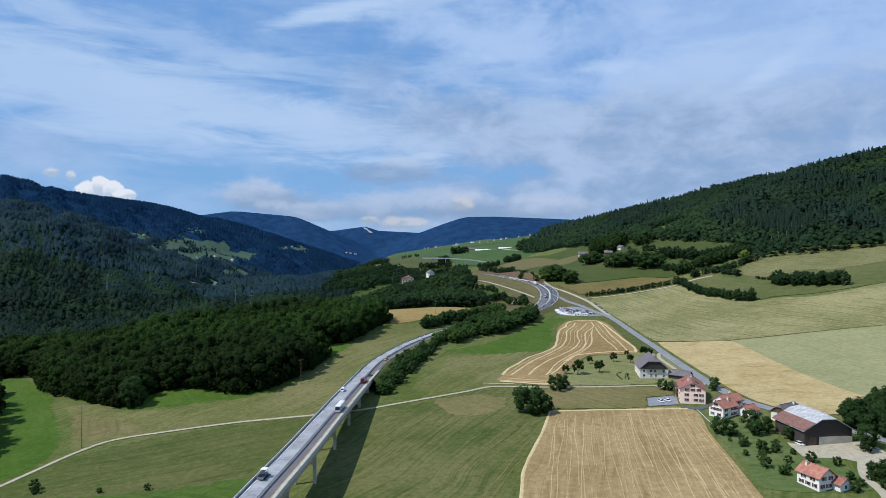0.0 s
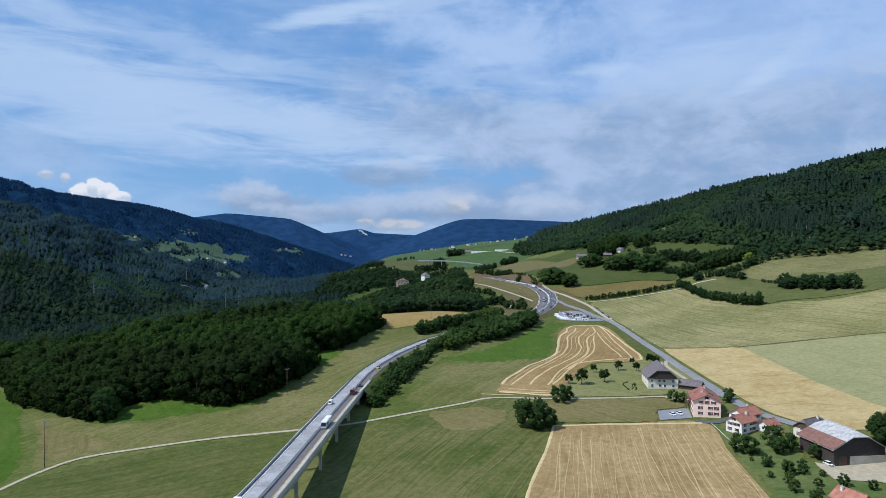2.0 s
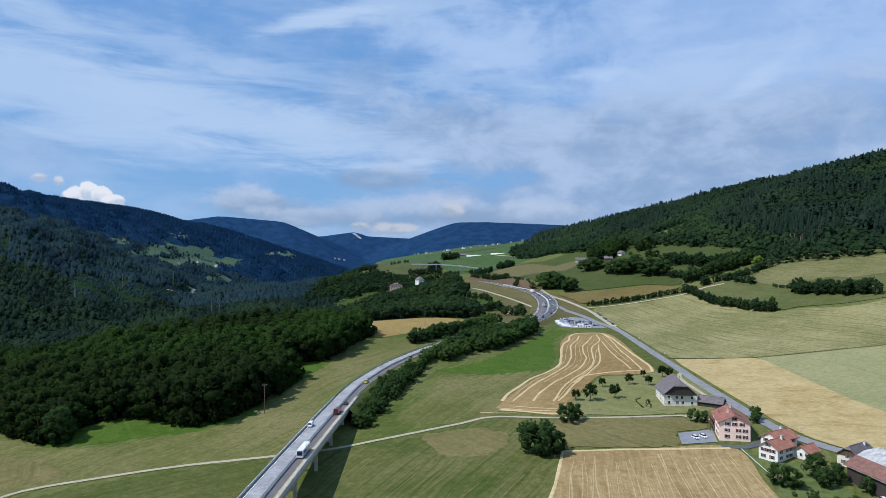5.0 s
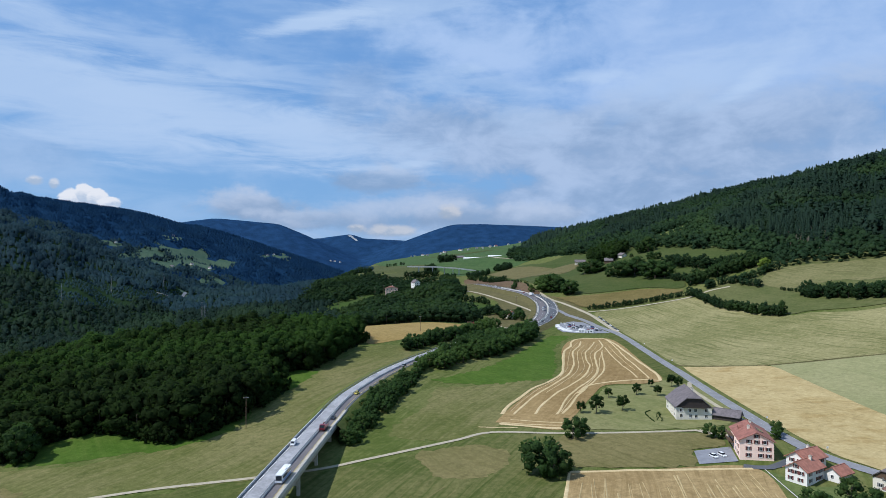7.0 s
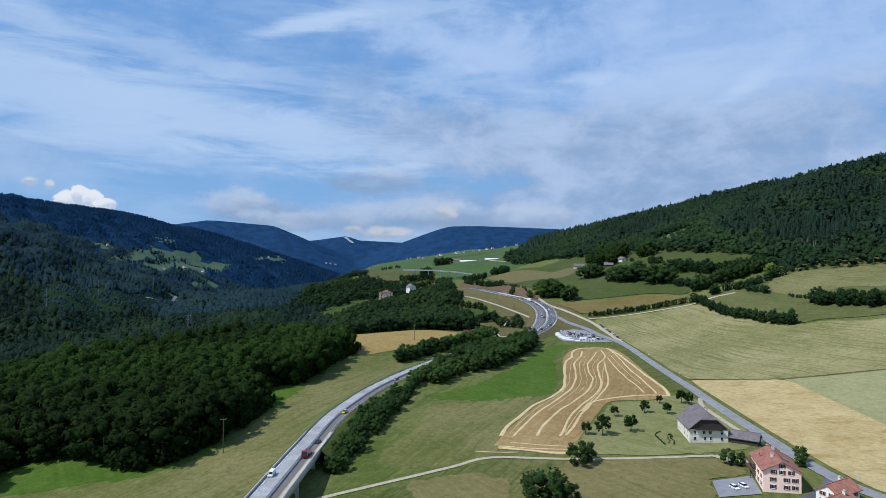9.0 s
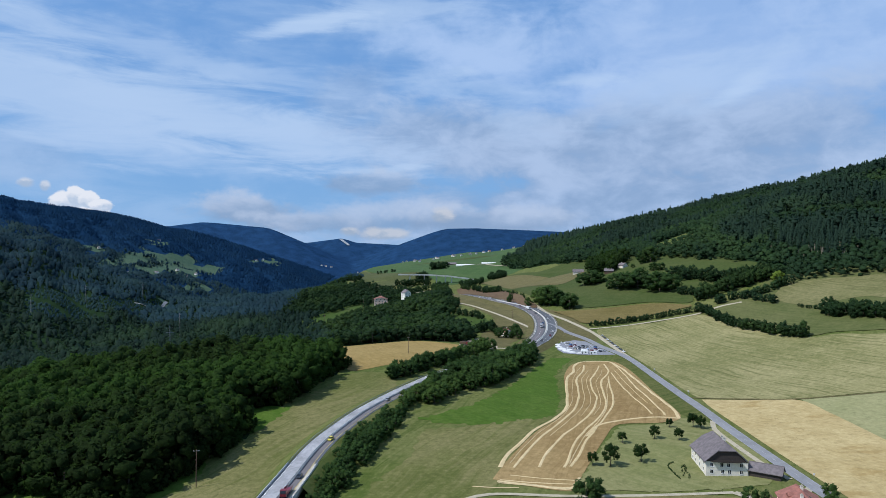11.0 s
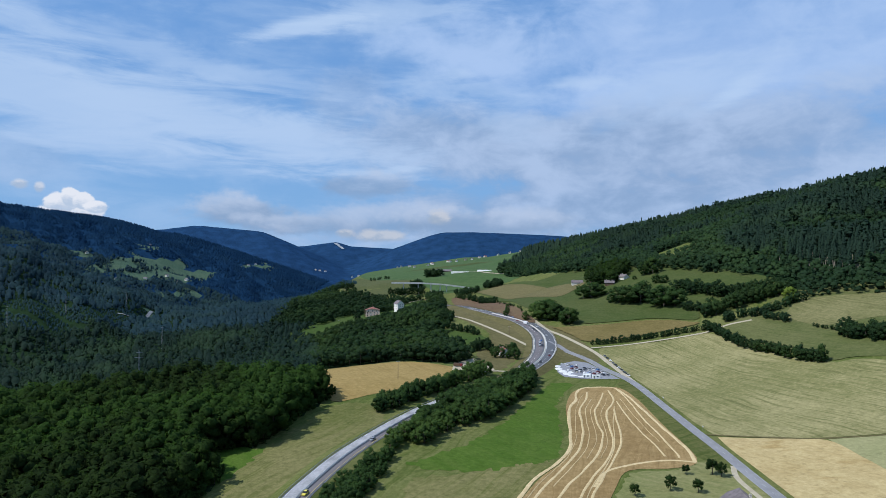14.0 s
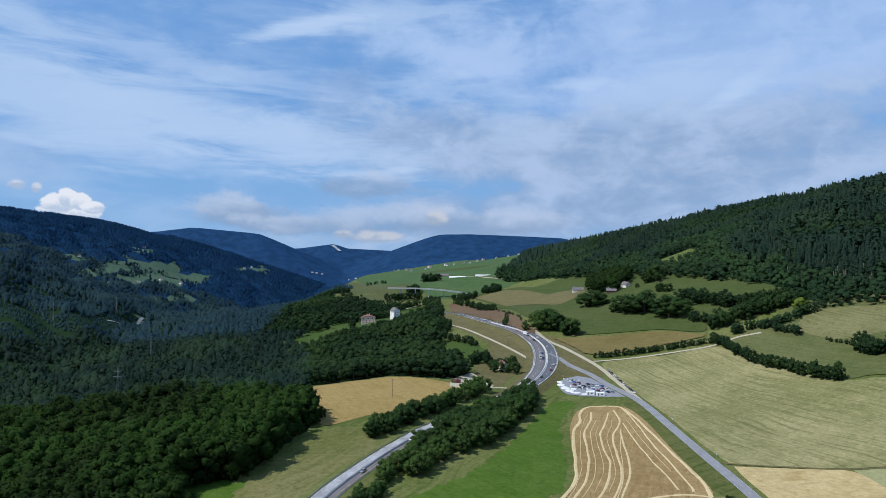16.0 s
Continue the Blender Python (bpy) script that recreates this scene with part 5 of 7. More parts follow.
def roof_material(name, color, rows=2.2, vary=0.3):
    m, N = material(name)
    p = N.add("ShaderNodeTexCoord").outputs["Object"]
    s = N.add("ShaderNodeSeparateXYZ", Vector=p)
    course = N.math("FRACT", N.math("MULTIPLY", s.outputs[2], rows))
    n = N.noise(p, 0.6, 5)
    fine = N.noise(p, 5.0, 2)
    c = N.mix(N.step(n, 0.3, 0.7), tuple(v * (1 - vary) for v in color), tuple(v * (1 + vary * 0.5) for v in color))
    c = N.mix(N.step(fine, 0.35, 0.75, 0, 0.4), c, tuple(v * 0.6 for v in color))
    surface(N, c, 0.8, course, 0.06)
    return m


TAN_DRY = grass_material("dry_slope_grass", (0.115, 0.095, 0.030), (0.145, 0.115, 0.040), (0.185, 0.145, 0.062), 0.5, 50, 6.0, 0.5)
GARDEN = grass_material("garden_grass", (0.07, 0.108, 0.028), (0.092, 0.13, 0.036), (0.15, 0.16, 0.065), 0.5, 80)
RED_TILE = roof_material("red_roof_tiles", (0.28, 0.112, 0.082))
BARN_TILE = roof_material("dull_red_brown_tiles", (0.20, 0.098, 0.074))
ORANGE_TILE = roof_material("orange_roof_tiles", (0.37, 0.155, 0.105))
GREY_TILE = roof_material("grey_brown_roof_tiles", (0.15, 0.128, 0.132))
SHEET_ROOF = roof_material("weathered_pale_sheet_roof", (0.42, 0.42, 0.42), 0.5, 0.35)
PINK = plain_material("pink_render", (0.95, 0.70, 0.58), 0.85, 0.08, 0.4)
ROCK = plain_material("pale_limestone", (0.27, 0.29, 0.31), 0.9, 0.5, 0.06)
ROSE = plain_material("rose_render", (0.74, 0.52, 0.41), 0.85, 0.12, 0.4)
CREAM = plain_material("cream_render", (0.70, 0.65, 0.55), 0.85, 0.15, 0.4)
WHITE_WALL = plain_material("white_render", (0.76, 0.73, 0.68), 0.85, 0.08, 0.4)
DARK_WOOD = plain_material("dark_timber_boards", (0.045, 0.034, 0.028), 0.85, 0.35, 1.5)
BROWN_WOOD = plain_material("brown_timber", (0.10, 0.06, 0.035), 0.8, 0.3, 1.5)
SHUTTER_RED = plain_material("red_brown_shutter_paint", (0.12, 0.03, 0.025), 0.6, 0.15, 2)
SHUTTER_GREY = plain_material("grey_shutter_paint", (0.16, 0.16, 0.15), 0.6, 0.15, 2)
STEEL = plain_material("galvanised_steel", (0.32, 0.33, 0.34), 0.5, 0.2, 2, 0.6)
RUBBER = plain_material("tyre_rubber", (0.02, 0.02, 0.02), 0.9, 0.2, 4)
PAVING = plain_material("grey_paving", (0.20, 0.205, 0.225), 0.9, 0.2, 0.4)
PALE_STONE = plain_material("pale_crushed_stone", (0.58, 0.58, 0.57), 0.9, 0.2, 0.5)


def gloss_material(name, color, rough=0.15, metallic=0.0):
    m, N = material(name)
    p = N.add("ShaderNodeTexCoord").outputs["Object"]
    c = N.mix(N.noise(p, 3.0, 2), tuple(v * 0.85 for v in color), color)
    surface(N, c, rough, Metallic=metallic)
    return m


GLASS = gloss_material("dark_window_glass", (0.018, 0.022, 0.028), 0.08)
SOLAR = gloss_material("solar_cell_glass", (0.02, 0.03, 0.07), 0.1)
CAR_WHITE = gloss_material("white_car_paint", (0.75, 0.75, 0.76), 0.3)
CAR_BLUE = gloss_material("blue_car_paint", (0.05, 0.16, 0.42), 0.3)
CAR_RED = gloss_material("red_car_paint", (0.17, 0.016, 0.022), 0.3)
CAR_YELLOW = gloss_material("yellow_car_paint", (0.75, 0.62, 0.08), 0.3)
CAR_DARK = gloss_material("dark_car_paint", (0.03, 0.035, 0.045), 0.3)
CAR_SILVER = gloss_material("silver_car_paint", (0.35, 0.36, 0.38), 0.3, 0.4)


def put(root, x, y, turn, z=None):
    root.matrix_basis = Matrix.Translation((x, y, float(height(x, y)) if z is None else z)) @ Matrix.Rotation(radians(turn), 4, "Z")
    return root


WINDOW_MESHES = {}


def window(parent, x, y, z, face, w=1.0, h=1.3, shutters=None, frame_mat=None):
    """A window on a wall: face is the wall's outward side in degrees, 0 = -y."""
    key = (w, h, shutters.name if shutters else "")
    if key not in WINDOW_MESHES:
        bars = [box(-w / 2 - 0.1, w / 2 + 0.1, -0.08, 0.05, h / 2, h / 2 + 0.1), box(-w / 2 - 0.15, w / 2 + 0.15, -0.16, 0.05, -h / 2 - 0.12, -h / 2),
                box(-w / 2 - 0.1, -w / 2, -0.08, 0.05, -h / 2, h / 2), box(w / 2, w / 2 + 0.1, -0.08, 0.05, -h / 2, h / 2), box(-0.03, 0.03, -0.05, 0.05, -h / 2, h / 2)]
        wing = [box(-0.25 * w, 0.25 * w, -0.11, -0.02, -h / 2 - 0.05, h / 2 + 0.05), box(-0.2 * w, 0.2 * w, -0.13, -0.11, 0.06, h / 2 - 0.05), box(-0.2 * w, 0.2 * w, -0.13, -0.11, -h / 2 + 0.05, -0.06)]
        WINDOW_MESHES[key] = (solid("window", bars, [WHITE]), solid("pane", [box(-w / 2, w / 2, -0.03, 0.04, -h / 2, h / 2)], [GLASS]), solid("shutter", wing, [shutters]) if shutters else None)
    bars, pane, wing = WINDOW_MESHES[key]
    ob = part("window", bars, parent)
    ob.matrix_basis = Matrix.Translation((x, y, z)) @ Matrix.Rotation(radians(face), 4, "Z")
    part("pane", pane, ob, "dark reflecting glass")
    if wing:
        for s in (-1, 1):
            part("shutter", wing, ob).location = (s * 0.8 * w, 0, 0)
    return ob


def house(name, label, x, y, turn, w, d, eave, ridge, wall, roof, front=(), left=(), right=(), hip=0.0, over=0.7, shutters=None, gable=None, chimneys=((0.1, 0.3),), category="house", win=(1.0, 1.3)):
    """A house with its ridge along its own y; the front gable looks along -y. Rows of windows: (height, (places across))."""
    root = new(name)
    hw, hd = w / 2, d / 2
    cut = hip * (ridge - eave)               # how far down the gable tip is clipped
    cx = hw * cut / (ridge - eave)
    zc = ridge - cut
    v = [(-hw, -hd, -2), (hw, -hd, -2), (hw, hd, -2), (-hw, hd, -2), (-hw, -hd, eave), (hw, -hd, eave), (hw, hd, eave), (-hw, hd, eave),
         (-cx, -hd, zc), (cx, -hd, zc), (cx, hd, zc), (-cx, hd, zc)]
    if cut <= 0:
        f = [(0, 1, 5, 8, 4), (2, 3, 7, 10, 6), (1, 2, 6, 5), (3, 0, 4, 7), (4, 8, 10, 7), (5, 6, 10, 8)]
        v[9], v[11] = v[8], v[10]
    else:
        f = [(0, 1, 5, 9, 8, 4), (2, 3, 7, 11, 10, 6), (1, 2, 6, 5), (3, 0, 4, 7), (8, 9, 10, 11), (4, 8, 11, 7), (5, 6, 10, 9)]
    part("wall", solid("wall", [(v, f)], [wall]), root)
    slope = (ridge - eave) / hw
    ox, oz, oy = hw + over, eave - over * slope, hd + over
    inset = cut / max(slope, 0.3)
    for s in (-1, 1):
        edge = [(s * ox, -oy, oz), (s * ox, oy, oz)]
        if cut > 0:
            edge += [(s * cx, oy, zc), (0, oy - inset, ridge), (0, -oy + inset, ridge), (s * cx, -oy, zc)]
        else:
            edge += [(0, oy, ridge), (0, -oy, ridge)]
        edge = [(a, b, c + 0.04) for a, b, c in edge]
        part("roof_slope", solid("roof_slope", [slab(edge, 0.28)], [roof]), root)
        if cut > 0:
            part("roof_hip", solid("roof_hip", [slab([(-cx - 0.2, s * oy, zc), (cx + 0.2, s * oy, zc), (0, s * (oy - inset), ridge + 0.06)], 0.3)], [roof]), root)
    part("ridge_cap", solid("ridge_cap", [box(-0.18, 0.18, -oy + inset, oy - inset, ridge + 0.22, ridge + 0.42)], [roof], bevel=0.05), root)
    for px, py in chimneys:
        zb = ridge - abs(px) * w * slope - 0.5
        stack = part("chimney", solid("chimney", [box(-0.45, 0.45, -0.4, 0.4, 0, 2.0), box(-0.55, 0.55, -0.5, 0.5, 2.0, 2.15), box(-0.25, 0.25, -0.2, 0.2, 2.15, 2.5)], [CREAM, CONCRETE], [0, 1, 1]), root)
        stack.location = (px * w, py * d, zb)
    if gable:
        zg = eave - 0.3
        k = (zc - zg) / (ridge - zg)
        part("gable_boarding", solid("gable_boarding", [([(-hw, -hd - 0.12, zg), (hw, -hd - 0.12, zg), (hw * (1 - k), -hd - 0.12, zc), (-hw * (1 - k), -hd - 0.12, zc), (-hw, -hd + 0.02, zg), (hw, -hd + 0.02, zg), (hw * (1 - k), -hd + 0.02, zc), (-hw * (1 - k), -hd + 0.02, zc)],
             [(0, 1, 2, 3), (0, 4, 5, 1), (1, 5, 6, 2), (3, 2, 6, 7), (0, 3, 7, 4)])], [gable]), root, "dark weathered boarding")
    for rows, face in ((front, 0), (left, -90), (right, 90)):
        for z, places in rows:
            for p in places:
                at = (p * w, -hd, z) if face == 0 else ((-hw, p * d, z) if face == -90 else (hw, p * d, z))
                window(root, *at, face, *win, shutters)
    tagged(root, label, category)
    return put(root, x, y, turn)


# the village along the side road
big = house("farmhouse", "long cream farmhouse with half-hipped grey tile roof and dark gable", 134.0, 414.5, -8.5, 17, 23, 6.0, 13.2, CREAM, GREY_TILE,
            front=((1.6, (-0.36, -0.1, 0.06, 0.34)), (4.4, (-0.36, -0.12, 0.04, 0.34))), left=((1.6, (-0.35, -0.1, 0.2, 0.38)), (4.2, (-0.35, -0.1, 0.2, 0.38))), hip=0.42, gable=DARK_WOOD, chimneys=((0.02, -0.3), (0.12, 0.1)), win=(1.2, 1.5))
part("balcony", solid("balcony", [box(-6, 6, -12.7, -11.5, 5.7, 5.85), box(-6, 6, -12.72, -12.64, 5.85, 6.7)], [DARK_WOOD]), big)
house("shed", "low timber shed with grey tile roof beside the farmhouse", 148, 401, 52, 6.5, 12, 2.6, 5.0, DARK_WOOD, GREY_TILE, chimneys=(), category="shed")
pink = house("apartment_house", "tall pink rendered house with shuttered windows and red tile roof", 137.0, 355.5, -16, 12.8, 21, 7.4, 10.6, PINK, RED_TILE,
             front=((1.5, (-0.24, 0.12, 0.34)), (4.2, (-0.24, 0.12, 0.34)), (6.9, (-0.22, 0.0, 0.24)), (9.2, (0.0,))), left=((1.5, (-0.35, -0.1, 0.15)), (4.2, (-0.35, -0.1, 0.15))), right=((4.2, (-0.3, 0.0, 0.3)),), shutters=SHUTTER_RED, chimneys=((0.05, 0.3), (-0.12, -0.1)), win=(1.05, 1.35))
panel_at = Matrix.Translation((2.6, -2.0, 9.75)) @ Matrix.Rotation(math.atan2(3.2, 6.4), 4, "Y")
part("solar_panel", solid("solar_panel", [box(-1.4, 1.4, -2.4, -0.1, 0, 0.12), box(-1.4, 1.4, 0.1, 2.4, 0, 0.12)], [SOLAR]), pink, "dark blue solar panel").matrix_basis = panel_at
part("dormer", solid("dormer", [extrude([(-1.4, 0), (1.4, 0), (1.4, 1.3), (0, 2.2), (-1.4, 1.3)], 1.6)], [RED_TILE]), pink).location = (-3.0, 4, 7.9)
for k in range(2):
    part("balcony", solid("balcony", [box(-8.5, -6.4, 2, 11, 2.7 + 2.7 * k, 2.85 + 2.7 * k), box(-8.55, -8.47, 2, 11, 2.85 + 2.7 * k, 3.8 + 2.7 * k), box(-8.5, -8.3, 2, 2.2, 0, 2.7 + 2.7 * k)], [BROWN_WOOD]), pink, "brown timber balcony")
white = house("white_house", "white rendered house with dark shutters and orange tile roof", 141.5, 324.5, -58, 8.0, 12, 5.0, 7.6, WHITE_WALL, ORANGE_TILE,
              front=((1.4, (-0.25, 0.2)), (3.9, (-0.25, 0.0, 0.25)), (6.1, (0.0,))), right=((1.4, (-0.3, 0.1, 0.3)), (3.8, (-0.3, 0.1, 0.3))), left=((3.8, (-0.3, 0.3)),), shutters=SHUTTER_RED, chimneys=((0.1, 0.2),))
house("white_house", "cream house with orange tile roof behind the garden", 148.5, 335.5, -62, 8.0, 13, 4.6, 7.2, WHITE_WALL, ORANGE_TILE, front=((1.4, (-0.2, 0.2)), (3.8, (-0.2, 0.2))), right=((3.4, (-0.3, 0.0, 0.3)),), shutters=SHUTTER_RED, chimneys=((-0.1, 0.2),))
house("garage", "small white garage with orange tile roof", 153.5, 323.5, -60, 6.0, 8, 2.8, 4.9, WHITE_WALL, ORANGE_TILE, front=((1.5, (0.0,)),), chimneys=(), category="garage")
house("timber_house", "old house with brown tile roof behind the barn", 168.0, 314.0, -60, 8.5, 13, 4.2, 7.6, CREAM, GREY_TILE, front=((1.5, (-0.2, 0.2)), (3.9, (0.0,))), right=((2.2, (-0.3, 0.0, 0.3)),), hip=0.3, shutters=SHUTTER_GREY, gable=BROWN_WOOD)
barn = house("barn", "large dark timber barn with pale sheet roof over red tiles", 166.8, 290.5, 5, 22, 21, 5.9, 12.2, DARK_WOOD, SHEET_ROOF, hip=0.3, over=0.9, chimneys=(), category="barn")
part("lower_roof", solid("lower_roof", [slab([(-11.95, -11.4, 5.68), (-11.95, 11.4, 5.68), (-6.4, 11.4, 8.86), (-6.4, -11.4, 8.86)], 0.16)], [BARN_TILE]), barn, "red tiled lower roof").location = (0, 0, 0.02)
part("stone_plinth", solid("stone_plinth", [box(-4.2, 11.05, -10.65, -10.4, -1.5, 2.9)], [CONCRETE]), barn, "grey rendered plinth wall")
part("gate", solid("gate", [box(-8.8, -5.5, -10.6, -10.45, -0.5, 3.0), box(-8.6, -7.25, -10.66, -10.6, -0.3, 2.8), box(-7.05, -5.7, -10.66, -10.6, -0.3, 2.8)], [BROWN_WOOD]), barn)
villa = house("family_house", "white family house with orange roof and solar panel", 140.0, 241.5, 20, 8, 9.5, 4.8, 7.6, WHITE_WALL, ORANGE_TILE, front=((1.4, (-0.3, 0.05, 0.3)), (4.2, (-0.2, 0.2))), left=((1.4, (-0.3, 0.0, 0.3)), (3.6, (-0.2, 0.2))), shutters=SHUTTER_RED, chimneys=((-0.15, 0.3),))
part("solar_panel", solid("solar_panel", [box(-1.1, 1.1, -1.0, 1.0, 0, 0.12)], [SOLAR]), villa, "dark blue solar panel").matrix_basis = Matrix.Translation((2.0, -1.0, 6.62)) @ Matrix.Rotation(math.atan2(2.8, 4.0), 4, "Y")
house("garage", "white garage with red tile roof beside the family house", 146.6, 238.5, 20, 5.5, 6, 2.6, 4.4, WHITE_WALL, RED_TILE, front=((1.4, (0.0,)),), chimneys=(), category="garage")

# yards, walls and ways of the village
drape("paved_yard", [(110, 344), (114, 359), (131, 362), (126.5, 345)], PAVING, 0.24, rounded=False)
strip("village_lane", [(127, 386), (133, 378), (143, 377), (158, 386)], 3.5, GRAVEL, 0.27)
strip("village_lane", [(126, 340), (135, 337), (150, 346), (159, 356)], 4.0, ASPHALT, 0.27)
strip("farm_road", [(163, 270), (170, 261), (182, 260), (200, 264)], 4.0, GRAVEL, 0.27)
strip("farm_road", [(170, 261), (162, 247), (159, 232), (150, 210)], 3.5, GRAVEL, 0.29)
drape("garden", [(126, 336), (130, 312), (126, 296), (124, 262), (121, 240), (158, 236), (160, 262), (150, 285), (152, 312), (158, 318), (140, 318), (134, 332)], GARDEN, 0.12)
drape("farmyard", [(150, 268), (160, 265), (182, 262), (183, 281), (158, 280), (152, 284)], GRAVEL, 0.24)
strip("house_lane", [(163, 484), (157, 468), (155, 445), (154, 425), (154, 408), (155, 396)], 2.6, GRAVEL, 0.27)
strip("garden_wall", [(131.5, 334), (130, 315), (129, 297)], 0.35, PALE_CONCRETE, 0.8, label="low pale garden wall")

# swaths of straw


def along(line, t):
    line = np.asarray(line, float)
    s = np.concatenate([[0], np.cumsum(np.hypot(*np.diff(line, axis=0).T))])
    return np.column_stack([np.interp(t * s[-1], s, line[:, 0]), np.interp(t * s[-1], s, line[:, 1])])


def swath(points, width, seed, lift=0.32, mat=STRAW):
    """A wavering, uneven row of cut straw."""
    g = np.random.default_rng(seed)
    p = smooth_line(points, 2.0)
    n = len(p)
    wob = np.interp(np.arange(n), np.arange(0, n + 6, 6), g.normal(0, 0.16, len(np.arange(0, n + 6, 6))))
    d = np.gradient(p, axis=0)
    d /= np.linalg.norm(d, axis=1)[:, None]
    right = np.column_stack([d[:, 1], -d[:, 0]])
    half = np.clip(width * 0.43 * np.convolve(g.uniform(0.6, 1.25, n + 4), np.full(5, 0.2), "valid"), 0.12, 3)
    rows = []
    for o, h in ((-1, 0.0), (-0.5, 0.12), (0.5, 0.14), (1, 0.0)):
        q = p + right * (wob + o * half)[:, None]
        rows.append(np.column_stack([q, height(q[:, 0], q[:, 1]) + lift - 0.12 + h * g.uniform(0.6, 1.3, n)]))
    v = np.stack(rows, 1).reshape(-1, 3)
    f = np.array([(4 * i + j, 4 * i + j + 1, 4 * i + j + 5, 4 * i + j + 4) for i in range(n - 1) for j in range(3)])
    ob = new("straw_swath", mesh_from("straw_swath", v, f, [mat]))
    return tagged(ob, "pale wavering row of cut straw on the stubble", "straw", "straw rows", "stuff")


row_a = [(147, 657), (132, 654), (123, 638), (118, 619), (110, 601), (103, 575), (96, 542), (89, 515), (78, 494), (64, 474), (53, 453), (44, 436), (39, 421)]
row_b = [(132, 642), (127, 624), (115, 596), (108, 562), (100, 530), (91, 508), (75, 479), (61, 455), (49, 429), (45, 420)]
row_c = [(143, 639), (134, 616), (124, 592), (118, 565), (115, 543), (109, 524), (100, 503), (88, 482), (76, 463), (63, 438), (56, 420)]
row_d = [(149, 646), (146, 624), (140, 608), (131, 589), (123, 556), (116, 525), (103, 495), (90, 473), (78, 448), (71, 428), (67, 419)]
row_e = [(138, 596), (132, 570), (122, 530), (108, 498), (96, 475), (86, 455), (77, 434), (70, 420)]
row_f = [(146, 616), (142, 584), (139, 549), (138, 521), (136, 502)]
row_g = [(156, 650), (155, 620), (150, 576), (147, 535), (144, 506), (142, 499)]
row_h = [(147, 657), (156, 652), (158, 623), (156, 582), (154, 540), (152, 511), (148, 492)]
row_i = [(148, 492), (138, 496), (126, 495), (112, 490), (99, 481), (88, 462)]
for k, (line, width) in enumerate(((row_a, 2.4), (row_b, 1.7), (row_c, 1.6), (row_d, 1.6), (row_e, 1.5), (row_f, 1.3), (row_g, 1.5), (row_h, 2.4), (row_i, 2.2))):
    swath(line, width, 101 + k)
for k, (one, two, shares) in enumerate(((row_a, row_b, (0.5,)), (row_b, row_c, (0.35, 0.7)), (row_c, row_d, (0.5,)), (row_d, row_e, (0.5,)), (row_f, row_g, (0.5,)))):
    p, q = along(one, np.linspace(0.08, 0.98, 16)), along(two, np.linspace(0.08, 0.98, 16))
    for n, u in enumerate(shares):
        cut = slice(n, 16 - 3 * ((k + n) % 3))
        swath([tuple(c) for c in (p + (q - p) * u)[cut]], 0.45 + 0.2 * ((k + n) % 2), 180 + 4 * k + n)
swath([(36, 406), (50, 401), (64, 396), (71, 407)], 2.2, 130)
for k in range(46):
    g = np.random.default_rng(400 + k)
    u = (k + g.uniform(0.1, 0.9)) / 46
    top, low, q0 = 58 + 70 * u, 8 + 90 * u, g.uniform(0.01, 0.1) if k % 3 else g.uniform(0.1, 0.5)
    reach = np.linspace(q0, min(0.99, q0 + g.uniform(0.25, 0.85)), 12)
    swath([(top + (low - top) * q + math.sin(k * 2.1 + q * 7) * 0.9 + math.sin(k + q * 23) * 0.35, 341 - 3 * u - 225 * q) for q in reach], g.choice((0.35, 0.5, 0.75)), 140 + k, 0.30, STREAK)
swath([(57, 342), (90, 340.5), (128, 337)], 2.5, 170)
swath([(57, 342), (47, 307), (34, 268), (29, 240), (8, 120)], 1.7, 171)
for k, (x0, y0, x1, y1) in enumerate(((36, 404, 70, 396), (37, 407, 69, 400), (42, 412, 70, 404), (25, 401, 44, 399))):
    swath([(x0, y0), ((x0 + x1) / 2, (y0 + y1) / 2 - 0.6), (x1, y1)], 0.8, 260 + k)

# viaduct
via = new("viaduct")
tagged(via, "concrete box-girder viaduct on paired columns over the meadow", "viaduct")
span = (ROAD[:, 1] > -330) & (ROAD[:, 1] < 418)
vl, vz = ROAD[span], ROAD_Z[span]


def along_deck(sections, closed=True):
    d = np.gradient(vl, axis=0)
    d /= np.linalg.norm(d, axis=1)[:, None]
    right = np.column_stack([d[:, 1], -d[:, 0]])
    k, n = len(sections), len(vl)
    v = np.stack([np.column_stack([vl + right * o, vz + h]) for o, h in sections], 1).reshape(-1, 3)
    f = [(i * k + j, i * k + (j + 1) % k, (i + 1) * k + (j + 1) % k, (i + 1) * k + j) for i in range(n - 1) for j in range(k)]
    return v, np.array(f)


part("deck", mesh_from("deck", *along_deck([(-6.6, 0.28), (6.6, 0.28), (6.6, -0.1), (3.6, -0.5), (-3.6, -0.5), (-6.6, -0.1)]), [CONCRETE]), via)
part("girder", mesh_from("girder", *along_deck([(-6.3, -0.3), (6.3, -0.3), (5.9, -2.9), (-5.9, -2.9)]), [CONCRETE]), via)
for s in (-1, 1):
    part("parapet", mesh_from("parapet", *along_deck([(s * 6.65, -0.6), (s * 6.65, 1.0), (s * 6.4, 1.0), (s * 6.3, 0.25)]), [PALE_CONCRETE]), via, "pale concrete edge parapet")
    part("handrail", mesh_from("handrail", *along_deck([(s * 6.56, 1.2), (s * 6.5, 1.26), (s * 6.44, 1.2), (s * 6.5, 1.14)]), [STEEL]), via)
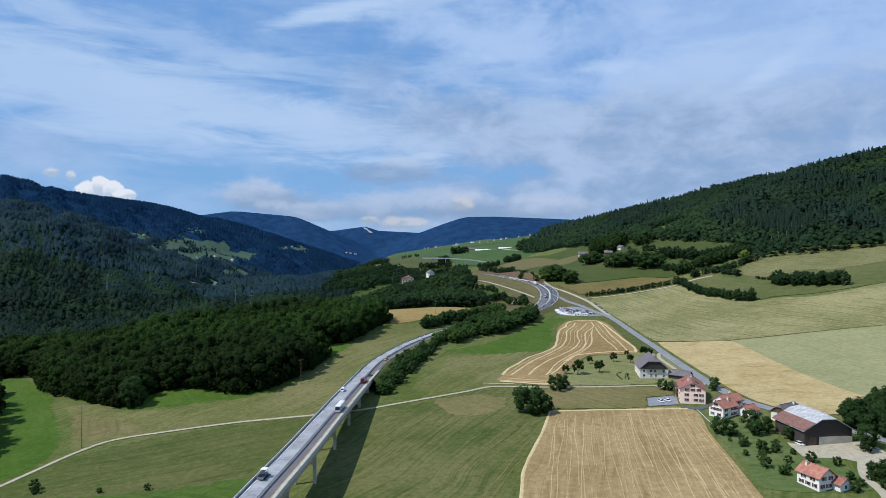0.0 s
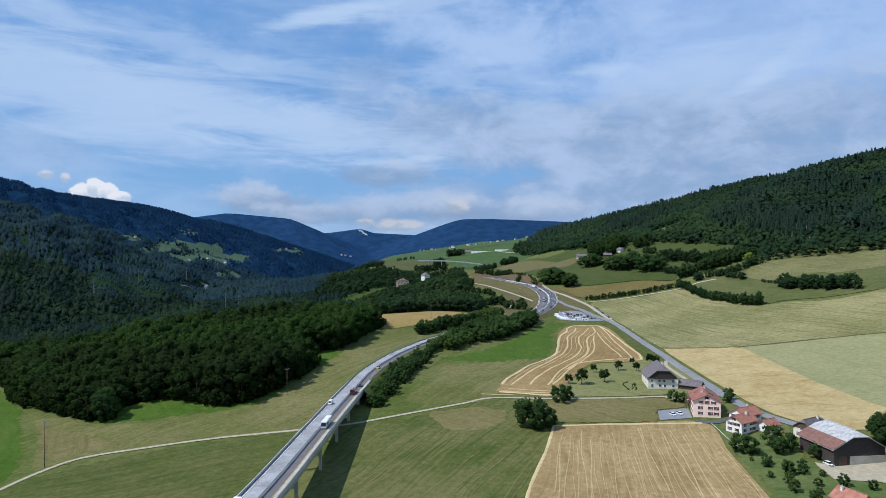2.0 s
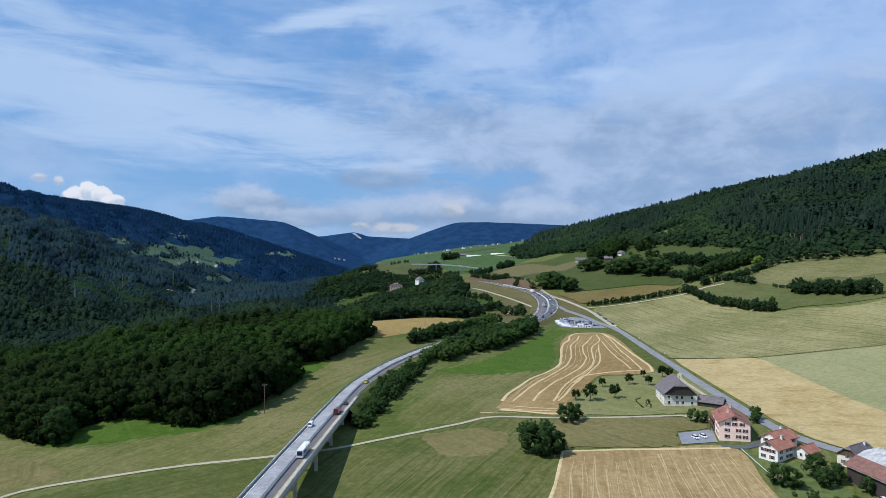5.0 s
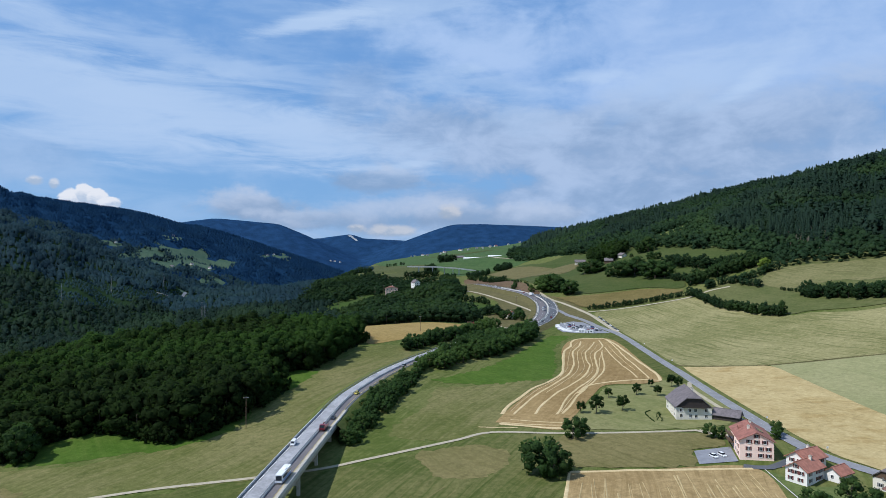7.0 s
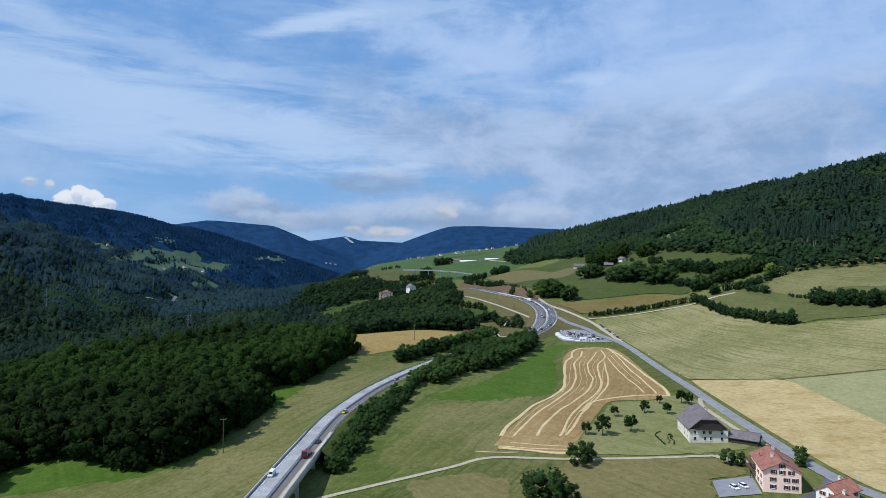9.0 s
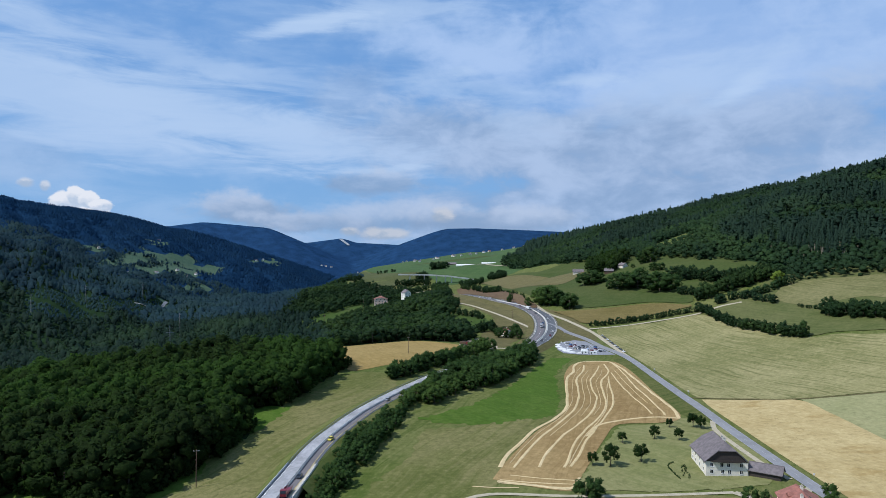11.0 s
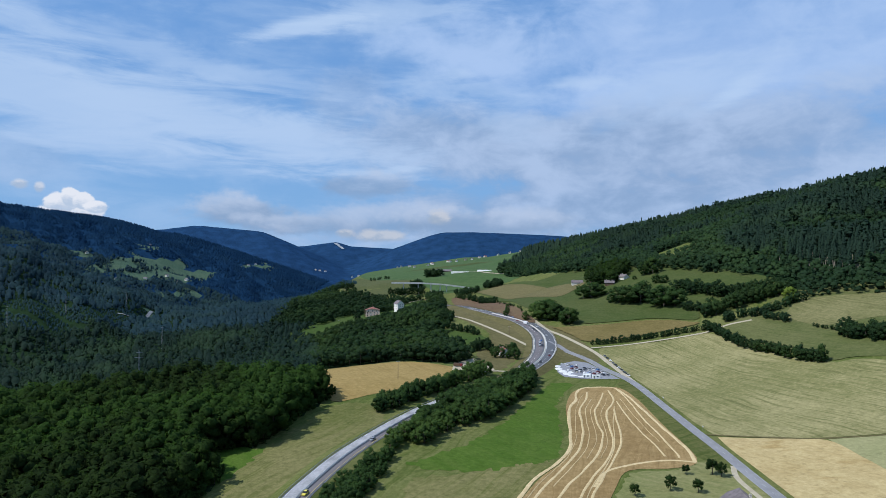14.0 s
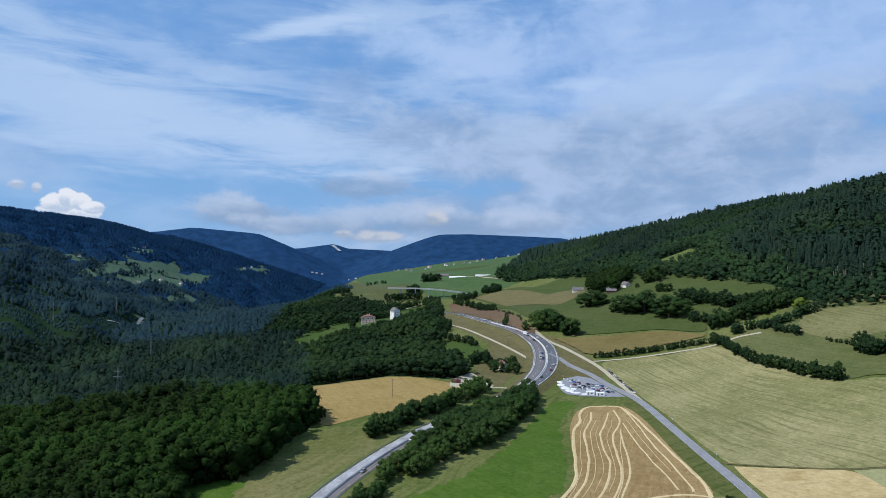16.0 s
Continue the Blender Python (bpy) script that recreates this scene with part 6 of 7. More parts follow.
for y in (-282, -246, -210, -174, -138, -102, -66, -30, 6, 42, 78, 114, 150, 188, 224, 261, 299, 332, 361, 388):
    cx = float(np.interp(y, vl[:, 1], vl[:, 0]))
    for s in (-1, 1):
        gz = float(height(cx + 4.0 * s, y))
        top = float(np.interp(y, vl[:, 1], vz)) - 2.95
        col = part("column", solid("column", [box(-0.65, 0.65, -0.5, 0.5, gz - 1, top - 0.5), box(-0.85, 0.85, -0.65, 0.65, top - 0.5, top)], [CONCRETE], bevel=0.08), via)
        col.location = (cx + 4.0 * s, y, 0)
    part("crossbeam", solid("crossbeam", [box(-4.0, 4.0, -0.35, 0.35, -0.5, 0.5)], [CONCRETE], bevel=0.06), via).location = (cx, y, top - 4.5)
ab = part("abutment", solid("abutment", [box(-7, 7, -1.2, 2.5, -9, -0.4), box(-7.2, -6.5, -1.2, 9, -8, 0.3), box(6.5, 7.2, -1.2, 9, -8, 0.3)], [CONCRETE]), via)
ab.matrix_basis = Matrix.Translation((float(np.interp(412, ROAD[:, 1], ROAD[:, 0])), 412, 0.9)) @ Matrix.Rotation(radians(-6), 4, "Z")

# guard rails past the abutment
for s, y0, y1 in ((-1, 412, 640), (1, 412, 520), (-1, 640, 1010), (1, 660, 1010)):
    keep = np.nonzero((ROAD[:, 1] >= y0) & (ROAD[:, 1] <= y1))[0]
    line, z, half = ROAD[keep], ROAD_Z[keep], ROAD_HALF[keep]
    d = np.gradient(line, axis=0)
    d /= np.linalg.norm(d, axis=1)[:, None]
    right = np.column_stack([d[:, 1], -d[:, 0]])
    edge = line + right * (s * (half + 0.25))[:, None]
    rail = new("guard_rail")
    tagged(rail, "galvanised steel guard rail along the highway", "guard rail", "highway guard rails")
    v = np.stack([np.column_stack([edge + right * o, z + h]) for o, h in ((0.05, 0.75), (0.12, 0.9), (0.05, 1.05), (-0.05, 1.05), (-0.05, 0.75))], 1).reshape(-1, 3)
    n = len(edge)
    f = np.array([(i * 5 + j, i * 5 + (j + 1) % 5, (i + 1) * 5 + (j + 1) % 5, (i + 1) * 5 + j) for i in range(n - 1) for j in range(5)])
    part("rail", mesh_from("rail", v, f, [STEEL]), rail)
    post = solid("post", [box(-0.05, 0.05, -0.05, 0.05, -2.0, 0.95), box(-0.08, 0.08, -0.08, 0.08, 0.7, 0.8)], [STEEL])
    for q, zz in zip(edge, z):
        part("post", post, rail).location = (q[0], q[1], zz)

# poles and masts


def pole(x, y, tall, arm=2.6):
    root = new("utility_pole")
    v, f = tube((0, 0, -1), (0, 0, tall), 0.22, 0.13, 8)
    part("shaft", mesh_from("shaft", v, f, [BROWN_WOOD], smooth=True), root)
    part("crossarm", solid("crossarm", [box(-arm / 2, arm / 2, -0.1, 0.1, tall - 0.8, tall - 0.58)], [STEEL]), root)
    ins = solid("insulator", [box(-0.07, 0.07, -0.07, 0.07, 0, 0.22), box(-0.11, 0.11, -0.11, 0.11, 0.08, 0.14)], [CREAM])
    for k in (-1, 0, 1):
        part("insulator", ins, root).location = (k * arm * 0.45, 0, tall - 0.58)
    tagged(root, "tall wooden electricity pole with a crossarm in the meadow", "utility pole", "electricity poles")
    return put(root, x, y, 12)


for x, y, tall in ((-178, 317, 21), (-90.5, 410, 16), (-65.6, 552, 12.6), (-7.4, 660, 13.7), (85, 775, 10), (108, 880, 9), (-110, 1130, 12), (-150, 1150, 12), (-96, 1225, 17), (-82, 1240, 18), (-70, 1252, 19)):
    pole(x, y, tall)
mast = new("power_mast")
legs = [tube((sx * 0.75, sy * 0.75, -1), (sx * 0.22, sy * 0.22, 31.5), 0.11, 0.07, 4) for sx in (-1, 1) for sy in (-1, 1)]
braces = [tube((q * (-0.73 + k * 0.017), -0.73 + k * 0.017, k), (q * (0.70 - k * 0.017), -0.70 + k * 0.017, k + 2), 0.04, 0.04, 3) for k in range(0, 29, 2) for q in (-1, 1)]
part("lattice", mesh_from("lattice", *join(legs + braces), [STEEL]), mast)
for k, wdt in enumerate((4.6, 5.6)):
    part("crossarm", solid("crossarm", [box(-wdt / 2, wdt / 2, -0.12, 0.12, 29.4 - 3.4 * k, 29.62 - 3.4 * k), box(-0.3, 0.3, -0.3, 0.3, 29.2 - 3.4 * k, 29.8 - 3.4 * k)], [STEEL]), mast)
tagged(mast, "slim pale steel lattice power mast rising above the forest", "power mast")
put(mast, -189, 634, 20, 8.0)
for x, y in ((-560, 1230), (-519, 1354), (-590, 1130), (-352, 1090)):
    put(copy_thing(mast, Matrix.Identity(4)), x, y, 35)

# vehicles


def wheels(root, places, r=0.33, w=0.24):
    v, f = tube((-w / 2, 0, 0), (w / 2, 0, 0), r, r, 12)
    v2, f2 = tube((w / 2, 0, 0), (-w / 2, 0, 0), r, r, 12)
    me = mesh_from("wheel", *join([(v, f), (v2, f2)]), [RUBBER])
    rim = mesh_from("rim", *join([tube((-w / 2 - 0.01, 0, 0), (w / 2 + 0.01, 0, 0), r * 0.55, r * 0.55, 8), tube((w / 2 + 0.01, 0, 0), (-w / 2 - 0.01, 0, 0), r * 0.55, r * 0.55, 8)]), [STEEL])
    for x, y in places:
        o = part("wheel", me, root)
        o.location = (x, y, r)
        part("rim", rim, o)


def car(name, label, paint, long=4.3, tall=1.5, wide=1.78, van=False):
    root = new(name)
    h, w = long / 2, wide / 2
    low = [(-h, 0.3), (-h, 0.75), (-h + 0.9, 0.92), (h - 0.5, 0.95), (h, 0.85), (h, 0.3)]
    top = [(-h + 1.0, 0.9), (-h + 1.6, tall), (h - 0.7, tall), (h - 0.15, 0.93)] if not van else [(-h + 0.7, 0.9), (-h + 1.3, tall), (h - 0.08, tall), (h - 0.02, 0.9)]
    part("body", solid("body", [extrude(low, w)], [paint], bevel=0.07), root)
    part("cabin", solid("cabin", [extrude(top, w * 0.95, w * 0.8, 1.0)], [GLASS if not van else paint], bevel=0.05), root)
    part("roof", solid("roof", [box(-w * 0.76, w * 0.76, top[1][0] + 0.1, top[2][0] - 0.05, tall - 0.03, tall + 0.03)], [paint], bevel=0.02), root)
    if van:
        part("windscreen", solid("windscreen", [([(-w * 0.8, top[0][0] + 0.02, 1.0), (w * 0.8, top[0][0] + 0.02, 1.0), (w * 0.72, top[1][0] - 0.06, tall - 0.12), (-w * 0.72, top[1][0] - 0.06, tall - 0.12)], [(0, 1, 2, 3)])], [GLASS]), root)
    for s in (-1, 1):
        part("headlight", solid("headlight", [box(s * w * 0.7 - 0.16, s * w * 0.7 + 0.16, -h - 0.03, -h + 0.05, 0.6, 0.74)], [CAR_SILVER]), root)
    wheels(root, [(s * (w - 0.08), y) for s in (-1, 1) for y in (-h + 0.8, h - 0.8)])
    return tagged(root, label, "car" if not van else "van")


def truck(name, label, cab, load, long=11.0, tall=3.6, box_load=True):
    root = new(name)
    h = long / 2
    part("cab", solid("cab", [extrude([(-h, 0.6), (-h, 1.7), (-h + 0.25, 3.0), (-h + 2.0, 3.1), (-h + 2.0, 0.6)], 1.2)], [cab], bevel=0.08), root)
    part("windscreen", solid("windscreen", [([(-1.05, -h - 0.02, 1.75), (1.05, -h - 0.02, 1.75), (1.0, -h + 0.2, 2.85), (-1.0, -h + 0.2, 2.85)], [(0, 1, 2, 3)])], [GLASS]), root)
    part("chassis", solid("chassis", [box(-0.9, 0.9, -h + 0.4, h, 0.6, 0.95)], [CAR_DARK]), root)
    if box_load:
        part("load_box", solid("load_box", [box(-1.25, 1.25, -h + 2.3, h, 0.95, tall), box(-1.27, 1.27, -h + 2.28, h + 0.02, tall - 0.12, tall + 0.02)], [load], bevel=0.05), root)
    else:
        part("load_bed", solid("load_bed", [box(-1.25, 1.25, -h + 2.4, h, 0.95, 1.2), box(-1.25, -1.15, -h + 2.4, h, 1.2, 1.8), box(1.15, 1.25, -h + 2.4, h, 1.2, 1.8)], [load]), root)
        part("crane", mesh_from("crane", *join([tube((0, -h + 2.9, 1), (0, -h + 2.9, 3.4), 0.3, 0.25, 6), tube((0, -h + 2.9, 3.3), (0.2, h - 2, 2.6), 0.22, 0.15, 6)]), [load]), root)
    wheels(root, [(s * 1.05, y) for s in (-1, 1) for y in (-h + 1.0, h - 3.2, h - 1.9)], 0.5, 0.35)
    return tagged(root, label, "truck")


def bus(name, label):
    root = new(name)
    part("body", solid("body", [extrude([(-6, 0.4), (-6, 1.2), (-5.75, 3.3), (5.9, 3.35), (6, 0.4)], 1.25)], [CAR_WHITE], bevel=0.12), root)
    for s in (-1, 1):
        for k in range(6):
            part("side_window", solid("side_window", [box(s * 1.27 - 0.015, s * 1.27 + 0.015, -5.0 + 1.8 * k, -3.4 + 1.8 * k, 1.6, 2.7)], [GLASS]), root)
        part("stripe", solid("stripe", [box(s * 1.26 - 0.012, s * 1.26 + 0.012, -5.8, 5.8, 0.7, 1.25)], [CAR_BLUE]), root, "blue side stripe")
    part("windscreen", solid("windscreen", [([(-1.1, -6.03, 1.3), (1.1, -6.03, 1.3), (1.05, -5.82, 2.9), (-1.05, -5.82, 2.9)], [(0, 1, 2, 3)])], [GLASS]), root)
    part("roof_unit", solid("roof_unit", [box(-0.8, 0.8, -1, 2, 3.3, 3.55)], [WHITE], bevel=0.05), root)
    wheels(root, [(s * 1.08, y) for s in (-1, 1) for y in (-3.6, 3.2)], 0.5, 0.32)
    return tagged(root, label, "bus")


def on_road(ob, y, side, oncoming=True, lift=0.34):
    """Sets a vehicle on the highway at that y, side metres right of its middle."""
    k = int(np.argmin(np.abs(ROAD[:, 1] - y)))
    d = ROAD[k + 1] - ROAD[k - 1]
    d /= np.linalg.norm(d)
    p = ROAD[k] + np.array((d[1], -d[0])) * side * ROAD_HALF[k] / 6.2
    turn = math.degrees(math.atan2(d[1], d[0])) - 90
    return put(ob, p[0], p[1], turn if oncoming else turn + 180, ROAD_Z[k] + lift)


on_road(car("van", "white van standing on the worn lane of the viaduct", CAR_WHITE, 4.8, 2.0, 1.9, True), 357, -4.4, True)
paver = new("road_paver")
part("body", solid("body", [box(-1.0, 1.0, -2.2, 2.2, 0.7, 1.5), box(-0.8, 0.8, -1.9, -0.3, 1.5, 2.0)], [CAR_DARK], bevel=0.08), paver)
for s in (-1, 1):
    part("track", solid("track", [extrude([(-2.0, 0.35), (-1.6, 0.02), (1.6, 0.02), (2.0, 0.35), (1.6, 0.75), (-1.6, 0.75)], 0.25)], [RUBBER], bevel=0.05), paver).location = (s * 0.95, 0, 0)
part("hopper", solid("hopper", [([(-1.3, -3.4, 1.5), (1.3, -3.4, 1.5), (1.3, -2.2, 1.4), (-1.3, -2.2, 1.4), (-0.9, -3.2, 0.6), (0.9, -3.2, 0.6), (0.9, -2.2, 0.6), (-0.9, -2.2, 0.6)], [(0, 4, 5, 1), (1, 5, 6, 2), (2, 6, 7, 3), (3, 7, 4, 0), (4, 7, 6, 5)])], [CAR_SILVER]), paver)
part("screed", solid("screed", [box(-1.6, 1.6, 2.3, 3.1, 0.1, 0.7)], [STEEL], bevel=0.05), paver)
for x in (-0.9, 0.9):
    for y in (0.0, 1.9):
        part("canopy_post", mesh_from("canopy_post", *tube((x, y, 1.5), (x, y, 2.9), 0.05, 0.05, 6), [STEEL]), paver)
part("canopy", solid("canopy", [box(-1.1, 1.1, -0.2, 2.1, 2.9, 3.02)], [WHITE], bevel=0.03), paver)
on_road(tagged(paver, "dark tracked road paver standing on the viaduct", "road paver"), 222, -3.6, True)
on_road(bus("bus", "white and blue coach on the viaduct"), 316, 2.9)
on_road(truck("tow_truck", "dark red crane truck on the viaduct", CAR_RED, CAR_RED, 9.0, 3.2, False), 381, 2.9)
on_road(car("car", "yellow car on the highway beside the bushes", CAR_YELLOW, 4.3, 1.6), 450, 2.9)
on_road(car("car", "dark car on the viaduct", CAR_DARK), 402, 2.9)
on_road(car("van", "white van between the roadside trees", CAR_WHITE, 5.2, 2.2, 1.95, True), 566, 2.9)
on_road(car("car", "silver car on the highway near the trees", CAR_SILVER), 520, 2.9)
on_road(truck("truck", "white truck entering the tree-lined stretch", CAR_WHITE, CAR_WHITE, 9, 3.4), 590, 2.8)
paints = [CAR_WHITE, CAR_SILVER, CAR_DARK, CAR_WHITE, CAR_RED, CAR_BLUE]
for k, (y, side) in enumerate(((694, -2.6), (722, -2.4), (735, 2.6), (784, 4.4), (762, 4.3), (826, -1.6), (848, 2.4), (868, -1.4), (880, -1.5), (893, 2.5), (935, -2.0), (960, 2.0), (1030, 2.5), (1090, -2.5))):
    name = ("white", "silver", "dark", "white", "red", "blue")[k % 6]
    on_road(car("car", name + " car on the wide highway bend", paints[k % 6]), y, side, k % 2 == 0)
on_road(truck("truck", "white truck on the wide highway bend", CAR_WHITE, CAR_WHITE, 12, 3.8), 910, -1.6)
on_road(truck("truck", "white truck queueing on the wide highway bend", CAR_WHITE, CAR_SILVER, 10, 3.6), 806, -2.4)
for k in range(9):
    y = 686 + 8.2 * k
    c = car("car", ("white", "dark", "silver")[k % 3] + " car parked along the lane", (CAR_WHITE, CAR_DARK, CAR_SILVER)[k % 3])
    tagged(c, group="parked cars along the lane")
    put(c, 177.2, y, 2)
for x, y, t in ((137, 372, 30), (123, 352, 10), (119, 351, 12), (156, 281, 15)):
    put(car("car", "white car parked in the yard", CAR_WHITE), x, y, t)
put(truck("truck", "brown lorry parked in the gravel yard", CAR_RED, BROWN_WOOD, 8, 3.2), 42, 722, 70)
put(car("van", "white van parked in the gravel yard", CAR_WHITE, 5, 2.2, 1.9, True), 55, 728, 40)

# works yard by the bend
drape("works_yard", [(127, 727), (124, 705), (126, 690), (137, 684), (154, 680), (168, 678), (164, 699), (157, 735), (148, 744), (136, 738)], PAVING, 0.25, rounded=False)
drape("gravel_yard", [(36, 706), (40, 735), (58, 765), (64, 740), (72, 712), (60, 704)], GRAVEL, 0.25)
strip("yard_lane", [(60, 704), (74, 707), (88, 705)], 4.0, GRAVEL, 0.27)
strip("service_lane", [(26, 1056), (45, 1043), (68, 997), (89, 932), (106, 869), (118, 816)], 3.4, GRAVEL, 0.45)


def heap(x, y, rx, ry, h, mat, label, seed):
    g = np.random.default_rng(seed)
    n, rings = 14, 5
    v = [(0, 0, h)]
    for r in range(1, rings + 1):
        for k in range(n):
            q = r / rings * g.uniform(0.88, 1.1)
            v.append((rx * q * math.cos(k * 2 * math.pi / n), ry * q * math.sin(k * 2 * math.pi / n), h * (1 - (r / rings) ** 1.4) * g.uniform(0.75, 1.15) - (0.4 if r == rings else 0)))
    f = [(0, 1 + k, 1 + (k + 1) % n) for k in range(n)]
    for r in range(rings - 1):
        for k in range(n):
            a, b = 1 + r * n + k, 1 + r * n + (k + 1) % n
            f += [(a, a + n, b + n), (a, b + n, b)]
    ob = tagged(new("gravel_mound", mesh_from("gravel_mound", np.array(v), np.array(f), [mat], smooth=True)), label, "mound", "mounds in the works yard")
    return put(ob, x, y, 0)


for k, (x, y, rx, ry, h) in enumerate(((129, 728, 3.0, 4.5, 0.9), (128, 719, 3.6, 5.5, 1.2), (129, 709, 4.2, 6.0, 1.3), (130.5, 700, 4.6, 5.0, 1.2), (134, 694, 5.0, 3.5, 1.0), (140, 689.5, 4.5, 2.6, 0.8), (135, 706, 3.5, 4.5, 0.7))):
    heap(x, y, rx, ry, h, PALE_STONE, "low pale mound of crushed stone in the works yard", 200 + k)
for k in range(10):
    x, y = 134 + (k % 5) * 2.8, 736 - (k // 5) * 26 - (k * 37 % 5) - (k % 5) * 1.2
    crate = new("pallet_stack")
    part("pallet", solid("pallet", [box(-0.7, 0.7, -0.5, 0.5, 0.1, 0.2), box(-0.7, 0.7, -0.5, -0.4, 0, 0.1), box(-0.7, 0.7, 0.4, 0.5, 0, 0.1)], [BROWN_WOOD]), crate)
    part("load", solid("load", [box(-0.65, 0.65, -0.45, 0.45, 0.2, 1.0 + 0.3 * (k % 3))], [(WHITE, WHITE, SHUTTER_GREY, CONCRETE)[k % 4]], bevel=0.05), crate)
    put(tagged(crate, "stacked building material on a pallet in the works yard", "pallet", "pallets in the works yard"), x, y, 20 * k)
for k in range(3):
    cabin = new("site_cabin")
    part("body", solid("body", [box(-3, 3, -1.2, 1.2, 0.15, 2.7)], [WHITE], bevel=0.04), cabin)
    part("door", solid("door", [box(-2.2, -1.3, -1.26, -1.2, 0.2, 2.2)], [SHUTTER_GREY], bevel=0.02), cabin)
    part("window", solid("window", [box(0.2, 1.6, -1.24, -1.2, 1.1, 2.0)], [CAR_DARK], bevel=0.02), cabin)
    put(tagged(cabin, "white site cabin at the edge of the works yard", "cabin", "site cabins"), (143.5, 150.5, 145.0)[k], (687, 684, 691.5)[k], (-8, -6, -10)[k])
for k in range(24):
    row, n = divmod(k, 8)
    if k in (3, 13, 18):
        continue
    x, y = 137 + n * 3.1 + row * 1.5, 726 - row * 9.5 - n * 2.4 + 0.5 * math.sin(k * 3.1)
    shade = (k * 5) % 6
    c = car("car", ("white", "silver", "dark", "white", "red", "blue")[shade] + " car parked in the works yard", paints[shade])
    tagged(c, group="cars parked in the works yard")
    put(c, x, y, 12 + 4 * math.sin(k * 1.9) + (180 if k % 3 else 0))
house("cottage", "small pale cottage with red roof among trees by the bend", 88, 778, 20, 8, 9, 4.5, 7.2, WHITE_WALL, RED_TILE, front=((1.5, (-0.25, 0.25)), (3.8, (-0.2, 0.2))), chimneys=((0.1, 0.2),))

# bank of the cutting and fields of the slope
drape("bare_bank", [(124, 972), (107, 1030), (90, 1090), (76, 1190), (70, 1300), (72, 1415), (92, 1420), (112, 1350), (124, 1290), (136, 1125), (140, 1050), (144, 980), (146, 930), (138, 925)], SOIL, 0.9, 6, ragged=2.0)
drape("dry_field", [(125, 1480), (150, 1490), (176, 1485), (206, 1355), (250, 1150), (252, 1112), (238, 1092), (204, 1062), (185, 1120), (160, 1250), (142, 1360)], UPLAND, 1.1, 10)
drape("dry_field", [(157, 884), (168, 840), (179, 806), (232, 796), (277, 790), (279, 797), (250, 834), (192, 866)], TAN_DRY, 0.95, ragged=2.0)
drape("pasture", [(162, 950), (176, 892), (200, 872), (252, 840), (284, 802), (302, 832), (330, 800), (386, 838), (388, 870), (368, 950), (352, 1010), (345, 1100), (336, 1235), (318, 1320), (270, 1350), (225, 1360), (195, 1470), (150, 1530), (122, 1500), (138, 1350), (146, 1200), (148, 1050)], PASTURE, 0.7, 10)
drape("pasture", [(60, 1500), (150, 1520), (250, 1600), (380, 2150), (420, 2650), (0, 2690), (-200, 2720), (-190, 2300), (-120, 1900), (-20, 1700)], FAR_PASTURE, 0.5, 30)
drape("mown_strip", [(-40, 2110), (60, 2030), (190, 1980), (300, 2060), (320, 2160), (190, 2090), (60, 2120)], PASTURE, 0.9, 30)
drape("upper_meadow", [(-160, 1560), (-205, 2150), (-125, 1926), (-73, 1826), (-13, 1671), (0, 1589), (-40, 1540), (-110, 1480)], UPLAND_GREEN, 0.4, 20, ragged=3.0)
drape("pasture", [(32, 938), (45, 951), (68, 908), (82, 872), (74, 815), (56, 820), (38, 852), (28, 900)], GLADE, 0.3, ragged=2.0)
drape("pasture", [(-190, 1165), (-117, 1280), (-60, 1290), (-30, 1310), (-30, 1360), (-9, 1410), (20, 1435), (44, 1400), (44, 1090), (0, 1050), (-69, 985), (-140, 1005)], GLADE, 0.3, 10, ragged=2.5)
strip("forest_road", [(-508, 1296), (-494, 1310), (-484, 1338), (-492, 1380), (-497, 1411)], 5.0, SIDE_ASPHALT, 1.2)
drape("rock_face", [(-545, 4356), (-520, 4350), (-495, 4310), (-468, 4268), (-482, 4256), (-508, 4296), (-535, 4335)], ROCK, 3.0, 8, ragged=6.0)
strip("knoll_lane", [(-29, 1378), (-9, 1410), (18, 1438), (37, 1451)], 4.0, GRAVEL, 0.6)
strip("meadow_lane", [(88, 1725), (125, 1690), (160, 1640), (220, 1620), (280, 1700)], 4.0, GRAVEL, 1.2)

# far buildings
house("villa", "rose rendered villa with a half-hipped red roof on the knoll", -66, 1205, 5, 22, 15, 9.5, 14.0, ROSE, RED_TILE, front=((1.8, (-0.36, -0.12, 0.12, 0.36)), (5.4, (-0.36, -0.12, 0.12, 0.36)), (8.4, (-0.3, 0, 0.3))), hip=0.5, win=(1.4, 2.0))
house("tall_house", "tall white apartment house on the knoll", -24, 1205, 30, 11, 13, 13, 17.5, WHITE_WALL, GREY_TILE, front=tuple((2 + 3 * k, (-0.3, 0, 0.3)) for k in range(4)), right=tuple((2 + 3 * k, (-0.25, 0.25)) for k in range(4)), left=tuple((2 + 3 * k, (-0.25, 0.25)) for k in range(4)), win=(1.4, 1.6))
for x, y, t, w, d in ((246, 1132, 80, 9, 16), (266, 1034, 70, 8, 12), (288, 1042, 20, 9, 12), (264, 1100, 40, 8, 12)):
    house("farm_building", "small farm building with grey roof on the hillside", x, y, t, w, d, 3.6, 6.8, CREAM if w == 9 else BROWN_WOOD, GREY_TILE, front=((1.8, (-0.25, 0.25)),), right=((1.8, (-0.3, 0.3)),))
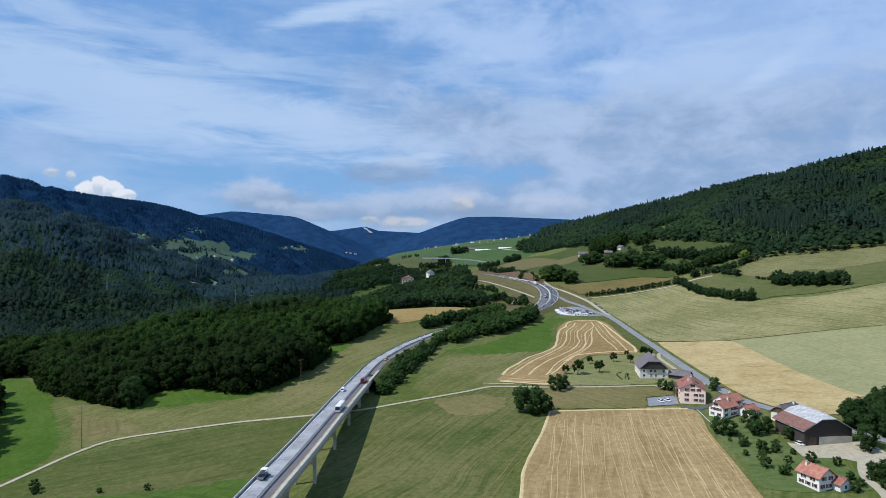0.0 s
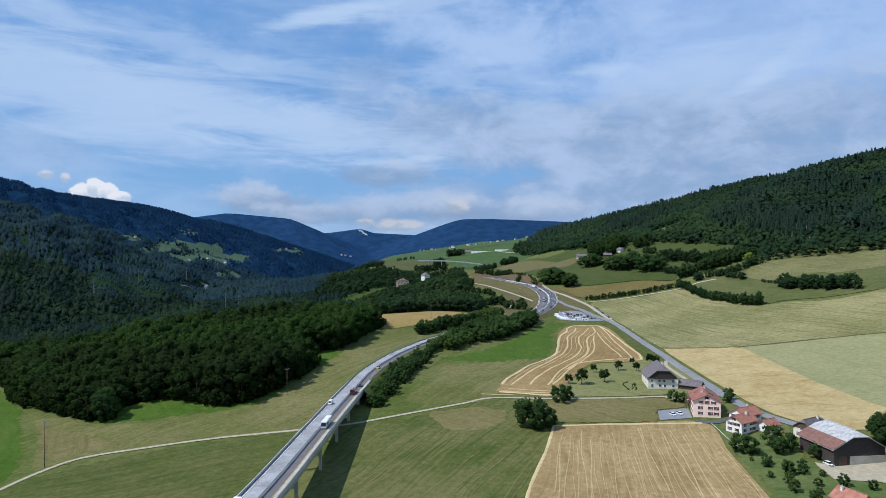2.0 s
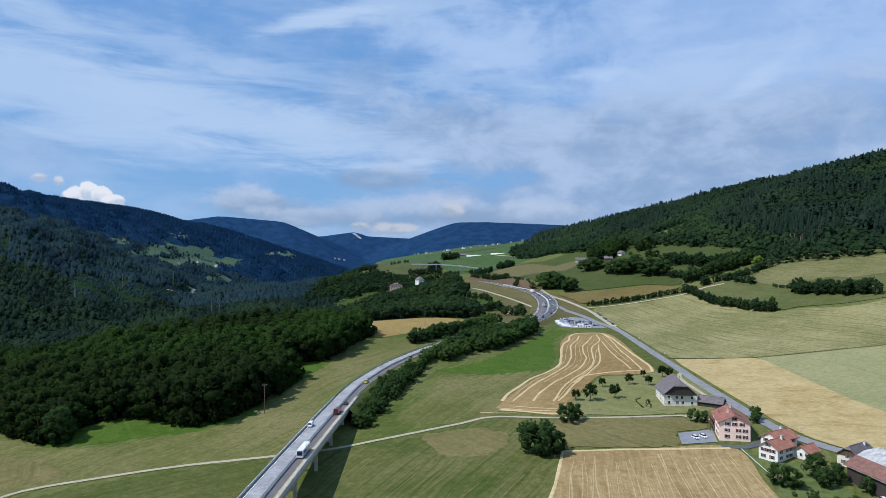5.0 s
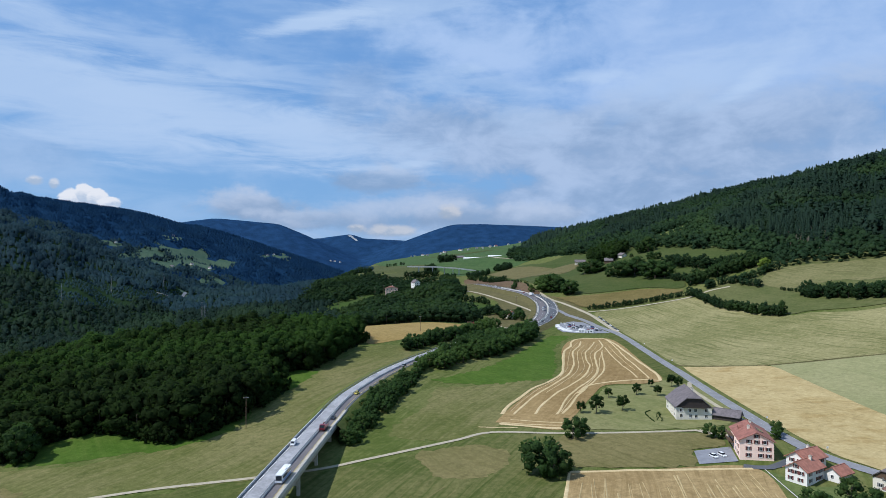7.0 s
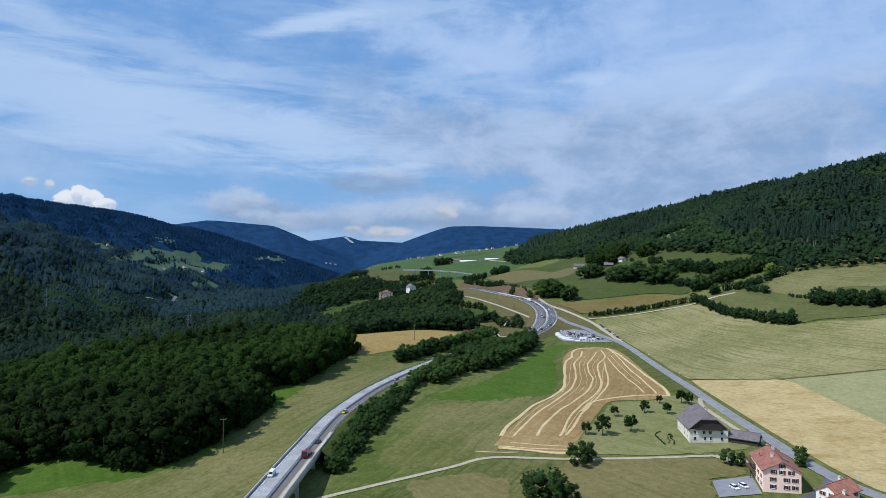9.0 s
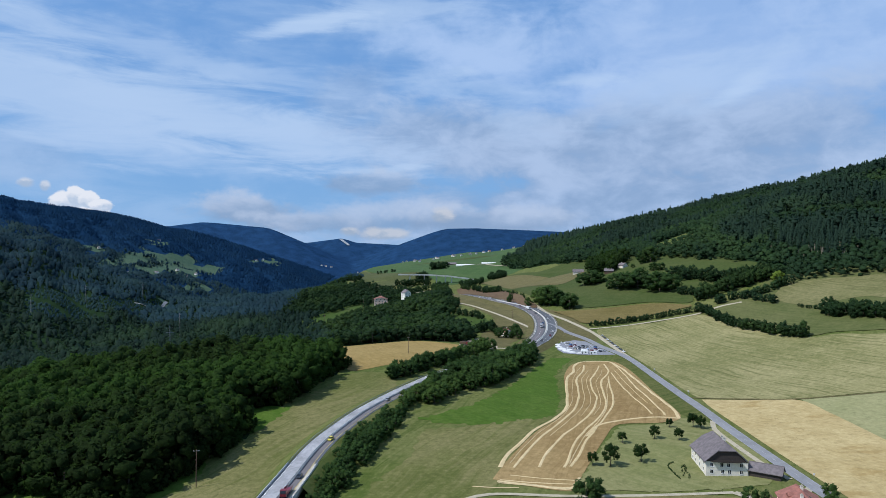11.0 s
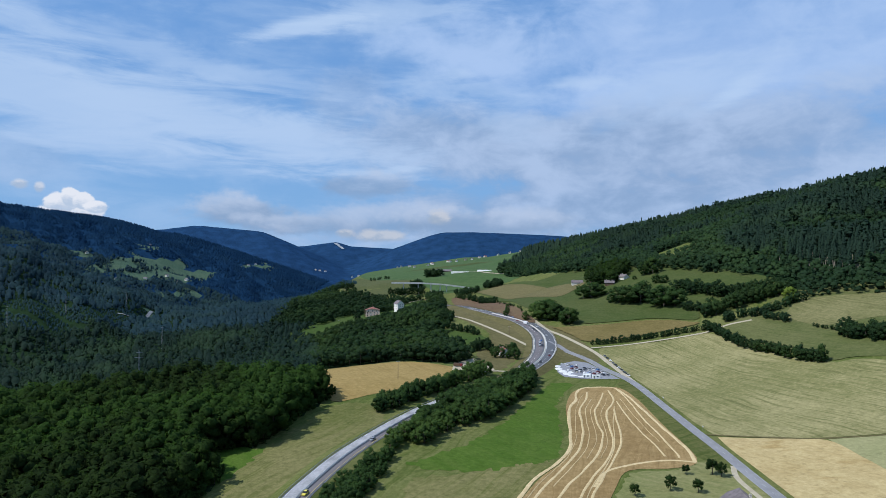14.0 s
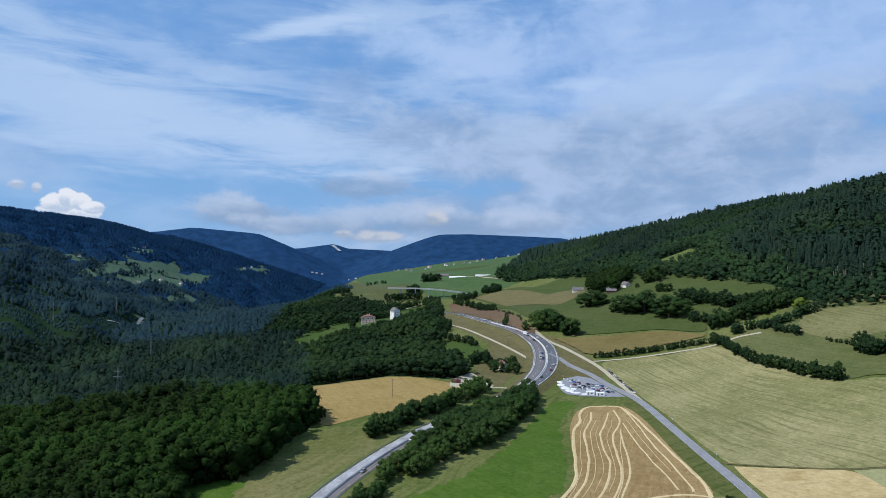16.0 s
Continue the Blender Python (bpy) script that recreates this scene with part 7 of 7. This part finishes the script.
for k, (x, y, w, d) in enumerate(((-74, 2612, 9, 14), (-26, 2451, 8, 12), (52, 2407, 9, 13), (113, 2360, 10, 12), (-8, 2326, 7, 9), (38, 2312, 9, 11), (55, 2350, 8, 10), (108, 2397, 8, 11), (134, 2330, 7, 9), (164, 2330, 7, 10), (186, 2340, 8, 9), (228, 2512, 8, 12), (262, 2640, 9, 13), (318, 2690, 9, 12), (360, 2660, 8, 10), (398, 2640, 9, 14), (408, 2270, 10, 16), (416, 2200, 9, 13), (-60, 2615, 9, 30))):
    house("village_house", "pale house of the distant hilltop village", x, y, 70 * k, w * 0.8, d * 0.85, 3.8, 6.4, WHITE_WALL if k % 3 else CREAM, (GREY_TILE, GREY_TILE, RED_TILE, GREY_TILE, GREY_TILE)[k % 5], front=((1.8, (-0.25, 0.25)),), win=(1.3, 1.5))
for x, y, t, L in ((108, 1712, 76, 46), (160, 1660, 74, 34)):
    house("greenhouse", "long white polytunnel on the far meadow", x, y, t, 5, L, 1.4, 2.6, WHITE, WHITE, chimneys=(), over=0.1, category="greenhouse")
house("farm_building", "grey farm with large roof on the far meadow", 72, 1822, 80, 11, 38, 3, 7, BROWN_WOOD, GREY_TILE, front=((2, (-0.25, 0.25)),))
for k, (x, y) in enumerate(((-900, 2140), (-860, 2110), (-842, 2205), (-799, 2195), (-824, 2329), (-775, 2290), (-777, 2376), (-1061, 2764), (-719, 2940), (-705, 3006), (-1060, 2280), (-526, 3653), (-499, 3669), (-546, 3642), (-354, 3671), (-317, 3659))):
    house("village_house", "tiny pale farmhouse in the far valley", x, y, 40 * k, 8, 11, 3.6, 6.2, CREAM if k % 3 else WHITE_WALL, GREY_TILE, front=((1.8, (-0.25, 0.25)),), win=(1.3, 1.5))

# the far bridge
bridge = new("road_bridge")
bl = smooth_line([(-50, 1530), (12, 1530), (59, 1530), (106, 1530), (126, 1530)], 6.0)
bz = np.interp(bl[:, 0], [-50, 12, 59, 106, 126], [58.5, 58, 55, 49.2, 44.8])
v, f = sweep(bl, [(-4.5, 1.0), (-4.5, -1.6), (4.5, -1.6), (4.5, 1.0), (4.2, 1.0), (4.2, 0.1), (-4.2, 0.1), (-4.2, 1.0), (-4.5, 1.0)], bz)
part("deck", mesh_from("deck", v, f, [PALE_CONCRETE]), bridge)
for x in (-24, 6, 34, 51, 68):
    k = int(np.argmin(np.abs(bl[:, 0] - x)))
    gz = float(height(*bl[k]))
    if bz[k] - 1.2 > gz:
        part("pier", solid("pier", [box(-1.0, 1.0, -1.6, 1.6, gz - 2, bz[k] - 1.6), box(-1.4, 1.4, -2.4, 2.4, bz[k] - 2.6, bz[k] - 1.6)], [PALE_CONCRETE], bevel=0.1), bridge).location = (bl[k][0], bl[k][1], 0)
tagged(bridge, "slender concrete road bridge on tall piers", "bridge")

# traffic signs and lamps of the side road
for x, y in ((175, 545), (178, 614), (164.5, 395), (166, 350)):
    sign = new("road_sign")
    part("post", mesh_from("post", *tube((0, 0, -0.3), (0, 0, 2.4), 0.05, 0.05, 6), [STEEL]), sign)
    part("plate", solid("plate", [box(-0.4, 0.4, -0.08, -0.05, 1.7, 2.5)], [WHITE], bevel=0.01), sign)
    put(tagged(sign, "small white road sign on a grey post", "road sign", "signs along the side road"), x, y, 0)
